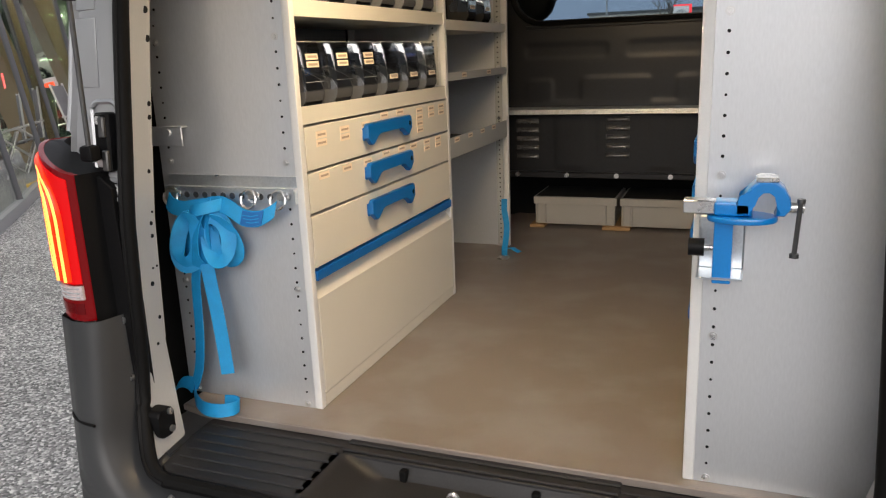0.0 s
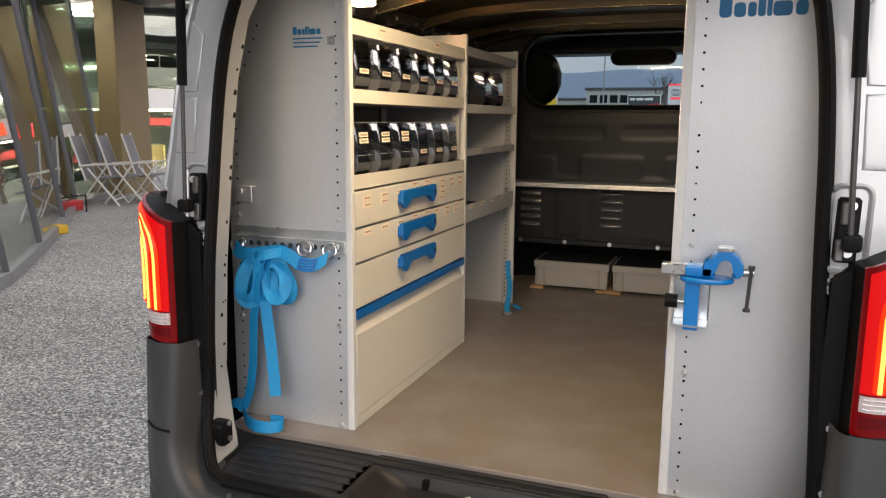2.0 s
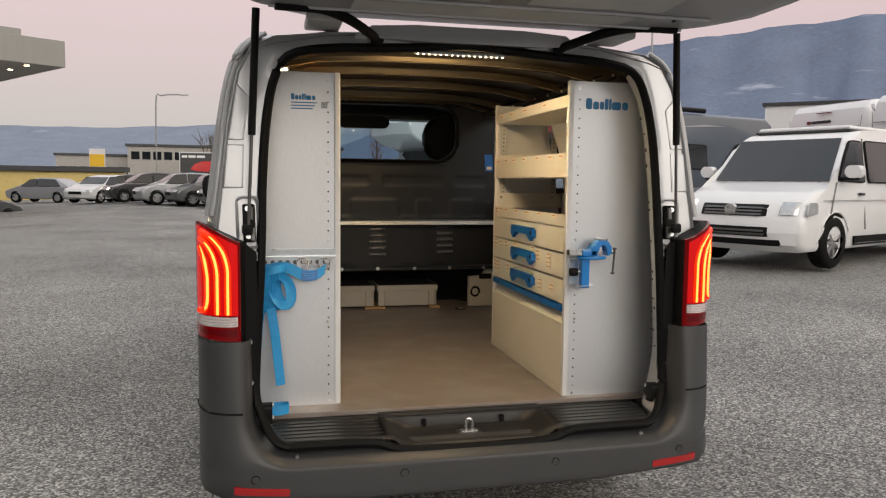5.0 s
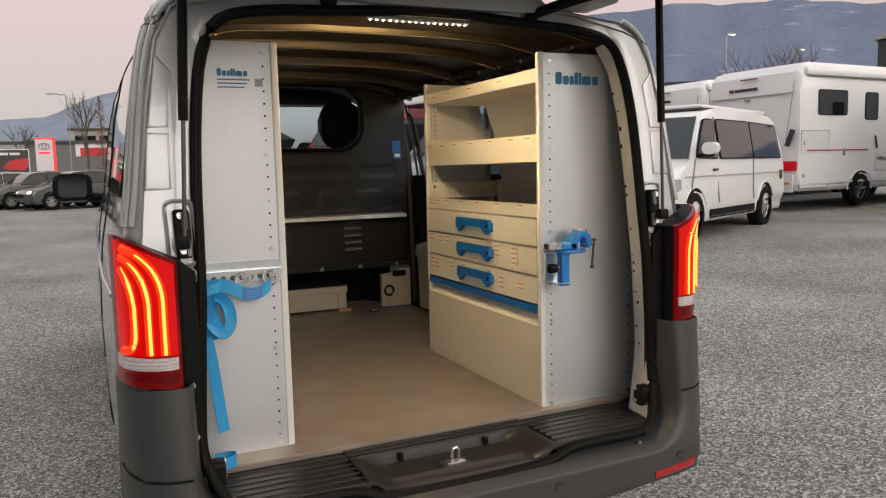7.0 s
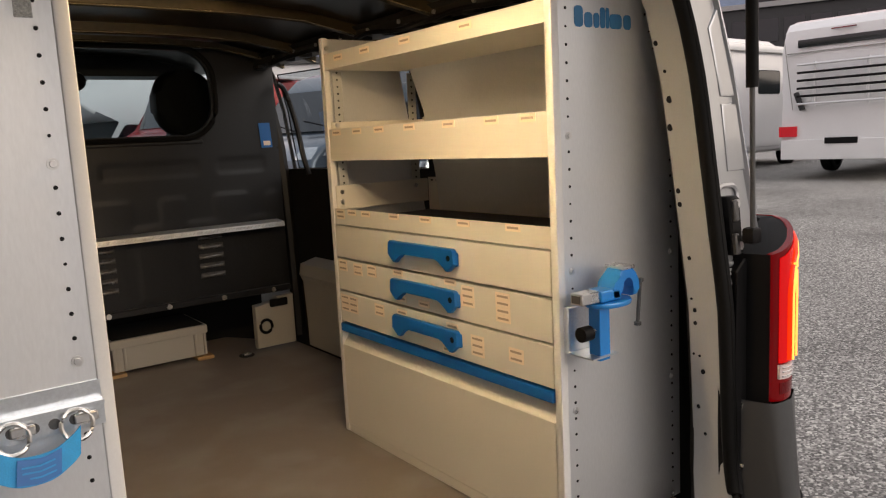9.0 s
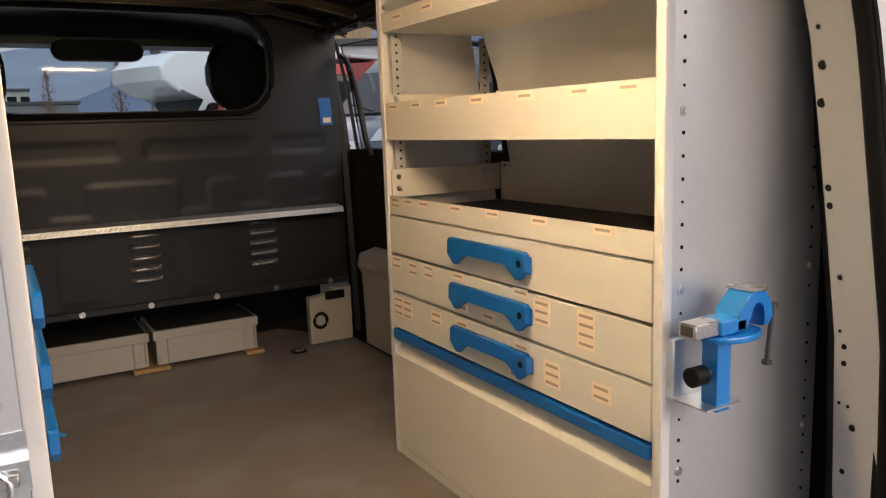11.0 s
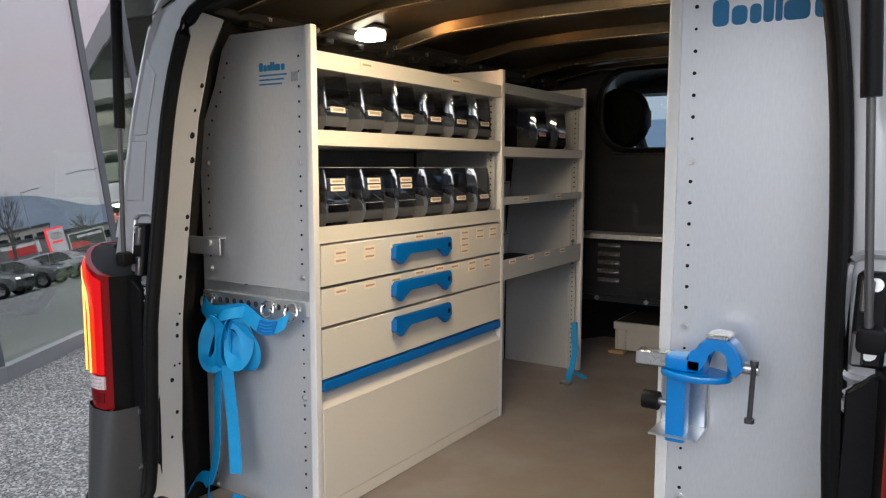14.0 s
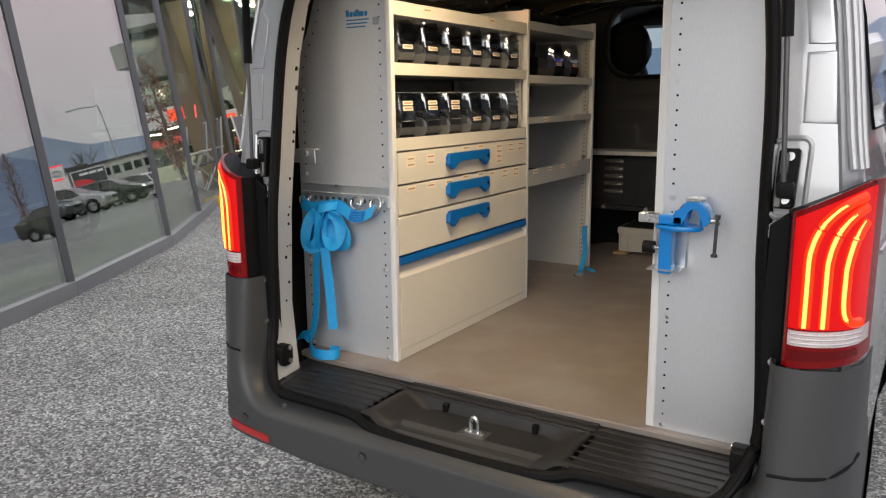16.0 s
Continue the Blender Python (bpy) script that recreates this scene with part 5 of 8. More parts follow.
# unit at the sliding door
rack3 = thing("racking_unit", (0.62, 0.71, F), "cream workshop rack with open shelves, three drawers and flap", "racking", "van racking")
end_panel(rack3, -1, XR, 0.222, 1.824, [(0.717, 1.824), (0.748, 1.787), (0.78, 1.697), (0.826, 1.604), (0.845, 1.55), (0.847, F)])
post(rack3, -1, XR, 0.218, 0.240, 1.826)
post(rack3, -1, XR, 1.188, 1.21, 1.822)
end_panel(rack3, -1, XR, 1.198, 1.82, [(0.70, 1.82), (0.80, 1.2), (0.80, F)], False)
Y4, Y5 = 0.242, 1.186
shelf(rack3, -1, XR, Y4, Y5, 1.726, 1.773, 0.30, CREAM, [(1.1, 1.755), (0.95, 1.757), (0.75, 1.757), (0.5, 1.757)])
shelf(rack3, -1, XR, Y4, Y5, 1.453, 1.548, 0.36, CREAM, [(1.14, 1.537), (1.02, 1.537), (0.9, 1.537), (0.75, 1.537), (0.58, 1.537), (0.42, 1.537), (0.3, 1.537)], back=0.125)
shelf(rack3, -1, XR, Y4, Y5, 1.258, 1.306, 0.37, CREAM, [(1.15, 1.297), (1.15, 1.283), (1.08, 1.297), (1.0, 1.297), (0.85, 1.297), (0.7, 1.297), (0.54, 1.297), (0.36, 1.297)], True, back=0.12)
for y, fc in ((0.2435, 1), (1.1845, -1)):
    perforated_upright(rack3, -1, XR + 0.026, y, 1.32, 1.72, fc)
    perforated_upright(rack3, -1, XR + 0.30, y, 1.32, 1.72, fc)
# cheek plates of the tray
bm = B()
box(bm, (XR + 0.01, XR + 0.36), (1.180, 1.183), (1.30, 1.375), 0.001)
box(bm, (XR + 0.01, XR + 0.36), (1.180, 1.183), (1.545, 1.57), 0.001)
part("cheek_plate", bm, CREAM, rack3)
for x, z in ((XR + 0.03, 1.355), (XR + 0.03, 1.325), (XR + 0.03, 1.56), (XR + 0.31, 1.355), (XR + 0.01, 1.79)):
    bm = B()
    rod(bm, (x, 1.176, z), (x, 1.181, z), 0.007, 8)
    part("bolt", bm, STEEL, rack3)
drawer(rack3, -1, XR, Y4, Y5, 1.1525, 1.256, 0.705, 1.188, [])
drawer(rack3, -1, XR, Y4, Y5, 1.0495, 1.1515, 0.705, 1.083, [(1.15, 1.14), (1.15, 1.122), (1.06, 1.135), (1.06, 1.117), (0.98, 1.14), (0.98, 1.122), (0.84, 1.142), (0.6, 1.145), (0.72, 1.07), (0.53, 1.135), (0.53, 1.118), (0.53, 1.10), (0.40, 1.135), (0.40, 1.118), (0.40, 1.10), (0.40, 1.082), (0.83, 1.07)])
drawer(rack3, -1, XR, Y4, Y5, 0.947, 1.0485, 0.705, 0.981, [(1.15, 1.03), (1.15, 1.012), (1.15, 0.994), (1.10, 1.03), (1.10, 1.012), (1.10, 0.994), (0.95, 1.028), (0.95, 1.01), (0.83, 1.03), (0.6, 1.03), (0.50, 1.015), (0.50, 0.998), (0.50, 0.98), (0.36, 1.01), (0.36, 0.993), (0.62, 0.965)])
flap(rack3, -1, XR, Y4, Y5, 0.612, 0.947)
bm = B()
box(bm, (XR + 0.002, XR + 0.36), (Y4, Y5), (F, 0.610), 0.002)
part("plinth", bm, CREAM, rack3, "cream base plinth")
bm = B()
sheet(bm, [[(0.80 - 0.05 * s, y, z) for s, z in ((0, 1.25), (0.3, 1.4), (1.0, 1.6), (2.0, 1.74))] for y in (Y4, 0.75, Y5 - 0.06)])
part("back_sheet", bm, ALU, rack3, "bare metal wall behind the shelves")
word_bars(rack3, 0.503, 0.685, 1.739, 0.043, 0.222, LOGO)


# ---- storage bins ----
def storage_bin(m, name_label, two=False, body_mat=BINGREY):
    """Bin with dark cheeks, a low grey front band over the opening and a clear front; front looks to +x, base at the origin."""
    w, d, h = 0.146, 0.30, 0.182
    ob = thing("storage_bin", (0, 0, 0), name_label, "storage bin", "bins in the racking", local=True)
    bm = B()
    xb, hb, hf = -0.074, w / 2, 0.044
    shape = [(0.0, 0.0), (0.50, 0.0), (0.72, 0.018), (1.0, 0.050), (1.0, 0.070), (0.84, 0.092), (0.5, 0.102), (0.12, 0.112), (0.0, 0.115)]
    for s in (-1, 1):
        a = [bm.verts.new((xb - xb * u, s * (hb + (hf - hb) * u), z)) for u, z in shape]
        e = [bm.verts.new((xb - xb * u, s * (hb + (hf - hb) * u - 0.004), z)) for u, z in shape]
        bm.faces.new(a), bm.faces.new(e)
        for k in range(len(a)):
            bm.faces.new((a[k - 1], a[k], e[k], e[k - 1]))
        part("cheek", bm, body_mat, ob)
        bm = B()
    prism(bm, [(-hb, 0), (hb, 0), (hb, 0.118), (hb - 0.003, 0.118), (hb - 0.003, 0.004), (-hb + 0.003, 0.004), (-hb + 0.003, 0.118), (-hb, 0.118)], "x", -d, xb)
    part("bin_body", bm, body_mat, ob, "dark plastic bin body")
    part("back_plate", box(B(), (-d, -d + 0.004), (-hb, hb), (0.001, h)), body_mat, ob)
    part("toe", prism(B(), [(-0.040, 0.0), (-0.030, 0.018), (-0.034, 0.020), (-0.074, 0.004), (-0.074, 0.0)], "y", -0.048, 0.048), body_mat, ob)
    part("front_band", prism(B(), [(-0.006, 0.042), (-0.001, 0.052), (0.0, 0.068), (-0.005, 0.068), (-0.013, 0.044)], "y", -hf, hf), body_mat, ob)
    # dark content; the wide block also blackens the bin's shaded inside
    bm = B()
    box(bm, (-0.16, -0.075), (-w / 2 + 0.006, w / 2 - 0.006), (0.006, 0.10), 0.004)
    rod(bm, (-0.05, 0.018, 0.005), (-0.05, 0.018, 0.055), 0.009, 10)
    box(bm, (-0.06, -0.04), (-0.03, -0.005), (0.07, 0.115), 0.004)
    part("content_and_shade", bm, BLACK, ob, "dark small parts and a black block for the shaded inside")
    bm = B()
    prof = [(0.001, 0.066), (0.0015, 0.09), (-0.001, 0.12), (-0.004, 0.15), (-0.009, h - 0.006), (-0.013, h)]
    rows = [[(x - e, y, z) for y, e in ((-hb + 0.001, 0.15), (-hb + 0.001, 0.073), (-hf - 0.003, 0.005), (-hf + 0.002, 0), (hf - 0.002, 0), (hf + 0.003, 0.005), (hb - 0.001, 0.073), (hb - 0.001, 0.15))] for x, z in prof]
    sheet(bm, rows)
    clear_front = part("clear_front", bm, CLEARBIN, ob, "clear plastic bin front")
    bm = B()
    tube(bm, [(-0.16, -hb + 0.002, h), (-0.086, -hb + 0.002, h), (-0.018, -hf - 0.002, h), (-0.013, -hf + 0.003, h), (-0.013, hf - 0.003, h), (-0.018, hf + 0.002, h), (-0.086, hb - 0.002, h), (-0.16, hb - 0.002, h)], 0.001, 5)
    part("clear_rim", bm, CLEARRIM, clear_front)
    bm = B()
    tube(bm, [(0.0015, -hf + 0.003, 0.088), (0.0015, hf - 0.003, 0.088)], 0.0009, 5)
    part("clear_rim", bm, CLEARRIM, clear_front)
    for k, z in enumerate((0.084,) if not two else (0.129, 0.147)):
        bm = B()
        tilt = -0.004 - max(0, z - 0.09) * 0.08
        slab(bm, [(tilt + 0.007, -0.028, z - 0.007), (tilt + 0.007, 0.028, z - 0.007), (tilt + 0.0055, 0.028, z + 0.007), (tilt + 0.0055, -0.028, z + 0.007)], 0.001)
        lab = part("label", bm, PAPER, ob)
        bm = B()
        slab(bm, [(tilt + 0.0076, -0.021, z - 0.0028), (tilt + 0.0076, 0.021, z - 0.0028), (tilt + 0.0068, 0.021, z + 0.0028), (tilt + 0.0068, -0.021, z + 0.0028)], 0.0006)
        part("print", bm, INK, lab)
    ob.matrix_basis = m
    return ob


one = storage_bin(pose(XL - 0.012, 0.39, 1.545), "dark grey storage bin with clear front and label")
two = storage_bin(pose(XL - 0.012, 0.39, 1.301), "dark grey storage bin with clear front and two labels", True)
for k in range(1, 6):
    copy_thing(one, pose(XL - 0.012, 0.39 + 0.1515 * k, 1.545))
    if k < 3:
        copy_thing(two, pose(XL - 0.012, 0.39 + 0.1515 * k, 1.301))
    else:
        copy_thing(one, pose(XL - 0.012, 0.39 + 0.1515 * k, 1.301))
for k in range(2):
    storage_bin(pose(XL - 0.03, 1.64 + 0.19 * k, 1.528), "black storage bin with clear glossy front", body_mat=BLACK)


# ---- vise on the end panel ----
def vise():
    v = thing("bench_vise", (0.49, 0.20, 1.03), "blue bench vise on a square-tube holder, bolted to the end panel", "vise")
    bm = B()
    box(bm, (0.443, 0.523), (0.205, 0.221), (1.035, 1.135), 0.003)
    box(bm, (0.443, 0.523), (0.135, 0.215), (1.033, 1.037), 0.001)
    part("holder_plate", bm, ZINC, v, "zinc-plated holder plate")
    bm = B()
    box(bm, (0.470, 0.502), (0.14, 0.172), (1.025, 1.14), 0.003, 2)
    part("square_tube", bm, VISEBLUE, v, "blue square tube")
    bm = B()
    rod(bm, (0.455, 0.155, 1.088), (0.475, 0.155, 1.088), 0.006, 10)
    part("clamp_screw", bm, STEEL, v)
    bm = B()
    rod(bm, (0.428, 0.155, 1.088), (0.455, 0.155, 1.088), 0.016, 14)
    part("knob", bm, BLACK, v, "black star knob")
    bm = B()
    prism(bm, oval(0.515, 0.155, 0.058, 0.04), "z", 1.138, 1.15, 0.004, 2)
    box(bm, (0.468, 0.53), (0.132, 0.178), (1.15, 1.176), 0.006, 2)
    prism(bm, [(0.500, 1.15), (0.500, 1.170), (0.514, 1.182), (0.524, 1.202), (0.538, 1.214), (0.566, 1.214), (0.580, 1.202), (0.590, 1.184), (0.592, 1.165), (0.582, 1.152), (0.566, 1.152), (0.575, 1.170), (0.570, 1.190), (0.558, 1.199), (0.544, 1.198), (0.534, 1.188), (0.529, 1.172), (0.532, 1.15)], "y", 0.132, 0.178, 0.006, 2)
    part("vise_body", bm, VISEBLUE, v, "blue cast vise body")
    bm = B()
    box(bm, (0.534, 0.570), (0.128, 0.182), (1.211, 1.219), 0.002)
    part("jaw_plate", bm, STEEL, v, "steel jaw plate")
    bm = B()
    box(bm, (0.417, 0.472), (0.138, 0.172), (1.152, 1.176), 0.002)
    part("slide_bar", bm, STEEL, v, "bright steel slide")
    bm = B()
    box(bm, (0.4165, 0.4175), (0.143, 0.167), (1.156, 1.172))
    part("slide_bore", bm, DARKSTEEL, v)
    bm = B()
    rod(bm, (0.585, 0.155, 1.165), (0.612, 0.155, 1.165), 0.010, 12)
    part("spindle", bm, STEEL, v)
    bm = B()
    rod(bm, (0.606, 0.145, 1.175), (0.602, 0.15, 1.085), 0.0042, 8)
    rod(bm, (0.602, 0.15, 1.085), (0.602, 0.15, 1.078), 0.008, 10)
    rod(bm, (0.6065, 0.145, 1.175), (0.6068, 0.145, 1.182), 0.007, 10)
    part("tommy_bar", bm, DARKSTEEL, v, "dark steel tommy bar")


vise()


# ---- straps ----
def hanging_strap():
    s = thing("lashing_strap", (-0.7, 0.24, F), "light blue lashing strap bundled on the rail, tail on the floor", "strap")
    W = 0.040
    y = 0.252

    def rb(pts, across=(1, 0, 0), label="", w=W, m=STRAP):
        bm = B()
        ribbon(bm, smooth_path(pts, 6), across, w, 0.0024)
        return part("webbing", bm, m, s, label)

    # swag from the ring to the bundle, with its printed care label
    rb([(-0.503, y - 0.006, 1.104), (-0.517, y - 0.012, 1.094), (-0.545, y - 0.018, 1.082), (-0.585, y - 0.02, 1.084), (-0.62, y - 0.018, 1.103), (-0.655, y - 0.012, 1.112), (-0.70, y - 0.006, 1.108)], (0.15, 0.25, 1))
    lab = rb([(-0.532, y - 0.020, 1.086), (-0.558, y - 0.0235, 1.081), (-0.588, y - 0.024, 1.085)], (0.15, 0.25, 1), "darker blue printed strap label", 0.034, BLUE)
    for k in range(3):
        bm = B()
        ribbon(bm, [(-0.540, y - 0.0245, 1.092 - 0.008 * k), (-0.560, y - 0.0268, 1.089 - 0.008 * k), (-0.582, y - 0.0268, 1.091 - 0.008 * k)], (0.15, 0.25, 1), 0.0025, 0.0008)
        part("text_bar", bm, STRAP, lab)
    rb([(-0.815, y - 0.006, 1.118), (-0.80, y - 0.01, 1.104), (-0.77, y - 0.012, 1.098), (-0.73, y - 0.01, 1.104), (-0.69, y - 0.008, 1.108)], (0.35, 0.1, 1))

    def loop(xt, xb, zb, d, lean):
        """One hanging turn of the bundle: down in front, round the bottom and up behind."""
        k = xb - xt
        pts = [(xt, y - 0.008, 1.108), (xt + 0.35 * k, y - 0.7 * d, 1.085), (xt + 0.75 * k, y - d, 1.04), (xb, y - d, 0.995), (xb + 0.06 * k, y - 0.9 * d, zb + 0.022), (xb + 0.04 * k + lean, y - 0.5 * d, zb), (xb + lean * 1.6, y - 0.12 * d, zb + 0.024), (xb + lean * 1.6 - 0.05 * k, y - 0.05 * d, 1.0), (xt + 0.7 * k + lean, y - 0.04 * d, 1.05), (xt + lean, y - 0.002, 1.104)]
        path = smooth_path(pts, 5)
        acr = [Vector((1.0, 0.35 * math.sin(0.13 * q + 30 * xb), 0.28 * math.sin(0.09 * q + 17 * xb) - 2.2 * k)) for q in range(len(path))]
        bm = B()
        ribbon(bm, path, acr, W, 0.0024)
        part("webbing", bm, STRAP, s)

    for args in ((-0.715, -0.752, 0.946, 0.024, -0.012), (-0.70, -0.726, 0.950, 0.040, 0.010), (-0.695, -0.700, 0.955, 0.028, 0.016)):
        loop(*args)

    def lobe(cx, cz, rx, rz, d, turn, twist):
        """A turn that swings out sideways, seen on its flat."""
        path, acr = [], []
        for q in range(29):
            a = math.pi * 0.5 + 2 * math.pi * q / 28
            e = Vector((rx * math.cos(a), 0, rz * math.sin(a)))
            c, n = math.cos(turn), math.sin(turn)
            path.append(Vector((cx + c * e.x - n * e.z, y - d - 0.010 * math.sin(a * 1.5 + twist), cz + n * e.x + c * e.z)))
            acr.append(Vector((math.cos(a) * c, 0.75 * math.sin(a + twist), math.sin(a) * 0.8)))
        bm = B()
        ribbon(bm, path, acr, W * 0.92, 0.0024)
        part("webbing", bm, STRAP, s)

    for args in ((-0.757, 1.024, 0.028, 0.062, 0.016, -0.22, 0.4), (-0.748, 1.018, 0.036, 0.060, 0.028, -0.12, 1.3), (-0.738, 1.028, 0.024, 0.058, 0.040, -0.16, 2.2), (-0.652, 1.024, 0.026, 0.056, 0.018, 0.30, 2.6), (-0.662, 1.030, 0.030, 0.054, 0.030, 0.22, 0.9)):
        lobe(*args)
    # tie round the neck of the bundle
    rb([(-0.745, y - 0.012, 1.092), (-0.72, y - 0.036, 1.098), (-0.69, y - 0.040, 1.104), (-0.665, y - 0.03, 1.110), (-0.65, y - 0.012, 1.112)], (0.1, 0.3, 1), "", 0.03)
    # tails
    rb([(-0.735, y - 0.022, 0.965), (-0.744, y - 0.026, 0.91), (-0.750, y - 0.024, 0.83), (-0.758, y - 0.022, 0.75), (-0.770, y - 0.022, 0.68), (-0.788, y - 0.024, 0.632), (-0.795, y - 0.026, 0.618)], (1, -0.25, 0.12), "", 0.034)
    rb([(-0.70, y - 0.030, 0.965), (-0.690, y - 0.034, 0.90), (-0.682, y - 0.034, 0.83), (-0.674, y - 0.036, 0.75), (-0.667, y - 0.040, 0.682)], (1, 0.3, 0.12), "", 0.034)
    # curl on the floor, and the run to the wheel box
    rb([(-0.792, y - 0.024, 0.625), (-0.78, y - 0.038, 0.606), (-0.755, y - 0.06, 0.600), (-0.715, y - 0.082, 0.599), (-0.672, y - 0.084, 0.600), (-0.643, y - 0.066, 0.601), (-0.642, y - 0.042, 0.602), (-0.665, y - 0.03, 0.600), (-0.695, y - 0.03, 0.598)], (0, 0.2, 1), "", 0.034)
    rb([(-0.792, y - 0.024, 0.622), (-0.812, y - 0.02, 0.632), (-0.838, y - 0.022, 0.628), (-0.856, y - 0.028, 0.606), (-0.862, y - 0.034, 0.585)], (0.35, 0.35, 0.8), "", 0.034)


hanging_strap()


def short_strap():
    s = thing("lashing_strap", (-0.40, 1.85, F), "short blue strap with steel buckle hanging from the rack upright", "strap")
    bm = B()
    ribbon(bm, smooth_path([(-0.462, 1.985, 0.80), (-0.458, 1.97, 0.75), (-0.44, 1.94, 0.69), (-0.432, 1.90, 0.64), (-0.425, 1.85, 0.60), (-0.41, 1.80, 0.585)], 5), (0.8, 0.5, 0), 0.026, 0.0024)
    part("webbing", bm, STRAP, s)
    bm = B()
    ribbon(bm, smooth_path([(-0.425, 1.86, 0.60), (-0.40, 1.87, 0.605), (-0.38, 1.88, 0.592), (-0.365, 1.885, 0.584)], 4), (0.3, 0.9, 0), 0.026, 0.0024)
    part("webbing", bm, STRAP, s)
    bm = B()
    box(bm, (-0.43, -0.385), (1.755, 1.79), (0.581, 0.592), 0.003)
    part("buckle", bm, STEEL, s, "steel buckle")


short_strap()


# ---- crates, battens and small things by the bulkhead ----
def crate(x0, x1):
    c = thing("euro_crate", ((x0 + x1) / 2, 2.55, 0.596), "grey plastic stacking crate on pale wooden battens", "crate", "crates at the bulkhead")
    bm = B()
    box(bm, (x0 + 0.012, x1 - 0.012), (2.415, 2.70), (0.596, 0.70), 0.006, 2)
    body = part("crate_body", bm, CRATE, c)
    bm = B()
    box(bm, (x0, x1), (2.403, 2.712), (0.698, 0.735), 0.004, 2)
    part("crate_rim", bm, CRATE, c)
    # black sheet across the top takes the place of the shaded inside
    bm = B()
    box(bm, (x0 + 0.012, x1 - 0.012), (2.415, 2.70), (0.736, 0.738))
    part("crate_inside_shade", bm, BLACKVOID, c, "black sheet painted as the shaded open top")
    for x in (x0 + 0.008, x0 + 0.05, x1 - 0.062, x1 - 0.02):
        bm = B()
        box(bm, (x, x + 0.012), (2.405, 2.42), (0.6, 0.70), 0.003)
        part("crate_rib", bm, CRATE, c)


crate(-0.433, -0.022)
crate(-0.008, 0.406)
for x0, x1 in ((-0.45, -0.375), (-0.09, 0.045), (0.345, 0.42)):
    bm = B()
    box(bm, (x0, x1), (2.385, 2.66), (0.5805, 0.596), 0.002)
    solo("wooden_batten", bm, WOOD, "pale wooden batten lying under the crates", "batten", "battens under the crates", base=((x0 + x1) / 2, 2.5, 0.58))
# lashing eye sunk in the floor
eye = thing("lashing_eye", (0.541, 2.31, 0.58), "round black lashing eye set in the floor", "lashing eye")
bm = B()
rod(bm, (0.541, 2.31, 0.5805), (0.541, 2.31, 0.584), 0.034, 20)
part("cup", bm, BLACK, eye)
bm = B()
tube(bm, [(0.541 + 0.02 * math.cos(a), 2.31 + 0.012 * math.sin(a), 0.587) for a in [k * math.pi / 8 for k in range(16)]], 0.0028, 6, True)
part("ring", bm, STEEL, eye)
# beige cover with knob and the step box at the sliding door
cov = thing("wheelbox_cover", (0.69, 2.30, F), "beige plastic cover with black ring at the door step", "cover")
bm = B()
prism(bm, [(0.595, 0.60), (0.785, 0.60), (0.785, 0.83), (0.70, 0.83), (0.69, 0.80), (0.595, 0.80)], "y", 2.30, 2.34, 0.006, 2)
part("cover_plate", bm, CRATE, cov)
bm = B()
tube(bm, [(0.64 + 0.028 * math.cos(a), 2.295, 0.70 + 0.03 * math.sin(a)) for a in [k * math.pi / 9 for k in range(18)]], 0.007, 8, True)
part("cover_ring", bm, BLACK, cov)
bm = B()
box(bm, (0.665, 0.75), (2.285, 2.30), (0.785, 0.82), 0.004)
part("cover_catch", bm, BLACK, cov)
stp = thing("door_pocket", (0.82, 1.9, F), "grey door pocket of the sliding door", "door pocket")
bm = B()
prism(bm, [(0.785, 0.98), (0.86, 1.0), (0.86, 0.6), (0.80, 0.6), (0.80, 0.9), (0.775, 0.93)], "y", 1.45, 2.2, 0.006, 2)
part("pocket_shell", bm, CRATE, stp)

# ---- outside: materials ----
CARGLASS = mat("dark_car_glass", (0.010, 0.013, 0.016), 0.03, 0, 0.2, 3, 40, spec=0.75)
SLATE = mat("slate_blue_paint", (0.075, 0.10, 0.13), 0.3, 0.45, 0.06, 2, 80, coat=1.0)
REDVEH = mat("fire_red_paint", (0.30, 0.010, 0.013), 0.35, 0, 0.08, 3, 80, coat=0.7)
DAYRED = mat("dayglow_red_band", (0.85, 0.06, 0.02), 0.5, 0, 0.08, 3, 80)
ORANGE = mat("faded_orange_band", (0.80, 0.42, 0.25), 0.5, 0, 0.15, 8, 80)
PALEBAND = mat("faded_cream_band", (0.78, 0.60, 0.42), 0.5, 0, 0.2, 5, 60)
INDICATOR = mat("orange_indicator", (0.75, 0.22, 0.01), 0.2, 0, 0.1, 20, 90, coat=0.8)
BLUELAMP = mat("blue_beacon", (0.01, 0.03, 0.45), 0.2, 0, 0.1, 20, 90, coat=0.8)
GREYCAR = mat("grey_car_paint", (0.10, 0.105, 0.11), 0.32, 0.4, 0.06, 2, 80, coat=0.8)
LIGHTCAR = mat("light_silver_car_paint", (0.34, 0.35, 0.37), 0.32, 0.5, 0.05, 2, 80, coat=0.8)
DARKCAR = mat("black_car_paint", (0.02, 0.02, 0.022), 0.3, 0.1, 0.1, 2, 80, coat=0.8)
HEADLAMP = mat("headlamp_lens", (0.5, 0.52, 0.54), 0.12, 0.4, 0.25, 18, 70, coat=1.0)
CLADGREY = mat("grey_vehicle_cladding", (0.055, 0.058, 0.062), 0.5, 0, 0.08, 3, 100)
LITRED = lit_lens("lit_red_tail_lamp", (0.35, 0.006, 0.012), (1.0, 0.02, 0.04), 0.18)
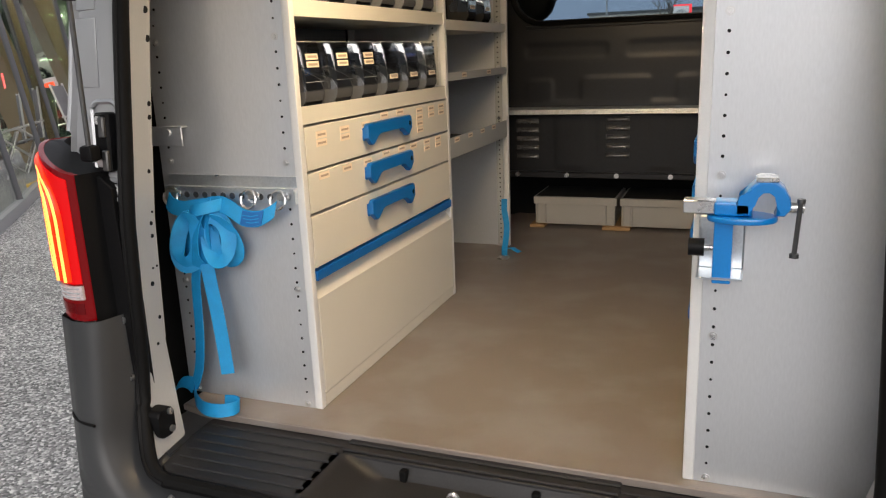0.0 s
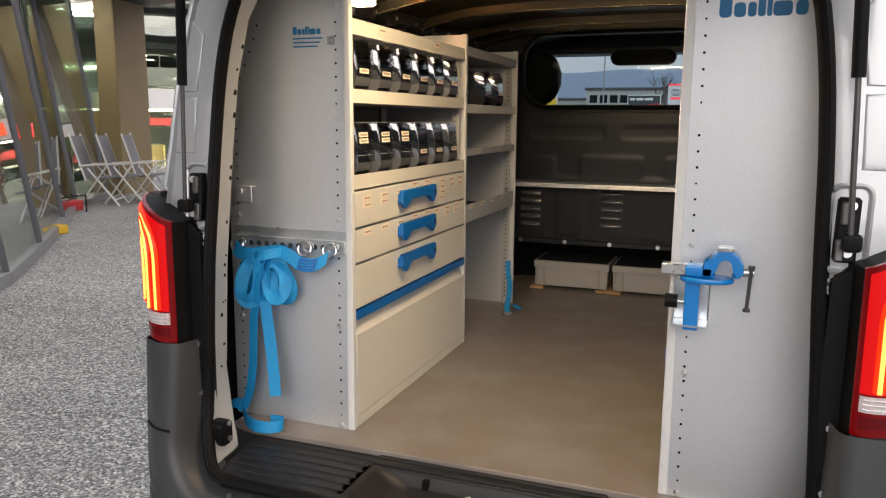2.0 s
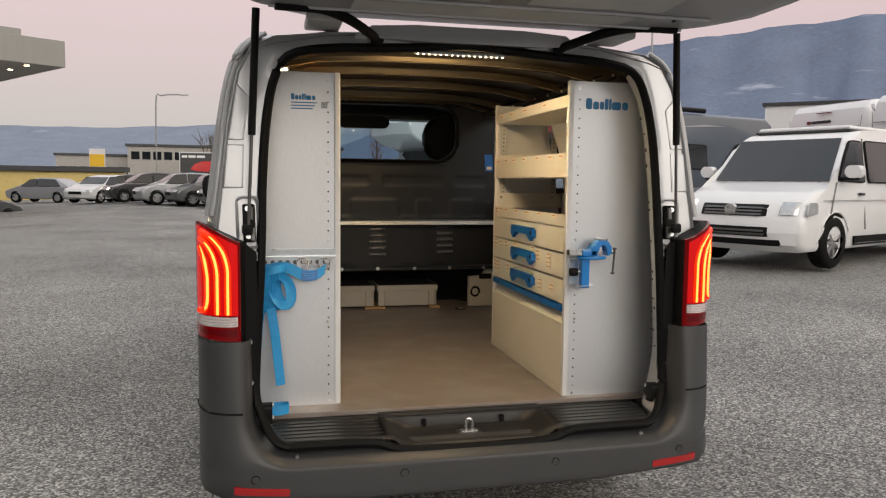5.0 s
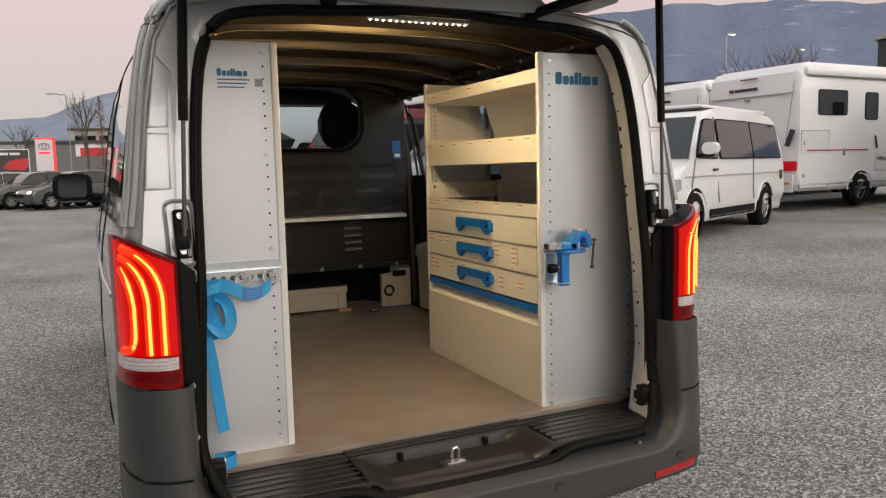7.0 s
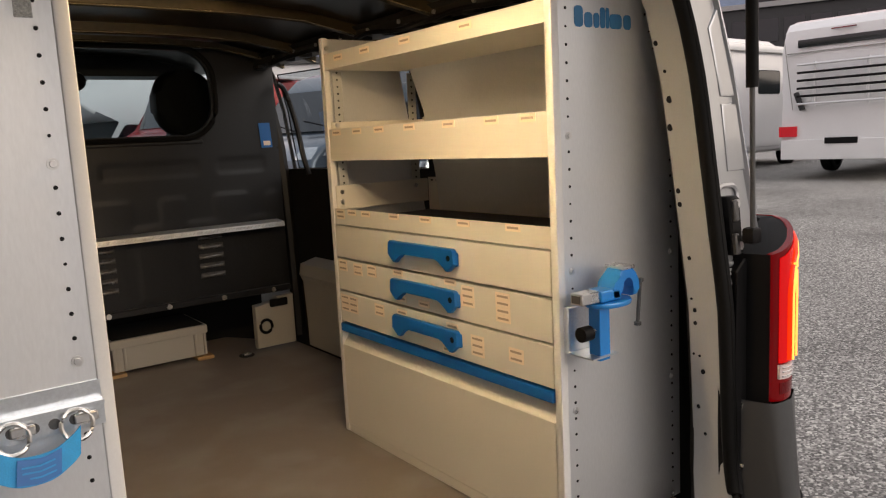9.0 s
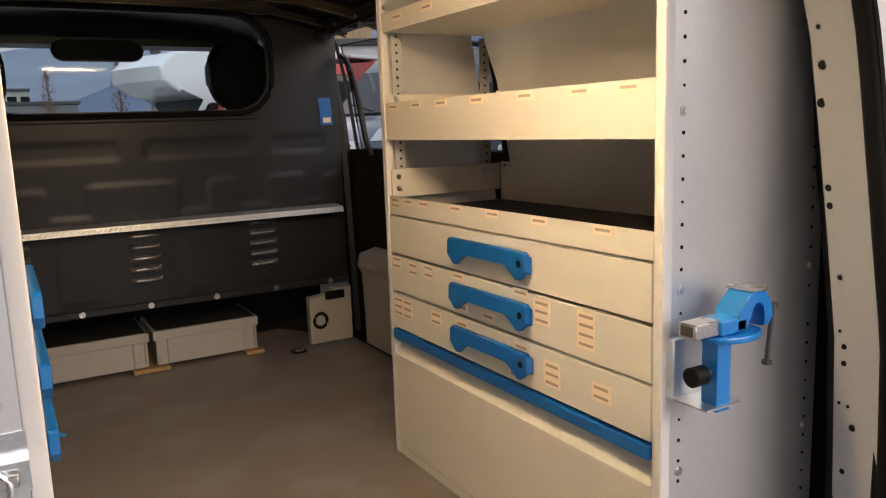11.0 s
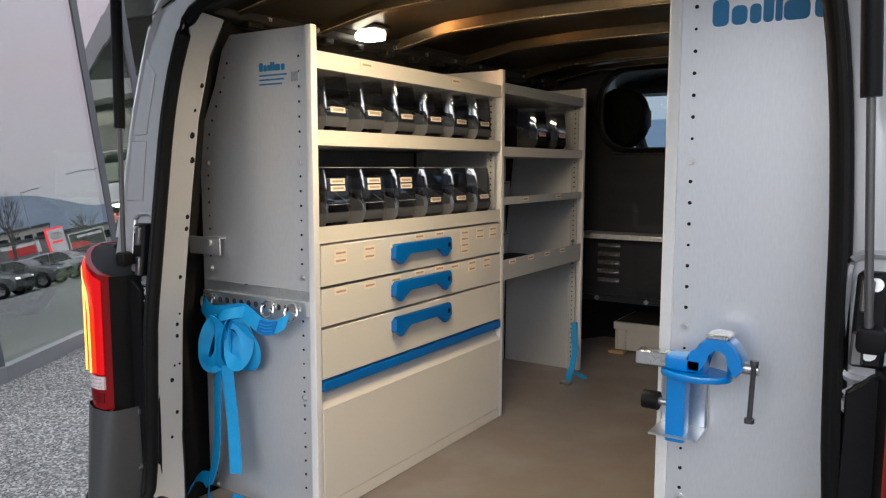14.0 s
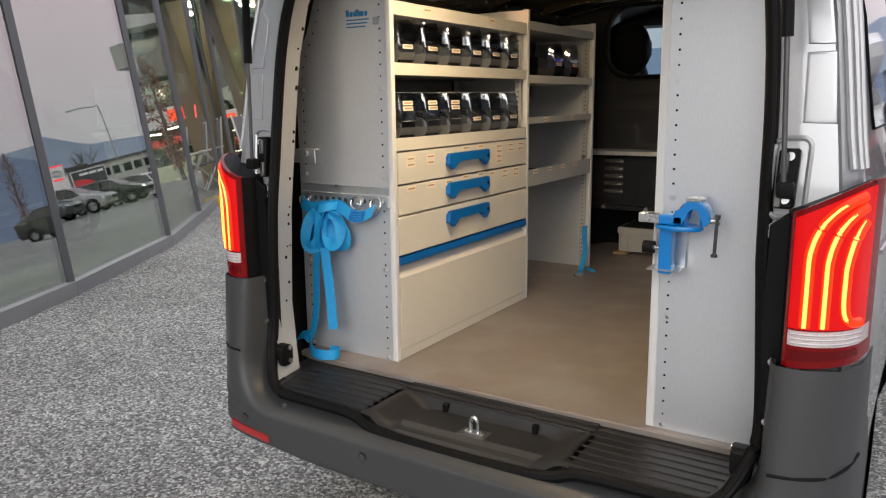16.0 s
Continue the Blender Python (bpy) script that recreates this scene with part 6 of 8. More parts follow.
LITLAMP = glow("lit_headlamp", (1.0, 0.93, 0.78), 3.0)
ALLOY = mat("alloy_rim", (0.42, 0.42, 0.43), 0.35, 0.8, 0.1, 8, 60)
GREYCLAD = mat("grey_metal_cladding", (0.30, 0.30, 0.285), 0.5, 0.25, 0.07, 2, 30, stretch=(8, 8, 0.3))
SLATECLAD = mat("slate_grey_cladding", (0.125, 0.13, 0.14), 0.5, 0.15, 0.08, 2, 30, stretch=(8, 8, 0.3))
DARKCLAD = mat("dark_cladding", (0.035, 0.037, 0.04), 0.5, 0.1, 0.12, 2, 30)
FRAMEGREY = mat("grey_aluminium_frame", (0.34, 0.345, 0.35), 0.4, 0.6, 0.07, 6, 120)
WHITEPANEL = mat("white_panel", (0.66, 0.67, 0.68), 0.5, 0, 0.04, 2, 40)
TAN = mat("tan_column_cladding", (0.26, 0.20, 0.11), 0.55, 0, 0.1, 3, 40)
CONCRETE = mat("concrete", (0.34, 0.33, 0.31), 0.8, 0, 0.12, 2, 40)
SHOWFLOOR = mat("showroom_floor", (0.50, 0.47, 0.40), 0.4, 0, 0.08, 2, 30)
SHOWWALL = mat("showroom_wall", (0.26, 0.29, 0.25), 0.7, 0, 0.06, 1, 20)
YELLOWSHELF = mat("yellow_counter", (0.60, 0.47, 0.17), 0.5, 0, 0.1, 3, 30)
REDBEAM = mat("dark_red_beam", (0.30, 0.02, 0.03), 0.5, 0, 0.08, 3, 30)
CEILLIGHT = glow("lit_ceiling_panel", (1.0, 0.92, 0.70), 48.0)
WARMDOWN = glow("lit_downlight", (1.0, 0.72, 0.42), 9.0)
SIGNGLOW = glow("lit_orange_red_sign", (1.0, 0.10, 0.03), 0.9)
PYLONRED = glow("glowing_red_sign_and_mark", (0.9, 0.03, 0.04), 0.8)
PYLONWHITE = glow("lit_white_sign", (0.62, 0.60, 0.60), 0.04)
FACADEGLASS = clear("facade_glass", (0.74, 0.86, 0.78), 0.48, 0.005, 0.92)
MULLION = mat("dark_grey_mullion", (0.13, 0.135, 0.14), 0.4, 0.4, 0.07, 6, 120)
SHOWGLASS = clear("showroom_glass", (0.9, 0.93, 0.86), 0.10, 0.01, 0.95)
BARK = mat("grey_bark", (0.10, 0.085, 0.07), 0.85, 0, 0.2, 8, 60)
COPPER = mat("dry_copper_leaf", (0.20, 0.085, 0.05), 0.7, 0, 0.35, 3, 20)
CHAIRFABRIC = mat("grey_chair_fabric", (0.20, 0.20, 0.21), 0.8, 0, 0.1, 12, 300)
CHAIRWHITE = mat("white_tube", (0.60, 0.60, 0.58), 0.4, 0.2, 0.05, 12, 80)
GRASS = mat("dull_grass", (0.07, 0.09, 0.035), 0.9, 0, 0.3, 0.4, 8)
LINE = mat("worn_yellow_line", (0.40, 0.31, 0.15), 0.8, 0, 0.3, 3, 40)
YELLOW = mat("yellow_paint", (0.72, 0.44, 0.02), 0.5, 0, 0.1, 8, 60)


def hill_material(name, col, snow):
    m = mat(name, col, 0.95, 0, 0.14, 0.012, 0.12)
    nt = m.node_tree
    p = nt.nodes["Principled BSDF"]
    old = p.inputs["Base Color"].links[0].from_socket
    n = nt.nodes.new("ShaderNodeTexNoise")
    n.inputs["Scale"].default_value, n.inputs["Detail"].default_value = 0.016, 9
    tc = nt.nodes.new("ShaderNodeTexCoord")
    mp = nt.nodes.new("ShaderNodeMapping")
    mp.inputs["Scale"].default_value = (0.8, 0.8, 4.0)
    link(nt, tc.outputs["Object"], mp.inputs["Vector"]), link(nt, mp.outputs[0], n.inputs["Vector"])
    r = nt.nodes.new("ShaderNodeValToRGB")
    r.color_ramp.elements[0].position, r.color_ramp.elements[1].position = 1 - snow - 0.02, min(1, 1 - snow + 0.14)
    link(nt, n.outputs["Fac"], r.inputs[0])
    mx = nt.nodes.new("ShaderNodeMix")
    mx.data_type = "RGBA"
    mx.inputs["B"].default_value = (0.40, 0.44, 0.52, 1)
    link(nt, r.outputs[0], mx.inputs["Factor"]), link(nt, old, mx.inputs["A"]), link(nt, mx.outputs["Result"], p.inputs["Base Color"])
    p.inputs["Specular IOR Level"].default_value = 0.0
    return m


def hills():
    """Two ranges and an unseen slope behind; the ridge heights are angles seen from the yard."""
    for name, dist, ridge, m in (
        # the blue haze sits in these hill colours, paler on the far range
        ("hill_far", 2600, [(-110, 2.0), (-60, 2.6), (-30, 3.2), (-10, 3.6), (-5, 3.95), (-2.6, 4.1), (-1.8, 4.5), (-0.2, 5.35), (2.3, 5.95), (4, 6.15), (9, 6.0), (14, 5.6), (30, 5.2), (110, 3.0)], hill_material("haze_blue_far_hill", (0.225, 0.26, 0.325), 0.31)),
        ("hill_near", 1500, [(-2, 0.2), (6, 3.0), (11, 5.2), (16, 7.3), (19, 8.6), (21.6, 9.3), (24.4, 9.2), (29.9, 10.3), (36, 10.7), (41, 11.1), (48, 10.8), (54, 10.1), (66, 9.0), (80, 7.0), (110, 4.0)], hill_material("haze_blue_wooded_hill", (0.155, 0.19, 0.265), 0.34)),
        # dark slope out of view behind the camera, added to darken reflections in glass
        ("unseen_hill_behind", 420, [(104, 2.0), (120, 5.5), (140, 6.5), (165, 7.5), (190, 7.0), (215, 7.5), (235, 6.0), (256, 2.0)], hill_material("dark_unseen_slope", (0.04, 0.045, 0.045), 0.2)),
    ):
        az = np.arange(ridge[0][0], ridge[-1][0] + 0.1, 0.75)
        el = np.interp(az, [a for a, _ in ridge], [b for _, b in ridge])
        rows = []
        for k, (s, far) in enumerate(((0.0, 0.55), (0.25, 0.68), (0.5, 0.8), (0.72, 0.9), (0.88, 0.96), (1.0, 1.0), (0.8, 1.15))):
            row = []
            for a, e in zip(az, el):
                d = dist * far
                wob = noise.fractal(Vector((a * 0.35, k * 0.7, dist * 0.01)), 1.0, 2.0, 4) * 0.10 * e * (0.25 if k == 5 else 1 if 0 < k < 5 else 0)
                row.append((d * math.sin(radians(a)), d * math.cos(radians(a)), d * math.tan(radians(max(0, e * s * (1.0 if k < 6 else 1) + wob))) - 2))
            rows.append(row)
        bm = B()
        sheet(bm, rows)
        solo(name, bm, m, "wooded hill with snow patches, blue haze in its colour" if "near" in name else "distant hills, haze or darkness put into their colour", "hill", kind="structure", sharp=180)


hills()


# ---- showroom on the driver's side: curved glass front ----
def glass_front():
    b = thing("glass_showroom", (-6.0, 4.0, 0), "curved glass showroom front with grey aluminium frames", "building", kind="structure")
    base = [(-2.2, -3.2), (-3.3, -0.85), (-4.4, 1.49), (-5.33, 3.1), (-6.33, 4.33), (-7.75, 5.95), (-9.2, 7.55), (-10.1, 9.1)]
    H, LEAN = 5.2, 0.125
    head = []
    for k in range(len(base)):
        d = Vector(base[min(k + 1, len(base) - 1)]) - Vector(base[max(k - 1, 0)])
        d.normalize()
        head.append((base[k][0] - d.y * LEAN * H, base[k][1] + d.x * LEAN * H))
    for (x0, y0), (x1, y1), (x2, y2), (x3, y3) in zip(base, base[1:], head, head[1:]):
        z0, z1 = gz(x0, y0), gz(x1, y1)
        bm = B()
        slab(bm, [(x0, y0, z0 + 0.1), (x1, y1, z1 + 0.1), (x3, y3, H), (x2, y2, H)], 0.02)
        q = part("pane", bm, FACADEGLASS, b)
        q.visible_shadow = False
        d = Vector((x1 - x0, y1 - y0, 0)).normalized()
        n = Vector((d.y, -d.x, 0))
        bm = B()
        c = [Vector((x0, y0, 0)) + n * 0.05, Vector((x1, y1, 0)) + n * 0.05, Vector((x1, y1, 0)) - n * 0.06, Vector((x0, y0, 0)) - n * 0.06]
        lo = [bm.verts.new((v.x, v.y, gz(v.x, v.y) - 0.05)) for v in c]
        hi = [bm.verts.new((v.x, v.y, gz(v.x, v.y) + 0.11)) for v in c]
        bm.faces.new(hi), bm.faces.new(lo)
        for i in range(4):
            bm.faces.new((lo[i], lo[(i + 1) % 4], hi[(i + 1) % 4], hi[i]))
        part("base_rail", bm, FRAMEGREY, b)
    for (x, y), (hx, hy) in zip(base[1:], head[1:]):
        bm = B()
        lo, hi = [[bm.verts.new((px + a, py + c, pz)) for a, c in ((-0.045, -0.03), (0.035, -0.03), (0.035, 0.03), (-0.045, 0.03))] for px, py, pz in ((x, y, gz(x, y) - 0.02), (hx, hy, H))]
        bm.faces.new(hi), bm.faces.new(lo)
        for k in range(4):
            bm.faces.new((lo[k], lo[(k + 1) % 4], hi[(k + 1) % 4], hi[k]))
        part("mullion", bm, MULLION, b, "grey aluminium mullion")
    bm = B()
    tube(bm, [(x, y, H + 0.15) for x, y in head], 0.22, 4)
    part("head_beam", bm, DARKCLAD, b)
    inner = [(-9.5, -6.0), (-11.5, -1.0), (-13.5, 4.0), (-14.5, 9.5)]
    bm = B()
    prism(bm, [(x - 0.1, y) for x, y in base] + inner[::-1], "z", -0.05, 0.14)
    part("showroom_floor", bm, SHOWFLOOR, b)
    bm = B()
    prism(bm, [(x - 0.05, y) for x, y in head] + inner[::-1], "z", H, H + 0.3)
    part("showroom_ceiling", bm, SHOWWALL, b)
    bm = B()
    for (x0, y0), (x1, y1) in zip(inner, inner[1:]):
        slab(bm, [(x0, y0, 0), (x1, y1, 0), (x1, y1, H), (x0, y0, H)], 0.1)
    slab(bm, [(-2.2, -3.2, 0), (-9.5, -6.0, 0), (-9.5, -6.0, H), (-2.2, -3.2, H)], 0.1)
    part("back_wall", bm, SHOWWALL, b)
    for x, y in ((-5.2, 0.2), (-6.6, 2.4), (-8.0, 4.6), (-9.6, 6.6), (-8.5, 1.5), (-10.3, 4.0)):
        bm = B()
        rod(bm, (x, y, H - 0.03), (x, y, H - 0.001), 0.22, 16)
        part("downlight", bm, CEILLIGHT, b, "lit ceiling downlight")
    for x, y, z0, z1, w in ((-8.2, 3.0, 0.15, 1.1, 0.5), (-9.8, 5.5, 0.15, 1.0, 0.6), (-7.2, 1.2, 0.15, 0.9, 0.4), (-10.5, 3.0, 0.15, 2.2, 0.4)):
        bm = B()
        box(bm, (x - w, x + w), (y - w * 0.6, y + w * 0.6), (z0, z1), 0.03)
        part("counter", bm, random.choice((SHOWWALL, YELLOWSHELF, WHITEPANEL)), b)
    # white banner panels and red marks on the glass
    for x, y, w, z0, z1 in ((-6.2, 3.3, 0.75, 1.22, 1.62), (-8.4, 5.6, 0.9, 1.1, 2.6), (-7.6, 2.6, 0.5, 2.3, 2.4)):
        bm = B()
        slab(bm, [(x + w * 0.65, y - w * 0.75, z0), (x - w * 0.65, y + w * 0.75, z0), (x - w * 0.65, y + w * 0.75, z1), (x + w * 0.65, y - w * 0.75, z1)], 0.03)
        part("banner_panel", bm, WHITEPANEL, b, "white hanging panel behind the glass")
    # this mark is no lamp; its glow comes with the sign's red
    for x, y, z in ((-6.84, 4.79, 1.36),):
        bm = B()
        slab(bm, [(x + 0.01, y, z - 0.09), (x - 0.06, y + 0.08, z - 0.09), (x - 0.07, y + 0.08, z + 0.07), (x, y, z + 0.07)], 0.002)
        part("door_mark", bm, PYLONRED, b, "red and white door mark, glow put into its colour")
    # tan column and entrance canopy
    bm = B()
    box(bm, (-10.75, -10.25), (9.7, 10.5), (gz(-10.5, 10) - 0.05, 4.2), 0.02)
    part("column", bm, TAN, b, "tan clad column")
    bm = B()
    rod(bm, (-11.6, 11.6, -0.1), (-11.6, 11.6, 4.2), 0.14, 16)
    part("round_column", bm, WHITEPANEL, b)
    bm = B()
    prism(bm, [(-8.6, 10.2), (-13.0, 11.5), (-13.6, 8.2), (-9.6, 5.6), (-7.7, 6.4)], "z", 3.64, 3.95, 0.02)
    part("canopy", bm, DARKCLAD, b, "dark flat entrance canopy")
    for p, q in (((-8.58, 10.23), (-13.0, 11.54)), ((-7.66, 6.4), (-8.57, 10.2))):
        bm = B()
        slab(bm, [(*p, 3.66), (*q, 3.66), (*q, 3.97), (*p, 3.97)], 0.04)
        part("canopy_edge", bm, FRAMEGREY, b, "grey canopy edge")
    for x, y in ((-10.9, 8.6), (-11.6, 10.2)):
        bm = B()
        box(bm, (x - 0.5, x + 0.5), (y - 0.09, y + 0.09), (3.585, 3.615), 0.01)
        part("canopy_light", bm, CEILLIGHT, b, "lit canopy light")
    bm = B()
    slab(bm, [(-12.6, 9.4, 0), (-10.8, 10.2, 0), (-10.8, 10.2, 3.6), (-12.6, 9.4, 3.6)], 0.05)
    part("side_pane", bm, FACADEGLASS, b)


glass_front()


# ---- far showroom with mezzanine ----
def far_showroom():
    b = thing("car_showroom", (-15, 25, -0.2), "two-storey car showroom with lit glass front and wide flat roof", "building", kind="structure")
    P, D = Vector((-11.0, 27.4, 0)), Vector((-0.814, -0.581, 0))
    N = Vector((0.581, -0.814, 0))
    g = -0.55

    def at(s, z, out=0.0):
        v = P + D * s + N * out
        return (v.x, v.y, z)

    LEN = 17.0
    # glass, two storeys, with mullions
    step = 1.9
    k = 0
    while k * step < LEN:
        a, c = k * step, min(LEN, (k + 1) * step)
        for z0, z1 in ((g + 0.05, 1.86), (2.56, 5.2)):
            bm = B()
            slab(bm, [at(a, z0), at(a, z1), at(c, z1), at(c, z0)], 0.02)
            q = part("pane", bm, SHOWGLASS, b)
            q.visible_shadow = False
        bm = B()
        prism(bm, [at(a - 0.03, 0, 0.04)[:2], at(a + 0.03, 0, 0.04)[:2], at(a + 0.03, 0, -0.05)[:2], at(a - 0.03, 0, -0.05)[:2]], "z", g, 5.2)
        part("mullion", bm, FRAMEGREY, b)
        k += 1
    def bar(name, s0, s1, z0, z1, o0, o1, m, label=""):
        bm = B()
        prism(bm, [at(s0, 0, o0)[:2], at(s1, 0, o0)[:2], at(s1, 0, o1)[:2], at(s0, 0, o1)[:2]], "z", z0, z1, 0.01)
        return part(name, bm, m, b, label)

    bar("floor_band", -0.6, LEN, 1.86, 2.56, 0.25, -0.1, WHITEPANEL, "white storey band")
    bar("mezzanine", 0, LEN, 2.3, 2.5, -0.1, -6, SHOWFLOOR)
    bar("ground_floor", 0, LEN, g - 0.1, g + 0.04, -0.02, -14, SHOWFLOOR)
    bar("black_head", -0.3, LEN, 5.2, 5.42, 0.3, -0.1, DARKCLAD)
    bar("fascia", -2.7, LEN + 1, 5.42, 6.35, 1.6, -14, GREYCLAD, "grey ribbed metal fascia")
    bar("roof_edge", -1.6, LEN + 1, 6.35, 6.75, 0.6, -13, GREYCLAD)
    bar("corner_pier", -0.15, 0.75, g, 5.2, 0.05, -0.6, DARKCLAD)
    bar("side_wall", -0.1, 0.1, g, 5.2, -0.6, -14, DARKCLAD)
    bar("back_wall", 0, LEN, g, 5.3, -13.8, -14, SHOWWALL)
    # dark wall added to imitate the dark reflection in the upper panes
    bar("dark_reflection_wall", 0, LEN, 3.95, 5.3, -4.6, -4.8, DARKCLAD)
    bar("white_back_wall", 1.2, LEN, 2.5, 3.95, -4.6, -4.8, WHITEPANEL)
    bar("red_beam", 1.0, LEN, 1.2, 1.5, -2.5, -2.8, REDBEAM, "dark red beam")
    for s in (2, 5.5, 9, 12.5):
        bar("ceiling_light", s, s + 2.2, 1.80, 1.84, -1.4, -1.7, CEILLIGHT, "lit ceiling panel")
        bar("wall_light", s + 0.6, s + 1.2, 3.5, 3.6, -4.5, -4.58, CEILLIGHT, "lit wall light")
        bar("wall_light", s + 1.5, s + 2.1, 3.5, 3.6, -4.5, -4.58, CEILLIGHT, "lit wall light")
        bar("ceiling_light", s + 1, s + 2.6, 1.80, 1.84, -5.0, -5.4, CEILLIGHT, "lit ceiling panel")
    for s, o, h, m in ((1.6, -1.2, 0.75, YELLOWSHELF), (3.1, -1.6, 1.3, YELLOWSHELF), (4.6, -1.2, 0.7, WHITEPANEL), (6.2, -2.2, 0.9, YELLOWSHELF), (10.5, -1.5, 1.0, YELLOWSHELF), (13.5, -1.8, 1.2, YELLOWSHELF)):
        bar("desk", s, s + 0.9, g + 0.04, g + h, o, o - 0.7, m, "yellow showroom desk")
    for k in range(5):
        bm = B()
        v = P + D * -1.6 + N * (1.0 - 1.6 * k)
        rod(bm, (v.x, v.y, 5.40), (v.x, v.y, 5.419), 0.09, 12)
        part("downlight", bm, WARMDOWN, b, "lit soffit downlight")
    # brand sign as plain glowing blocks, and red edge
    for k in range(6):
        s = 0.35 + 0.52 * k
        bm = B()
        prism(bm, [at(s, 0, 0.34)[:2], at(s + 0.44, 0, 0.34)[:2], at(s + 0.44, 0, 0.26)[:2], at(s, 0, 0.26)[:2]], "z", 2.06, 2.40, 0.01)
        part("sign_block", bm, SIGNGLOW, b, "glowing orange-red sign block")
    bar("sign_emblem", 6.1, 6.75, 2.02, 2.44, 0.34, 0.26, SIGNGLOW, "glowing orange-red sign block")
    bar("red_return", -0.62, -0.5, 1.45, 3.0, 0.1, -0.4, REFLECTRED)


far_showroom()

# ---- vehicles ----
def half_width(z, W, belt, taper):
    return W - max(0.0, z - belt) * taper - (0.03 if z < 0.5 else 0.0)


def vehicle(name, place, rz, label, category, L, W, outline, belt, taper, paint, wheels, side_wins, screen, extras=(), rim=ALLOY, group="parked vehicles", nose=0.2, edge=0.07):
    """Body drawn across its width from a side outline, front to +y; with panes, lamps, wheels and mirrors as parts."""
    x, y = place
    v = thing(name, (x, y, gz(x, y)), label, category, group, rz=rz, local=True)
    w = lambda z: half_width(z, W, belt, taper)
    bm = B()
    front = max(a for a, z in outline)
    back = min(a for a, z in outline)

    def bow(a, f):
        """How far the nose and tail fall back towards the sides."""
        t = max(0.0, min(1.0, (a - front + 1.6) / 1.6))
        u = max(0.0, min(1.0, (back + 0.5 - a) / 0.5))
        return nose * abs(f) ** 2.6 * t - 0.06 * abs(f) ** 3 * u

    def face_y(z):
        best = -9
        for (a0, c0), (a1, c1) in zip(outline, outline[1:]):
            if min(c0, c1) - 1e-6 <= z <= max(c0, c1) + 1e-6 and abs(c1 - c0) > 1e-6:
                best = max(best, a0 + (a1 - a0) * (z - c0) / (c1 - c0))
        return best

    cols = (-1, -0.86, -0.6, -0.3, 0, 0.3, 0.6, 0.86, 1)
    g = [[bm.verts.new((f * W, a - bow(a, f), z)) for a, z in outline] for f in cols]
    n = len(outline)
    caps = [bm.faces.new(g[0]), bm.faces.new(g[-1][::-1])]
    for p, q in zip(g, g[1:]):
        for i in range(n):
            j = (i + 1) % n
            bm.faces.new((p[i], q[i], q[j], p[j]))
    bmesh.ops.bevel(bm, geom=list({e for f in caps for e in f.edges}), offset=edge, segments=4, affect="EDGES", profile=0.5)
    high = max(z for _, z in outline)
    for z in (0.5, belt - 0.03, belt + 0.03, belt + 0.3 * (high - belt), belt + 0.7 * (high - belt)):
        bmesh.ops.bisect_plane(bm, geom=bm.verts[:] + bm.edges[:] + bm.faces[:], plane_co=(0, 0, z), plane_no=(0, 0, 1))
    for q in bm.verts:
        q.co.x *= w(q.co.z) / W
    part("body", bm, paint, v, sharp=30)

    def rounded(pts, r=0.05, k=3):
        out = []
        for i, p in enumerate(pts):
            p, a, c = Vector((*p, 0)), Vector((*pts[i - 1], 0)), Vector((*pts[(i + 1) % len(pts)], 0))
            a, c = p + (a - p).normalized() * min(r, (a - p).length * 0.45), p + (c - p).normalized() * min(r, (c - p).length * 0.45)
            for j in range(k + 1):
                t = j / k
                q = a * (1 - t) ** 2 + p * 2 * t * (1 - t) + c * t * t
                out.append((q.x, q.y))
        return out

    def on_side(pts, s, m, nm, lab="", out=0.012, parent=None):
        bm = B()
        c = [(s * (w(z) + out), a, z) for a, z in pts]
        slab(bm, c if s > 0 else c[::-1], 0.02)
        return part(nm, bm, m, parent or v, lab)

    for s in (-1, 1):
        for pts in side_wins:
            cx, cz = sum(p[0] for p in pts) / len(pts), sum(p[1] for p in pts) / len(pts)
            rim_pts = [(p[0] + math.copysign(0.022, p[0] - cx), p[1] + math.copysign(0.018, p[1] - cz)) for p in pts]
            seal = on_side(rounded(rim_pts, 0.07), s, RUBBER, "window_seal", out=0.009)
            on_side(rounded(pts), s, CARGLASS, "side_window", parent=seal)
        for a, r in wheels:
            arch = [(a + 1.17 * r * math.cos(t), max(0.27, r + 1.17 * r * math.sin(t))) for t in [math.pi * k / 16 for k in range(17)]]
            on_side(arch, s, RUBBER, "wheel_arch", out=0.004)
            bm = B()
            tube(bm, [(s * (w(z) + 0.004), q, z) for q, z in arch], 0.018, 6)
            part("arch_lip", bm, paint, v)
            wheel(v, (s * (W - 0.10), a, r), r, 0.235, s, rim)
    if screen:
        (a0, z0), (a1, z1) = screen
        bm = B()
        rows = []
        for k in range(7):
            q = k / 6
            aa, zz = a0 + (a1 - a0) * q, z0 + (z1 - z0) * q
            rows.append([(f * (w(zz) - 0.07), aa + 0.022 - bow(aa, f * 0.93), zz + 0.014) for f in (-1, -0.86, -0.6, -0.3, 0, 0.3, 0.6, 0.86, 1)])
        sheet(bm, rows)
        part("windscreen", bm, CARGLASS, v)
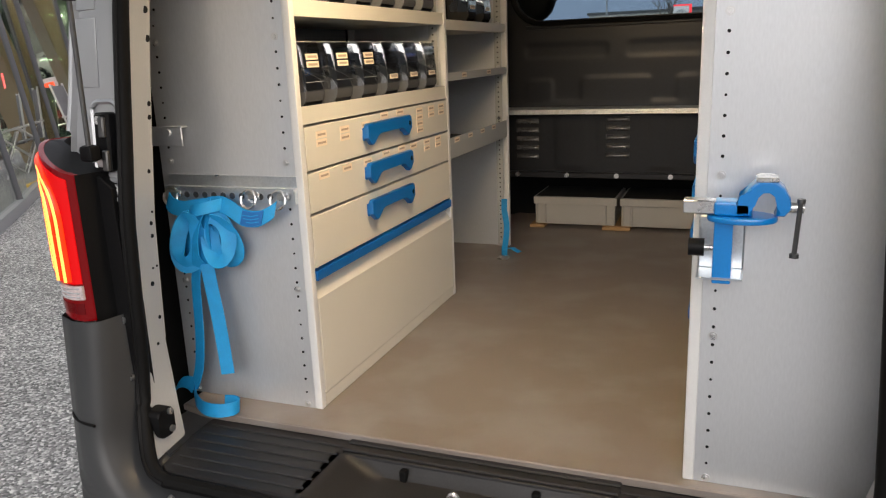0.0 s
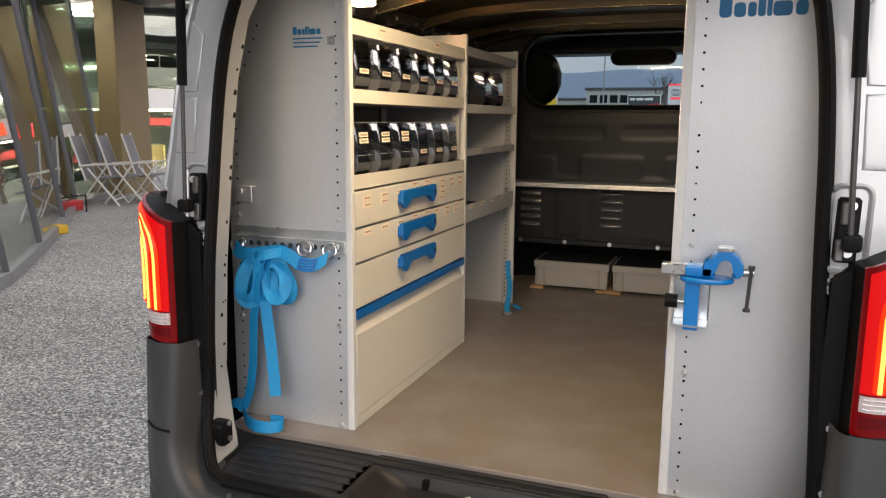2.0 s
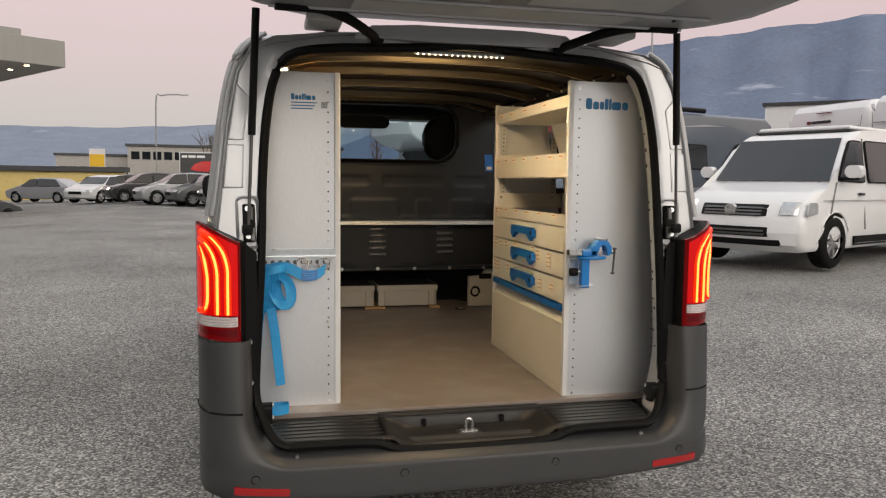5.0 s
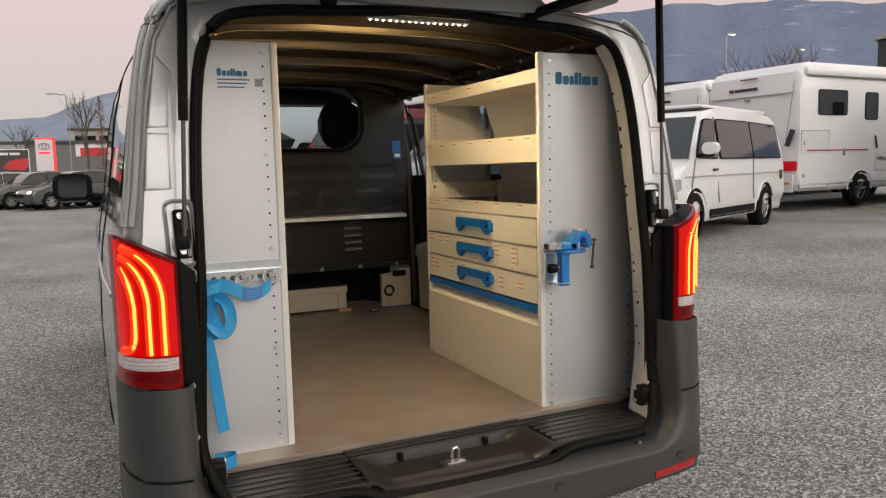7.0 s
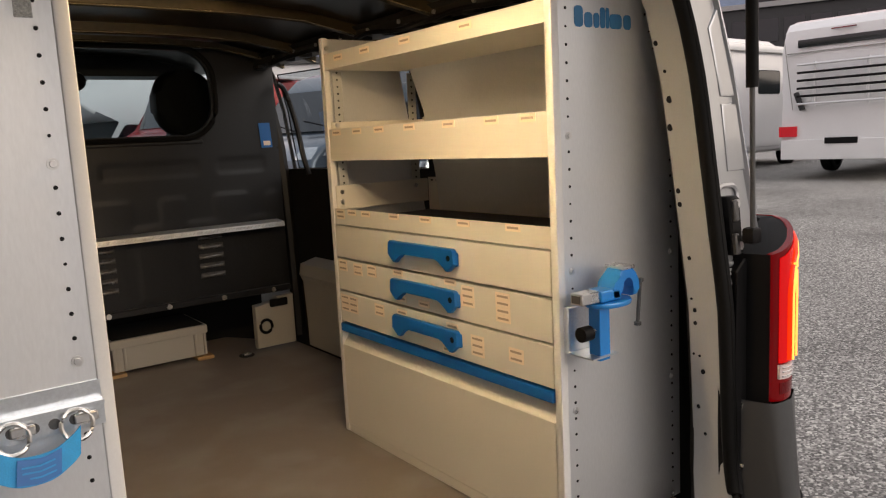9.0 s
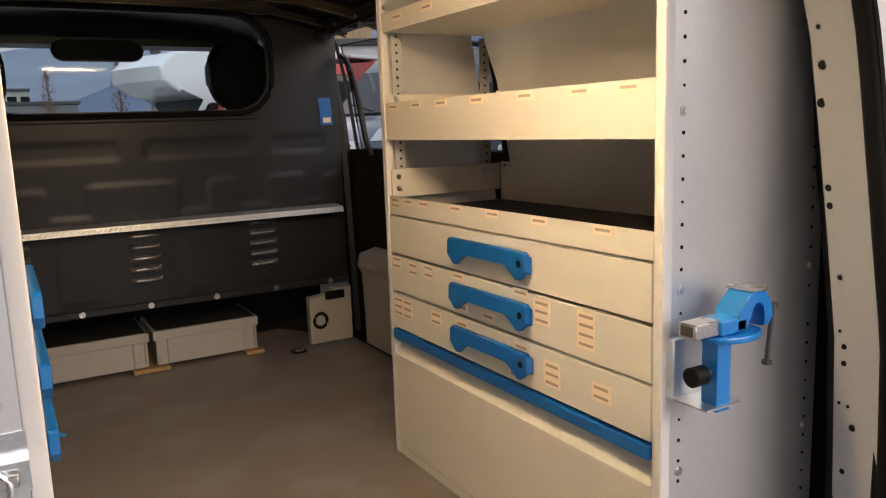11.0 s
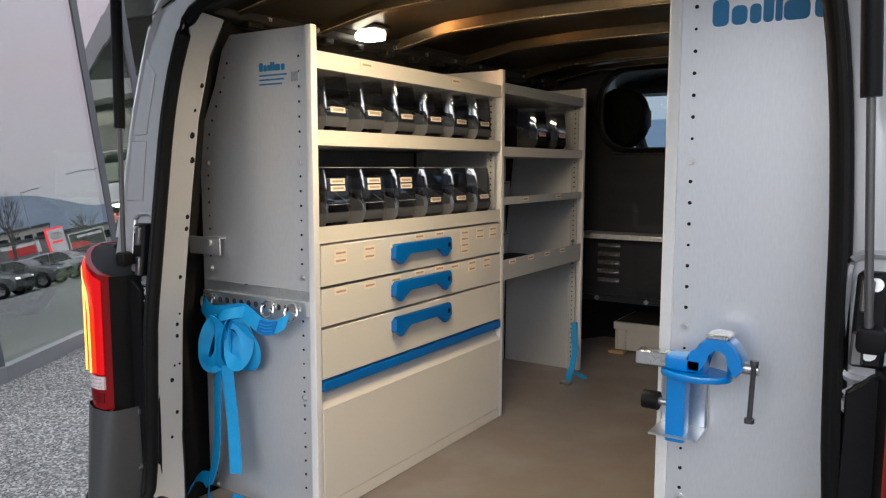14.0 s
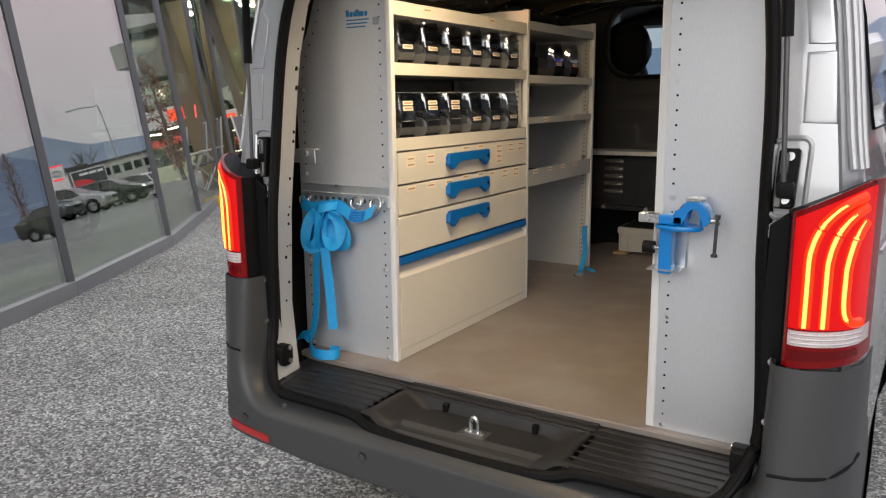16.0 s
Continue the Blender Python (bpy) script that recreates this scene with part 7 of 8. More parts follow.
    for kind, args in extras:
        if kind == "front":  # plate on the nose: x0, x1, z0, z1, y, material, name
            x0, x1, z0, z1, yy, m, nm, lab = args
            bm = B()
            fr = [x0 + (x1 - x0) * k / 6 for k in range(7)]
            up = 0.022 if nm == "grille_panel" else 0.034 if nm in ("grille_slat", "plate_holder", "indicator", "fog_lamp") else 0.022 if nm == "headlamp" else 0.014
            rows = []
            for k, x in enumerate(fr):
                col = []
                for q in range(7):
                    z = z0 + (z1 - z0) * min(1, max(0, (q - 0.7) / 4.6))
                    yf = face_y(z)
                    col.append((x, yf - bow(yf, x / W) + (-0.03 if q in (0, 6) or k in (0, 6) else up), z))
                rows.append(col)
            sheet(bm, rows)
            part(nm, bm, m, v, lab)
        elif kind == "rear":
            x0, x1, z0, z1, yy, m, nm, lab = args
            bm = B()
            box(bm, (x0, x1), (yy - 0.012, yy + 0.03), (z0, z1), 0.01, 2)
            part(nm, bm, m, v, lab)
        elif kind == "side":
            pts, m, nm, lab, sides = args
            for s in sides:
                on_side(rounded(pts, 0.04) if nm in ("garage_door", "vent", "headlamp_side", "slot") else pts, s, m, nm, lab)
        elif kind == "box":
            xs, ys, zs, bev, m, nm, lab = args
            bm = B()
            box(bm, xs, ys, zs, bev, 2)
            part(nm, bm, m, v, lab)
        elif kind == "mirror":
            s, half, yy, z, m = args
            bm = B()
            prism(bm, [(a, c) for a, c in rrect(min(s * (half + 0.05), s * (half + 0.27)), max(s * (half + 0.05), s * (half + 0.27)), z, z + 0.17, 0.06)], "y", yy - 0.05, yy + 0.08, 0.025, 3)
            cap = part("door_mirror", bm, m, v)
            bm = B()
            box(bm, sorted((s * (half - 0.04), s * (half + 0.2))), (yy - 0.03, yy + 0.06), (z - 0.035, z + 0.012), 0.012, 2)
            part("mirror_foot", bm, BLACK, cap)
        elif kind == "rod":
            p0, p1, r, m, nm, lab = args
            bm = B()
            rod(bm, p0, p1, r, 12)
            part(nm, bm, m, v, lab)
    return v


def mirrors(W, y, z, m):
    return [("box", (sorted((s * (W + 0.03), s * (W + 0.22))), (y - 0.06, y + 0.06), (z - 0.02, z + 0.24), 0.03, m, "door_mirror", "")) for s in (-1, 1)]


def grille(x, z0, z1, y, n):
    h = (z1 - z0) / (2 * n)
    return [("front", (-x, x, z0 + 2 * k * h, z0 + (2 * k + 1.2) * h, y, DARKSTEEL, "grille_slat", "")) for k in range(n)]


# white camper van
vehicle("camper_van", (7.8, 7.76), 114.6, "white camper van with lit headlamp and pop-up roof", "van", 5.0, 0.95,
        [(2.38, 0.24), (2.53, 0.34), (2.57, 0.50), (2.56, 0.66), (2.50, 0.82), (2.40, 0.93), (2.22, 1.02), (1.95, 1.09), (1.66, 1.17), (1.44, 1.42), (1.20, 1.67), (1.04, 1.81), (0.85, 1.89), (0.55, 1.93), (0.1, 1.95), (-1.2, 1.955), (-2.0, 1.94), (-2.25, 1.89), (-2.37, 1.78), (-2.44, 1.4), (-2.50, 1.0), (-2.56, 0.6), (-2.56, 0.42), (-2.48, 0.26)],
        1.08, 0.17, WHITEPAINT, [(1.55, 0.36), (-1.48, 0.36)],
        [[(1.50, 1.21), (0.74, 1.19), (0.74, 1.75), (1.06, 1.75), (1.26, 1.52)], [(0.60, 1.19), (-0.80, 1.19), (-0.80, 1.76), (0.60, 1.76)], [(-0.86, 1.19), (-2.26, 1.19), (-2.14, 1.73), (-0.86, 1.76)]],
        [(1.64, 1.18), (1.06, 1.79)],
        grille(0.56, 0.73, 0.86, 2.45, 3) + grille(0.62, 0.46, 0.56, 2.475, 2)
        + [("mirror", (s, 0.95, 1.38, 1.24, WHITEPAINT)) for s in (-1, 1)]
        + [("front", (-0.6, 0.6, 0.71, 0.88, 2.42, BLACK, "grille_panel", "")), ("front", (-0.66, 0.66, 0.44, 0.58, 2.42, BLACK, "grille_panel", ""))]
        + [("front", (s0, s1, 0.73, 0.92, 2.42, m, "headlamp", lab)) for s0, s1, m, lab in ((-0.88, -0.62, HEADLAMP, ""), (0.62, 0.88, LITLAMP, "lit headlamp"))]
        + [("rod", ((0, 2.50, 0.80), (0, 2.565, 0.79), 0.085, STEEL, "badge", "round chrome badge")), ("front", (-0.84, 0.84, 0.32, 0.41, 2.47, BLACK, "lower_grille", "")),
           ("side", ([(0.95, 0.30), (-0.95, 0.30), (-0.95, 0.43), (0.95, 0.43)], BLACK, "side_stripe", "black side stripe", (-1, 1))),
           ("side", ([(0.95, 0.325), (-0.95, 0.325), (-0.95, 0.333), (0.95, 0.333)], WHITEPAINT, "stripe_line", "", (-1, 1))),
           ("box", ((-0.70, 0.70), (-2.16, 0.72), (1.935, 2.01), 0.035, WHITEPAINT, "pop_up_roof", "white pop-up roof on a dark seal")),
           ("box", ((-0.725, 0.725), (-2.2, 0.76), (1.915, 1.952), 0.012, DARKCLAD, "roof_seal", "dark roof seal")),
           ("side", ([(0.68, 0.52), (0.67, 0.52), (0.67, 1.8), (0.68, 1.8)], GREYCLAD, "door_gap", "", (-1, 1))), ("side", ([(-0.826, 0.52), (-0.834, 0.52), (-0.834, 1.18), (-0.826, 1.18)], GREYCLAD, "door_gap", "", (-1, 1))), ("side", ([(1.72, 0.75), (1.712, 0.75), (1.56, 1.18), (1.57, 1.18)], GREYCLAD, "door_gap", "", (-1, 1))),
           ("side", ([(0.92, 1.0), (0.76, 1.0), (0.76, 1.035), (0.92, 1.035)], DARKCLAD, "door_handle", "", (-1, 1))), ("side", ([(1.9, 0.93), (-2.35, 0.93), (-2.35, 0.936), (1.9, 0.936)], GREYCLAD, "crease_line", "", (-1, 1))), ("side", ([(-2.36, 0.80), (-2.22, 0.80), (-2.22, 0.97), (-2.36, 0.97)], DARKCLAD, "vent", "", (-1,))),
           ("side", ([(2.36, 0.72), (2.08, 0.76), (2.1, 0.90), (2.3, 0.91)], HEADLAMP, "headlamp_side", "", (-1, 1)))], rim=ALLOY, edge=0.09)

# slate-blue camper van
vehicle("high_roof_camper_van", (7.0, 11.84), 112, "slate-blue high-roof camper van with silver grille surround", "van", 6.0, 1.0,
        [(2.8, 0.28), (2.98, 0.42), (3.03, 0.72), (2.95, 0.95), (2.72, 1.14), (2.05, 1.36), (1.28, 2.14), (0.95, 2.38), (0.5, 2.50), (-2.7, 2.54), (-2.95, 2.4), (-3.0, 0.6), (-2.9, 0.3)],
        1.3, 0.09, SLATE, [(2.0, 0.34), (-1.8, 0.34)],
        [[(1.95, 1.34), (1.02, 1.38), (0.98, 2.02), (1.14, 2.08), (1.34, 2.02), (1.66, 1.72)], [(0.45, 1.42), (-0.5, 1.42), (-0.5, 1.88), (0.45, 1.88)], [(-1.5, 1.42), (-2.4, 1.42), (-2.4, 1.85), (-1.5, 1.85)]],
        [(2.02, 1.40), (1.30, 2.12)],
        grille(0.42, 0.70, 0.92, 2.99, 4) + [("mirror", (s, 1.0, 1.8, 1.32, BLACK)) for s in (-1, 1)]
        + [("front", (-0.60, 0.60, 0.62, 0.98, 2.965, ALLOY, "grille_surround", "silver grille surround")), ("front", (-0.46, 0.46, 0.69, 0.92, 2.98, BLACK, "grille_panel", "black grille")), ("front", (-0.97, -0.62, 0.95, 1.16, 2.70, HEADLAMP, "headlamp", "clear angular headlamp")), ("front", (0.62, 0.97, 0.95, 1.16, 2.70, HEADLAMP, "headlamp", "clear angular headlamp")), ("side", ([(2.58, 1.0), (2.35, 1.02), (2.08, 1.17), (2.12, 1.24), (2.38, 1.18)], HEADLAMP, "headlamp_side", "", (-1, 1))), ("rod", ((-0.75, 1.98, 1.46), (-0.05, 1.86, 1.60), 0.012, BLACK, "wiper", "black wiper")), ("rod", ((0.05, 2.02, 1.44), (0.7, 1.86, 1.58), 0.012, BLACK, "wiper", "black wiper")), ("front", (-0.82, -0.58, 0.54, 0.58, 3.0, HEADLAMP, "fog_lamp", "")), ("front", (0.58, 0.82, 0.54, 0.58, 3.0, HEADLAMP, "fog_lamp", "")), ("side", ([(1.0, 0.58), (0.988, 0.58), (0.988, 2.05), (1.0, 2.05)], RUBBER, "door_gap", "", (-1, 1))), ("side", ([(0.9, 1.18), (0.84, 1.18), (0.84, 1.32), (0.9, 1.32)], BLACK, "door_handle", "", (-1, 1))), ("side", ([(1.5, 0.34), (-1.3, 0.34), (-1.3, 0.56), (1.5, 0.56)], CLADGREY, "sill_cladding", "", (-1, 1))),
           ("rod", ((0, 2.97, 0.84), (0, 3.015, 0.84), 0.08, LIGHTCAR, "badge", "round badge")), ("front", (-0.99, 0.99, 0.33, 0.64, 3.0, CLADGREY, "bumper", "grey plastic bumper")), ("front", (-0.27, 0.27, 0.44, 0.55, 3.015, BLACK, "plate_holder", "")),
           ("side", ([(0.6, 2.2), (-0.5, 2.3), (-1.2, 2.3), (0.4, 2.22)], LIGHTCAR, "swoosh", "silver swoosh", (-1, 1))), ("side", ([(1.2, 0.98), (-2.2, 0.98), (-2.6, 1.06), (0.9, 1.04)], LIGHTCAR, "swoosh", "silver swoosh", (-1, 1))),
           ("box", ((-0.5, 0.5), (-0.2, 0.5), (2.5, 2.6), 0.03, WHITEPANEL, "roof_hatch", "")), ("rod", ((-0.86, -0.55, 2.58), (-0.86, 0.6, 2.57), 0.05, BLACK, "awning_roll", "black awning roll"))])

# fire engine
vehicle("fire_engine", (6.18, 15.41), 112, "red fire engine with blue beacons and white-orange nose band", "fire engine", 6.0, 1.0,
        [(2.85, 0.40), (3.02, 0.5), (3.05, 1.40), (2.97, 1.47), (2.42, 1.60), (1.98, 2.38), (1.75, 2.46), (-0.4, 2.5), (-0.45, 2.62), (-3.0, 2.65), (-3.05, 0.6)],
        1.4, 0.06, REDVEH, [(2.1, 0.42), (-1.6, 0.42)],
        [[(2.2, 1.55), (1.35, 1.55), (1.35, 2.25), (1.85, 2.25)], [(1.25, 1.55), (0.3, 1.55), (0.3, 2.25), (1.25, 2.25)]],
        [(2.38, 1.66), (2.02, 2.32)],
        grille(0.55, 0.98, 1.2, 3.05, 4) + mirrors(1.0, 1.9, 1.6, BLACK)
        + [("front", (-0.98, 0.1, 1.24, 1.40, 3.035, PALEBAND, "nose_band", "faded cream nose band")), ("front", (0.1, 0.98, 1.24, 1.40, 3.035, ORANGE, "nose_band", "faded orange nose band")), ("front", (-0.98, 0.98, 0.96, 1.22, 3.05, BLACK, "grille_panel", "black grille panel")), ("rod", ((-0.7, 2.33, 1.74), (0.0, 2.30, 1.78), 0.012, BLACK, "wiper", "")), ("rod", ((0.1, 2.33, 1.74), (0.8, 2.28, 1.78), 0.012, BLACK, "wiper", "")), ("side", ([(1.32, 1.5), (1.28, 1.5), (1.28, 2.3), (1.32, 2.3)], REDVEH, "door_post", "", (-1, 1))), ("front", (-0.9, -0.62, 1.0, 1.18, 3.05, HEADLAMP, "headlamp", "")), ("front", (0.58, 0.82, 1.0, 1.18, 3.05, HEADLAMP, "headlamp", "")),
           ("front", (-1.0, 1.0, 0.42, 0.78, 3.06, BLACK, "bumper", "black bumper")), ("front", (0.83, 0.97, 1.02, 1.16, 3.045, INDICATOR, "indicator", "orange indicator")), ("front", (-0.97, -0.93, 1.02, 1.16, 3.045, INDICATOR, "indicator", "orange indicator")), ("front", (-0.45, 0.45, 0.82, 0.94, 3.05, REDVEH, "lower_grille", "")),
           ("side", ([(2.95, 1.2), (0.0, 1.2), (0.0, 1.48), (2.7, 1.42)], DAYRED, "side_band", "bright red side band", (-1, 1))), ("side", ([(2.95, 1.18), (-3.0, 1.18), (-3.0, 1.21), (2.95, 1.21)], WHITEPANEL, "white_line", "", (-1, 1)))]
        + [("rod", ((s * 0.72, 1.55, 2.46), (s * 0.72, 1.55, 2.74), 0.095, BLUELAMP, "beacon", "blue beacon")) for s in (-1, 1)]
        + [("box", ((-0.8, 0.8), (-2.9, 0.2), (2.64, 2.72), 0.02, ALU, "ladder_rack", "")), ("rod", ((0.0, 3.04, 1.09), (0.0, 3.075, 1.09), 0.09, STEEL, "badge", "round badge"))], rim=DARKSTEEL)

# alcove motorhome behind it
vehicle("alcove_motorhome", (4.9, 18.9), 112, "white motorhome with rounded sleeping alcove over the cab", "motorhome", 6.2, 1.08,
        [(2.85, 0.35), (3.0, 0.55), (2.98, 0.85), (2.75, 1.05), (2.05, 1.3), (1.5, 1.98), (2.3, 2.10), (2.75, 2.35), (2.8, 2.65), (2.4, 2.95), (1.5, 3.1), (-2.8, 3.05), (-3.1, 2.9), (-3.1, 0.5)],
        1.2, 0.03, WHITEPAINT, [(2.0, 0.34), (-1.6, 0.34)], [[(1.9, 1.32), (0.95, 1.32), (0.95, 1.85), (1.45, 1.85)], [(-0.5, 1.6), (-1.5, 1.6), (-1.5, 2.1), (-0.5, 2.1)]],
        [(2.02, 1.34), (1.53, 1.95)], grille(0.5, 0.66, 0.86, 2.98, 3) + mirrors(1.08, 1.75, 1.3, BLACK) + [("front", (-0.95, -0.6, 0.85, 1.02, 2.80, HEADLAMP, "headlamp", "")), ("front", (0.6, 0.95, 0.85, 1.02, 2.80, HEADLAMP, "headlamp", ""))])


def motorhome(place, rz, rack):
    """Integrated white motorhome; its side towards +x carries hatch, windows and red line."""
    frame4 = lambda y0, y1, z0, z1, e: [[(y0 - e, z0 - e), (y1 + e, z0 - e), (y1 + e, z0), (y0 - e, z0)], [(y0 - e, z1), (y1 + e, z1), (y1 + e, z1 + e), (y0 - e, z1 + e)], [(y0 - e, z0), (y0, z0), (y0, z1), (y0 - e, z1)], [(y1, z0), (y1 + e, z0), (y1 + e, z1), (y1, z1)]]
    ex = [("side", ([(-3.34, 0.42), (-2.50, 0.42), (-2.50, 1.53), (-3.34, 1.53)], WHITEPANEL, "garage_door", "white garage hatch", (1,)))]
    ex += [("side", (pts, GREYCLAD, "hatch_seal", "", (1,))) for pts in frame4(-3.34, -2.50, 0.42, 1.53, 0.014)]
    ex += [("side", ([(-3.28, z), (-3.24, z), (-3.24, z + 0.08), (-3.28, z + 0.08)], GREYCLAD, "hatch_lock", "", (1,))) for z in (0.62, 1.26)]
    ex += [("side", ([(y0, 1.14), (y1, 1.14), (y1, 1.165), (y0, 1.165)], REDREFLECT, "red_line", "thin red line", (1,))) for y0, y1 in ((-3.16, -2.52), (-2.48, -2.06), (-1.94, -1.2))]
    ex += [("side", ([(-2.04, 1.04), (-1.96, 1.04), (-1.96, 1.18), (-2.04, 1.18)], GREYCLAD, "socket_flap", "", (1,))),
           ("side", ([(-0.95, 0.72), (-0.45, 0.72), (-0.45, 1.1), (-0.95, 1.1)], WHITEPANEL, "vent", "white service hatch", (1,))), ("side", ([(-0.9, 0.92), (-0.5, 0.92), (-0.5, 1.0), (-0.9, 1.0)], DARKCLAD, "slot", "dark slot", (1,))),
           ("side", ([(-3.45, 0.36), (3.0, 0.36), (3.0, 0.385), (-3.45, 0.385)], GREYCLAD, "skirt_line", "", (1,))), ("side", ([(-1.0, 1.44), (-0.97, 1.44), (-0.9, 1.18), (-0.94, 1.18)], DARKCLAD, "slot", "", (1,))),
           ("box", ((1.02, 1.20), (-3.3, 2.6), (2.60, 2.77), 0.06, WHITEPAINT, "awning_case", "white awning case")), ("box", ((1.10, 1.205), (-3.2, 2.6), (2.595, 2.605), 0.003, GREYCLAD, "awning_gap", "")),
           ("rear", (-1.08, 1.08, 0.34, 0.70, -3.52, WHITEPAINT, "rear_bumper", "")), ("rear", (-0.22, 0.2, 2.62, 2.645, -3.5, REDLENS, "brake_light", "")), ("rear", (-1.0, 1.0, 2.27, 2.278, -3.498, GREYCLAD, "panel_gap", "")),
           ("rear", (0.80, 1.13, 0.76, 0.95, -3.5, LITRED, "tail_lamp", "lit red tail lamp")), ("rear", (-1.13, -0.80, 0.76, 0.95, -3.5, LITRED, "tail_lamp", "lit red tail lamp")), ("rear", (0.86, 1.02, 0.50, 0.54, -3.54, INDICATOR, "reflector", "orange reflector")),
           ("rod", ((0.92, -3.5, 1.25), (1.04, -3.5, 1.56), 0.05, DARKCLAD, "vent_slot", "dark slanted slot")), ("rod", ((-0.7, -3.5, 1.25), (-0.82, -3.5, 1.56), 0.05, DARKCLAD, "vent_slot", "dark slanted slot")),
           ("rod", ((0.88, -3.495, 1.25), (1.05, -3.495, 2.5), 0.008, GREYCLAD, "panel_gap", "")), ("rod", ((-0.88, -3.495, 1.25), (-1.05, -3.495, 2.5), 0.008, GREYCLAD, "panel_gap", ""))]
    if rack:
        for k in range(6):
            z = 1.35 + 0.14 * k
            ex.append(("rod", ((-0.75, -3.62, z), (0.75, -3.62, z), 0.022, ALU if k in (0, 5) else BLACK, "carrier_bar", "")))
        for xx in (-0.45, 0.45):
            ex.append(("rod", ((xx, -3.6, 1.3), (xx, -3.6, 2.1), 0.025, ALU, "carrier_post", "")))
        ex += [("rear", (-0.8, 0.8, 2.36, 2.5, -3.5, CARGLASS, "rear_window", "")), ("rear", (-0.28, 0.28, 0.62, 0.73, -3.54, BLACK, "plate_holder", ""))]
    else:
        ex += [("rear", (-0.50, -0.41, 2.39, 2.46, -3.5, REDLENS, "mark_block", "red mark"))] + [("rear", (-0.36 + 0.115 * k, -0.27 + 0.115 * k, 2.40, 2.455, -3.5, DARKCLAD, "mark_block", "dark mark")) for k in range(5)]
        ex += [("rear", (-0.1, 0.02, 2.18, 2.23, -3.51, GREYCLAD, "rear_camera", ""))]
    return vehicle("motorhome", place, rz, "white motorhome with bicycle carrier at the rear" if rack else "white motorhome with dark side windows and red line", "motorhome", 7.0, 1.12,
                   [(3.3, 0.36), (3.5, 0.7), (3.4, 1.0), (2.9, 1.25), (2.3, 2.0), (1.9, 2.7), (1.2, 2.88), (-3.05, 2.88), (-3.30, 2.82), (-3.43, 2.68), (-3.48, 2.3), (-3.44, 1.4), (-3.5, 0.75), (-3.5, 0.45), (-3.4, 0.36)],
                   2.6, 0.03, WHITEPAINT, [(2.2, 0.34), (-1.42, 0.34)],
                   [[(-2.84, 1.86), (-1.95, 1.86), (-1.95, 2.33), (-2.84, 2.33)], [(-1.33, 1.78), (-0.92, 1.78), (-0.92, 2.31), (-1.33, 2.31)], [(0.6, 1.7), (1.6, 1.7), (1.6, 2.2), (0.6, 2.2)]],
                   [(2.85, 1.32), (2.33, 1.96)], ex, rim=DARKSTEEL, edge=0.11)


motorhome((14.85, 9.88), -86, False)
motorhome((15.4, 13.2), -84, False)
motorhome((16.6, 6.0), -86, True)

CAR = [(1.9, 0.22), (2.1, 0.32), (2.14, 0.6), (2.0, 0.76), (1.05, 0.95), (0.35, 1.38), (-0.2, 1.46), (-1.1, 1.42), (-1.85, 1.05), (-2.1, 0.95), (-2.15, 0.45), (-2.0, 0.24)]


def car(place, rz, paint, label, lit=False, z=None):
    c = vehicle("car", place, rz, label, "car", 4.3, 0.89, CAR, 0.92, 0.42, paint, [(1.3, 0.32), (-1.3, 0.32)],
                [[(0.95, 0.95), (0.0, 0.95), (0.0, 1.36), (0.42, 1.34)], [(-0.08, 0.95), (-1.5, 0.97), (-1.1, 1.34), (-0.08, 1.37)]], [(0.98, 0.98), (0.40, 1.34)],
                [("front", (-0.5, 0.5, 0.46, 0.62, 2.12, BLACK, "grille", "")), ("front", (-0.80, -0.58, 0.62, 0.71, 2.02, LITLAMP if lit else HEADLAMP, "headlamp", "")), ("front", (0.58, 0.80, 0.62, 0.71, 2.02, LITLAMP if lit else HEADLAMP, "headlamp", "")), ("rear", (-0.85, -0.55, 0.75, 0.92, -2.1, REDLENS, "tail_lamp", "")), ("rear", (0.55, 0.85, 0.75, 0.92, -2.1, REDLENS, "tail_lamp", ""))],
                group="parked cars")
    if z is not None:
        c.location.z = z
    return c


for (x, y), rz, paint, lab, lit in (
    ((-8.5, 41), 118, DARKCAR, "dark parked car in the far row", False), ((-6.6, 37.5), 112, DARKCAR, "dark parked car in the far row", True), ((-4.6, 34.0), 110, LIGHTCAR, "light silver parked car in the far row", False),
    ((-3.0, 32.5), 112, GREYCAR, "grey parked car in the far row", False), ((-1.5, 30.6), 110, GREYCAR, "grey parked car in the far row", True), ((0.6, 32), 110, DARKCAR, "dark parked car in the far row", False),
    ((-9.5, 50), 90, DARKCAR, "dark parked car in the far row", True), ((-5.2, 50), 95, DARKCAR, "dark parked car in the far row", True),
    ((-9.2, 40.5), 150, WHITEPAINT, "white parked hatchback by the showroom", False), ((-13.5, 46), 70, LIGHTCAR, "light silver parked car in the far row", False),
):
    car((x, y), rz, paint, lab, lit)
# cars inside the showrooms
car((-15.35, 27.25), -54.5, WHITEPAINT, "white car on the showroom mezzanine", z=2.5)
car((-20.9, 23.3), -54.5, WHITEPAINT, "white car on the showroom mezzanine", z=2.5)
car((-13.4, 27.9), -70, LIGHTCAR, "light silver car inside the showroom", z=-0.5)
car((-16.6, 25.6), -50, WHITEPAINT, "white car inside the showroom", z=-0.5)
car((-18.6, 26.8), -60, LIGHTCAR, "light silver car inside the showroom", z=-0.5)
car((-12.6, 31.0), -40, GREYCAR, "grey car inside the showroom", z=-0.5)
car((-16.0, 29.5), -75, WHITEPAINT, "white car inside the showroom", z=-0.5)
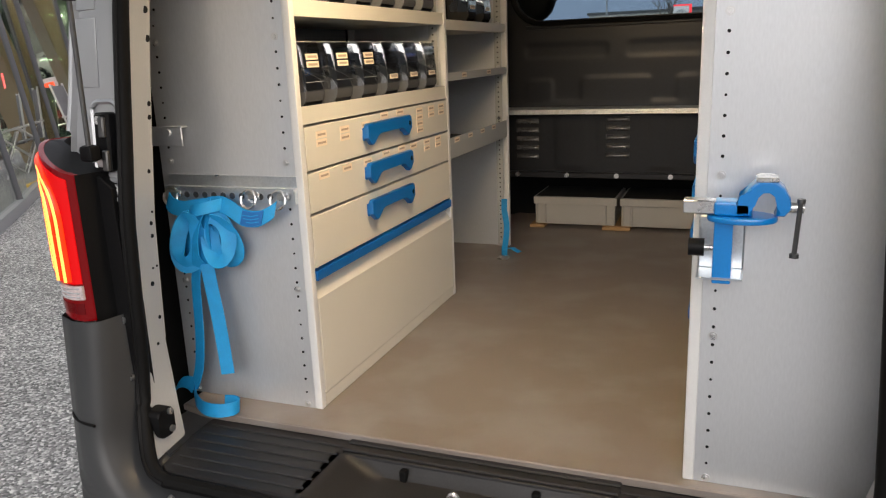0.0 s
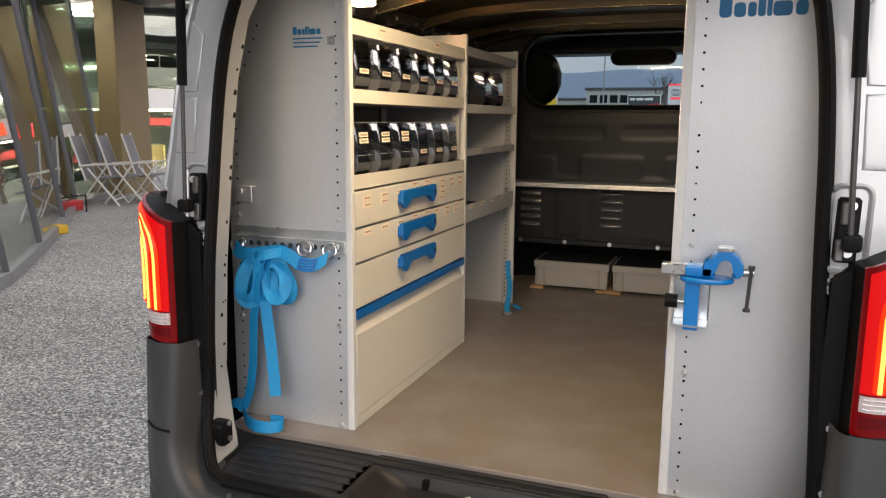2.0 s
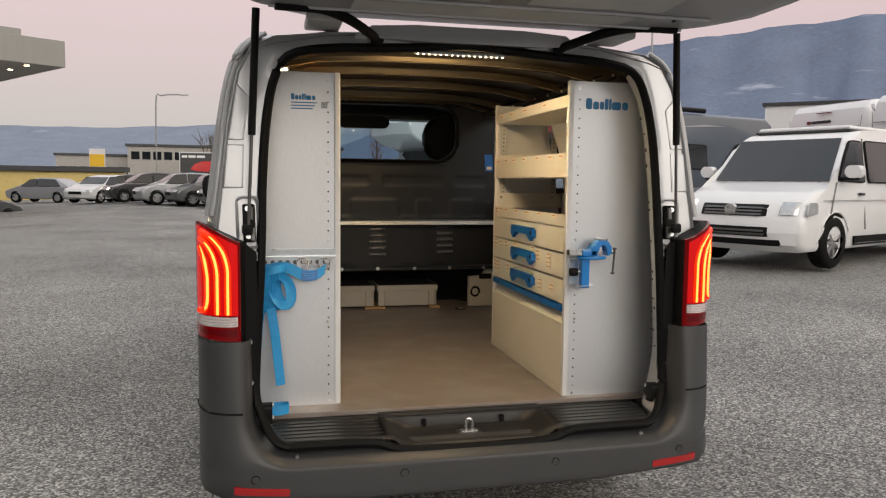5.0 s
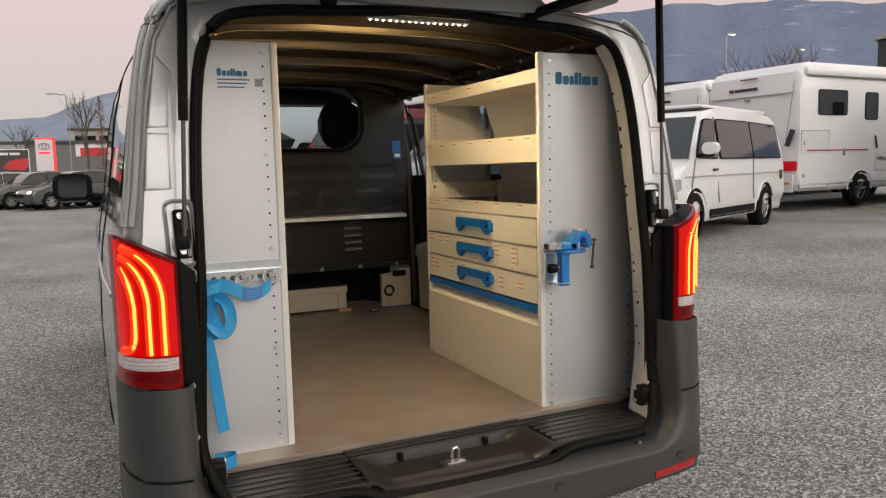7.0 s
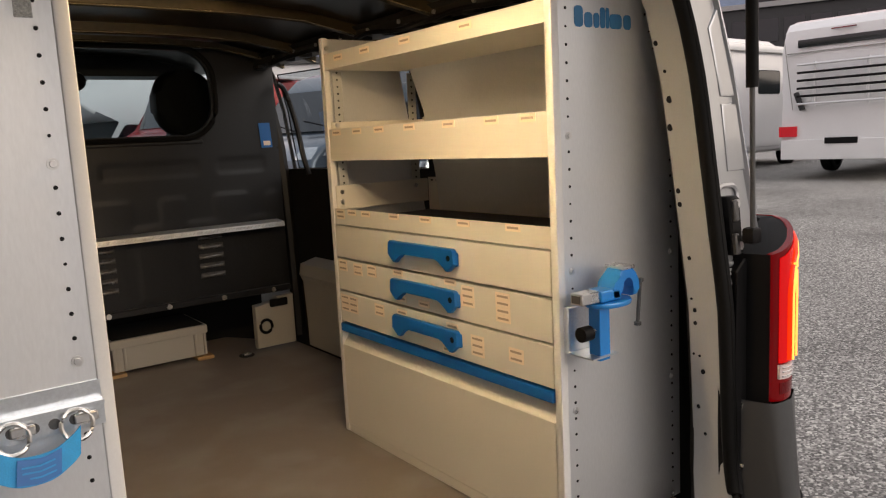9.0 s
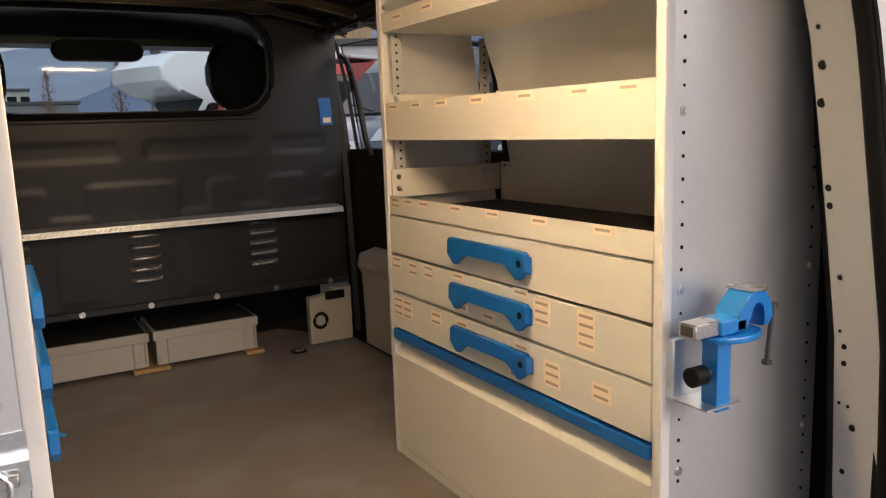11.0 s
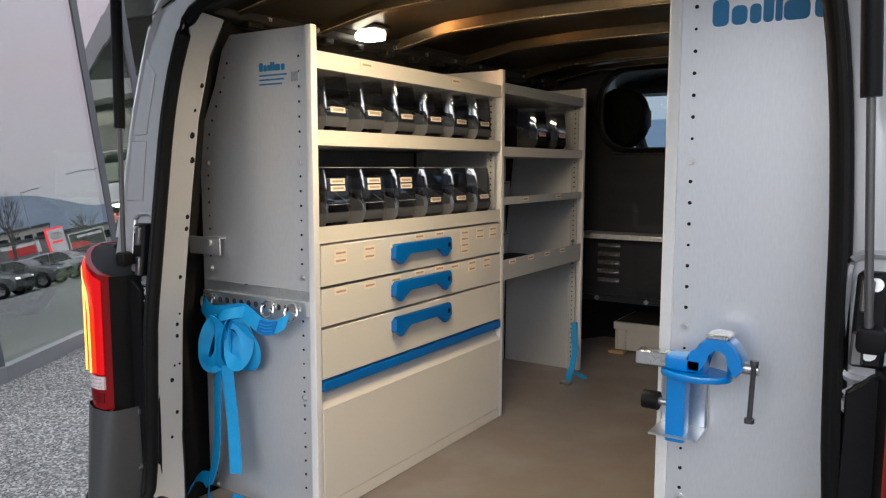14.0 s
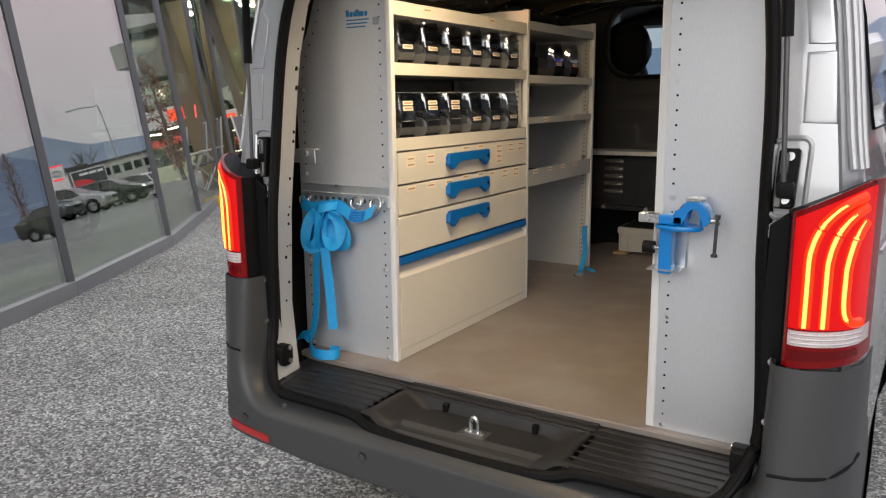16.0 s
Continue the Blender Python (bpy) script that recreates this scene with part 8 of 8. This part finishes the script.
vehicle("people_carrier", (-6.05, 0.95), 29, "dark people carrier standing behind the glass front", "car", 4.6, 0.9,
        [(2.0, 0.3), (2.22, 0.42), (2.25, 0.72), (2.1, 0.95), (1.45, 1.12), (0.45, 1.72), (-0.2, 1.80), (-1.9, 1.76), (-2.2, 1.2), (-2.25, 0.5), (-2.1, 0.3)],
        1.0, 0.2, GREYCAR, [(1.4, 0.34), (-1.4, 0.34)], [[(1.25, 1.12), (0.3, 1.12), (0.3, 1.62), (0.52, 1.62)], [(0.2, 1.12), (-1.9, 1.15), (-1.75, 1.64), (0.2, 1.64)]],
        [(1.42, 1.16), (0.5, 1.69)], [("front", (-0.5, 0.5, 0.6, 0.8, 2.24, BLACK, "grille", "")), ("front", (-0.82, -0.5, 0.78, 0.95, 2.12, HEADLAMP, "headlamp", "")), ("front", (0.5, 0.82, 0.78, 0.95, 2.12, HEADLAMP, "headlamp", "")), ("side", ([(1.9, 0.42), (-1.9, 0.42), (-1.9, 0.46), (1.9, 0.46)], ALLOY, "chrome_line", "", (-1, 1)))], group="parked cars").location.z = 0.14


# ---- things in front of the glass ----
def folding_chair(m):
    c = thing("folding_chair", (0, 0, 0), "grey high-back folding camping chair with white tube frame", "chair", "folding chairs", local=True)
    bm = B()
    prism(bm, [(-0.18, 0.44), (-0.36, 1.12), (-0.34, 1.13), (-0.15, 0.45)], "x", -0.23, 0.23, 0.008)
    part("backrest", bm, CHAIRFABRIC, c)
    bm = B()
    prism(bm, [(-0.18, 0.42), (0.26, 0.46), (0.26, 0.49), (-0.18, 0.45)], "x", -0.23, 0.23, 0.008)
    part("seat", bm, CHAIRFABRIC, c)
    for s in (-1, 1):
        for nm, p, q in (("leg", (-0.30, 0.0), (0.18, 0.66)), ("leg", (0.34, 0.0), (-0.12, 0.62)), ("armrest", (-0.26, 0.66), (0.22, 0.68)), ("back_tube", (-0.16, 0.42), (-0.37, 1.16))):
            bm = B()
            rod(bm, (s * 0.26, p[0], p[1]), (s * 0.26, q[0], q[1]), 0.016, 8)
            part(nm, bm, CHAIRWHITE, c)
    for a in (-0.22, 0.26):
        bm = B()
        rod(bm, (-0.26, a, 0.1), (0.26, a, 0.1), 0.013, 8)
        part("stretcher", bm, CHAIRWHITE, c)
    c.matrix_basis = m
    return c


fc = folding_chair(pose(-9.15, 8.05, gz(-9.15, 8.05), 0, 0, -62))
copy_thing(fc, pose(-9.0, 8.45, gz(-9, 8.45), 0, 0, -62))
copy_thing(fc, pose(-8.85, 8.85, gz(-8.85, 8.85), 0, 0, -62))

ash = thing("ash_bin", (-8.55, 6.5, gz(-8.55, 6.5)), "round stainless-steel ash bin", "bin", local=True)
bm = B()
rod(bm, (0, 0, 0), (0, 0, 0.72), 0.15, 24)
part("drum", bm, STEEL, ash)
bm = B()
box(bm, (0.09, 0.16), (-0.09, 0.05), (0.52, 0.62), 0.01)
part("mouth", bm, BLACK, ash)
bm = B()
box(bm, (-7.55, -7.1), (5.28, 5.44), (gz(-7.3, 5.3), gz(-7.3, 5.3) + 0.11), 0.015)
solo("yellow_kerb_block", bm, YELLOW, "yellow painted kerb block on the asphalt", "kerb block", base=(-7.3, 5.36, 0.07))
reel = thing("cable_reel", (-8.75, 7.0, gz(-8.75, 7)), "red and black cable reel standing by the glass", "cable reel", local=True)
bm = B()
box(bm, (-0.12, 0.12), (-0.16, 0.16), (0.03, 0.20), 0.03, 2)
part("drum", bm, REFLECTRED, reel)
bm = B()
tube(bm, [(-0.14, -0.18, 0.0), (-0.14, -0.18, 0.26), (-0.14, 0.18, 0.26), (-0.14, 0.18, 0.0)], 0.014, 8)
tube(bm, [(0.14, -0.18, 0.0), (0.14, -0.18, 0.26), (0.14, 0.18, 0.26), (0.14, 0.18, 0.0)], 0.014, 8)
part("stand", bm, BLACK, reel)


# ---- trees, lamps, signs and far buildings ----
def bare_tree(place, height, seed, spread=0.32):
    rng = random.Random(seed)
    x, y = place
    t = thing("bare_tree", (x, y, gz(x, y) - 0.1), "leafless grey winter tree by the yard", "tree", "bare trees", local=True)
    trunk, twigs = B(), B()

    def grow(p, d, length, r, level):
        q = p + d * length
        tube(trunk if level < 2 else twigs, [p, p.lerp(q, 0.5) + Vector((rng.uniform(-1, 1), rng.uniform(-1, 1), 0)) * length * 0.03, q], [r, r * 0.85, r * 0.65], 6 if level < 2 else 4)
        if level >= 5:
            return
        for k in range(3 if level < 4 else 2):
            a = rng.uniform(0, 2 * math.pi)
            nd = (d + Vector((math.cos(a), math.sin(a), 0.25)) * rng.uniform(spread, spread * 2.2)).normalized()
            grow(p.lerp(q, rng.uniform(0.55, 1.0)), nd, length * rng.uniform(0.6, 0.8), r * 0.55, level + 1)

    grow(Vector((0, 0, 0)), Vector((0, 0, 1)), height * 0.33, height * 0.016, 0)
    tr = part("trunk", trunk, BARK, t)
    part("twigs", twigs, BARK, tr, kind="stuff")


def copper_tree(place, height, seed):
    rng = random.Random(seed)
    x, y = place
    t = thing("columnar_tree", (x, y, gz(x, y) - 0.1), "slim columnar tree with dry copper leaves", "tree", "columnar trees", local=True)
    bm = B()
    tube(bm, [(0, 0, 0), (0.03, 0, height * 0.5), (0, 0, height)], [0.08, 0.06, 0.015], 6)
    for k in range(26):
        z = rng.uniform(0.15, 0.9) * height
        a = rng.uniform(0, 6.28)
        rod(bm, (0, 0, z), (0.5 * math.cos(a), 0.5 * math.sin(a), z + 0.6), 0.018, 4, 0.006)
    tr = part("trunk", bm, BARK, t)
    bm = B()
    for k in range(900):
        u = rng.random()
        z = height * (0.12 + 0.86 * u)
        rad = 0.75 * math.sin(math.pi * min(1, 0.12 + 0.9 * u)) ** 0.6 * rng.uniform(0.2, 1.0) * (0.8 + 0.3 * math.sin(7 * u + seed))
        a = rng.uniform(0, 6.28)
        c = Vector((rad * math.cos(a), rad * math.sin(a), z))
        e1, e2 = [Vector([rng.uniform(-1, 1) for _ in range(3)]).normalized() * rng.uniform(0.05, 0.11) for _ in range(2)]
        bm.faces.new([bm.verts.new(c + p) for p in (-e1, e2, e1)])
    part("leaves", bm, COPPER, tr, kind="stuff")


def polar(az, d, eye=(-1.1, -2.26)):
    return eye[0] + d * math.sin(radians(az)), eye[1] + d * math.cos(radians(az))


bare_tree(polar(48.2, 46), 9.5, 3)
bare_tree(polar(27.0, 60), 11.0, 5)
bare_tree(polar(-0.1, 72), 10.5, 7, 0.24)
bare_tree(polar(-4.1, 95), 10.0, 8, 0.26)
copper_tree(polar(0.8, 70), 8.0, 1)
copper_tree(polar(4.0, 62), 6.0, 2)
copper_tree(polar(8.3, 58), 6.4, 3)
copper_tree((-14.6, 21.6), 4.6, 4)


def lamp_post(place, height, arm, rz, label):
    x, y = place
    p = thing("street_lamp", (x, y, gz(x, y) - 0.1), label, "street lamp", "street lamps", rz=rz, local=True)
    bm = B()
    tube(bm, smooth_path([(0, 0, 0), (0, 0, height * 0.9), (arm * 0.25, 0, height * 0.985), (arm, 0, height)], 4), 0.055, 8)
    part("pole", bm, FRAMEGREY, p)
    bm = B()
    box(bm, (arm - 0.1, arm + 0.5), (-0.12, 0.12), (height - 0.08, height + 0.02), 0.03)
    h = part("head", bm, FRAMEGREY, p)
    bm = B()
    box(bm, (arm, arm + 0.42), (-0.09, 0.09), (height - 0.1, height - 0.07), 0.01)
    part("lens", bm, LITLAMP if "lit" in label else HEADLAMP, h)


lamp_post(polar(45.0, 55), 9.2, 0.3, 0, "lit street lamp on a steel pole")
lamp_post(polar(49.6, 80), 11.0, 0.3, 0, "lit street lamp on a steel pole")
lamp_post(polar(-1.2, 80), 9.0, -1.6, 0, "tall grey street lamp with curved arm")
lamp_post(polar(-7.4, 60), 7.6, 1.8, 0, "tall grey street lamp with curved arm")
lamp_post(polar(28.6, 45), 10.4, -1.6, 0, "tall grey street lamp with curved arm")
for az, d, top, m in ((18.4, 42, 7.6, DARKCLAD), (13.6, 46, 7.2, WHITEPANEL), (9.0, 48, 7.4, DARKCLAD)):
    x, y = polar(az, d, (0.1, -2.6))
    f = thing("banner_flag", (x, y, gz(x, y)), "tall feather banner flag", "flag", "banner flags", local=True)
    bm = B()
    rod(bm, (0, 0, 0), (0, 0, top), 0.04, 8)
    part("pole", bm, FRAMEGREY, f)
    bm = B()
    prism(bm, [(0.04, top - 3.4), (0.55, top - 3.4), (0.62, top - 0.25), (0.04, top - 0.05)], "y", -0.01, 0.01)
    part("banner", bm, m, f)


def slab_house(name, az0, az1, d, z0, z1, m, label, depth=14, bands=()):
    """A plain far commercial building whose front faces the yard."""
    a, b = Vector((*polar(az0, d), 0)), Vector((*polar(az1, d), 0))
    dirn = (b - a).normalized()
    n = Vector((-dirn.y, dirn.x, 0))
    h = thing(name, (*((a + b) / 2).xy, 0), label, "building", "far buildings")
    bm = B()
    prism(bm, [v.xy for v in (a, b, b + n * depth, a + n * depth)], "z", z0, z1, 0.05)
    part("wall", bm, m, h)
    bm = B()
    prism(bm, [v.xy for v in (a - n * 0.3 - dirn * 0.3, b - n * 0.3 + dirn * 0.3, b + n * depth, a + n * depth)], "z", z1, z1 + 0.35)
    part("roof_edge", bm, DARKCLAD if m != DARKCLAD else FRAMEGREY, h)
    for s0, s1, q0, q1, mm, nm in bands:
        L = (b - a).length
        bm = B()
        prism(bm, [v.xy for v in (a + dirn * L * s0 - n * 0.06, a + dirn * L * s1 - n * 0.06, a + dirn * L * s1 + n * 0.05, a + dirn * L * s0 + n * 0.05)], "z", q0, q1)
        part(nm, bm, mm, h)


win = [(0.04 + 0.12 * k, 0.13 + 0.12 * k, 2.2, 3.4, CARGLASS, "window") for k in range(8)]
slab_house("grey_warehouse", -3.9, 5.5, 100, -1, 5.4, SLATECLAD, "grey far warehouse with red and white bands", 20, [(0.35, 0.53, 3.9, 4.9, REFLECTRED, "red_band"), (0.32, 0.56, 4.9, 5.4, WHITEPANEL, "white_band"), (0.32, 0.35, 3.9, 4.9, WHITEPANEL, "white_band")])
slab_house("beige_hall", -1.2, 2.6, 130, -1, 8.6, CONCRETE, "pale far hall behind the warehouse", 18, [(0.08 + 0.2 * k, 0.22 + 0.2 * k, 6.8, 7.8, CARGLASS, "window") for k in range(5)])
slab_house("low_office", -9.5, -3.5, 125, -1, 6.4, CONCRETE, "pale far office building with window band", 18, [(0.04 + 0.12 * k, 0.13 + 0.12 * k, 4.4, 5.6, CARGLASS, "window") for k in range(8)])
slab_house("white_hall", 16.5, 30, 46, 0, 6.1, WHITEPANEL, "long white hall with flat roof", 16)
slab_house("brown_block", 19.5, 25.5, 62, 0, 9.3, TAN, "beige block with dark roof edge", 12, win)
slab_house("white_hall", 36, 47, 95, 0, 10.5, WHITEPANEL, "low white hall below the hill", 16)
slab_house("dark_block", 54.2, 70, 62, 0, 9.6, DARKCLAD, "dark modern block with glazed upper floor", 16, [(0.05 + 0.1 * k, 0.13 + 0.1 * k, 7.2, 8.8, CARGLASS, "window") for k in range(9)])
slab_house("dark_tower_block", 57.5, 74, 66, 9.6, 13.5, DARKCLAD, "dark set-back upper storey", 14, [(0.03, 0.12, 10.6, 12.0, CARGLASS, "window"), (0.2, 0.3, 10.6, 12.0, CARGLASS, "window")])
slab_house("old_houses", -14.0, -9.0, 140, -1, 5.2, CONCRETE, "row of far village houses", 12, win)
slab_house("yard_wall", -19.5, -9.5, 60, -1, 1.9, YELLOWSHELF, "yellow low far wall", 3)

x, y = polar(-2.65, 75)
py = thing("pylon_sign", (x, y, gz(x, y)), "white and red lit pylon sign of a car dealer", "sign", local=True)
bm = B()
box(bm, (-0.8, 0.55), (-0.2, 0.2), (0, 4.46), 0.03)
part("panel", bm, PYLONWHITE, py)
bm = B()
box(bm, (0.55, 0.76), (-0.22, 0.22), (0, 4.6), 0.02)
box(bm, (-0.8, 0.55), (-0.22, 0.22), (4.46, 4.6), 0.02)
part("red_edge", bm, PYLONRED, py)
bm = B()
for rx, rz in ((0.42, 0.27), (0.15, 0.26)):
    tube(bm, [(-0.12 + rx * math.cos(a), -0.22, 3.85 + rz * math.sin(a)) for a in [k * math.pi / 9 for k in range(18)]], 0.05, 6, True)
part("round_mark", bm, FRAMEGREY, py, "grey oval mark")
bm = B()
box(bm, (-0.55, 0.31), (-0.225, -0.2), (3.2, 3.38), 0.01)
part("mark_bar", bm, PYLONRED, py, "red bar below the mark")
for z in (1.35, 1.6):
    bm = B()
    box(bm, (-0.3, 0.4), (-0.215, -0.2), (z, z + 0.1), 0.01)
    part("text_bar", bm, YELLOWSHELF, py)
x, y = polar(-4.8, 70)
bb = thing("billboard", (x, y, gz(x, y)), "dark red billboard on two posts", "billboard", local=True)
bm = B()
box(bm, (-1.42, 1.42), (-0.04, 0.06), (1.28, 3.5), 0.03)
part("frame", bm, WHITEPANEL, bb, "white frame")
bm = B()
box(bm, (-1.35, 1.35), (-0.07, -0.03), (1.35, 3.43), 0.01)
panel = part("panel", bm, DARKCLAD, bb, "dark printed panel")
bm = B()
prism(bm, [(-0.5, 2.0), (0.1, 1.85), (1.0, 1.8), (1.32, 2.1), (1.32, 2.75), (0.5, 2.7), (-0.1, 2.5)], "y", -0.09, -0.065)
part("red_shape", bm, REFLECTRED, panel, "red rounded shape")
for x0, x1 in ((-1.2, -0.75), (-0.65, -0.05), (0.05, 0.75)):
    bm = B()
    box(bm, (x0, x1), (-0.085, -0.065), (3.02, 3.22))
    part("text_bar", bm, WHITEPANEL, panel)
for q in (-1.25, 1.25):
    bm = B()
    box(bm, (q - 0.06, q + 0.06), (-0.03, 0.05), (0, 1.3))
    part("post", bm, FRAMEGREY, bb)
# grass strip before the far buildings
bm = B()
a, b = polar(-14, 82), polar(12, 82)
c, d = polar(12, 92), polar(-14, 92)
prism(bm, [a, b, c, d], "z", 0.2, 0.5)
solo("grass_strip", bm, GRASS, "dull winter grass strip", "grass", kind="stuff")
# white fabric fuel sign far left
x, y = polar(-12.2, 62, (0, -2.6))
fs = thing("fuel_sign", (x, y, gz(x, y)), "yellow and white fuel price sign", "sign", local=True)
bm = B()
box(bm, (-0.55, 0.55), (-0.1, 0.1), (0, 3.6), 0.03)
part("panel", bm, PYLONWHITE, fs)
bm = B()
box(bm, (-0.5, 0.5), (-0.13, -0.1), (2.3, 3.2), 0.03)
box(bm, (-0.5, 0.5), (-0.13, -0.1), (0.2, 0.8), 0.03)
part("yellow_field", bm, YELLOW, fs)
# worn yellow parking line
bm = B()
for p0, p1 in (((12.2, 7.0), (15.5, 11.2)),):
    dd = Vector((p1[0] - p0[0], p1[1] - p0[1], 0)).normalized()
    nn = Vector((-dd.y, dd.x, 0)) * 0.035
    pts = [Vector((p0[0] + (p1[0] - p0[0]) * k / 8, p0[1] + (p1[1] - p0[1]) * k / 8, 0)) for k in range(9)]
    sheet(bm, [[(p.x + s * nn.x, p.y + s * nn.y, gz(p.x, p.y) + 0.012) for s in (-1, 1)] for p in pts])
solo("parking_line", bm, LINE, "worn yellow parking line", "road marking", kind="structure")
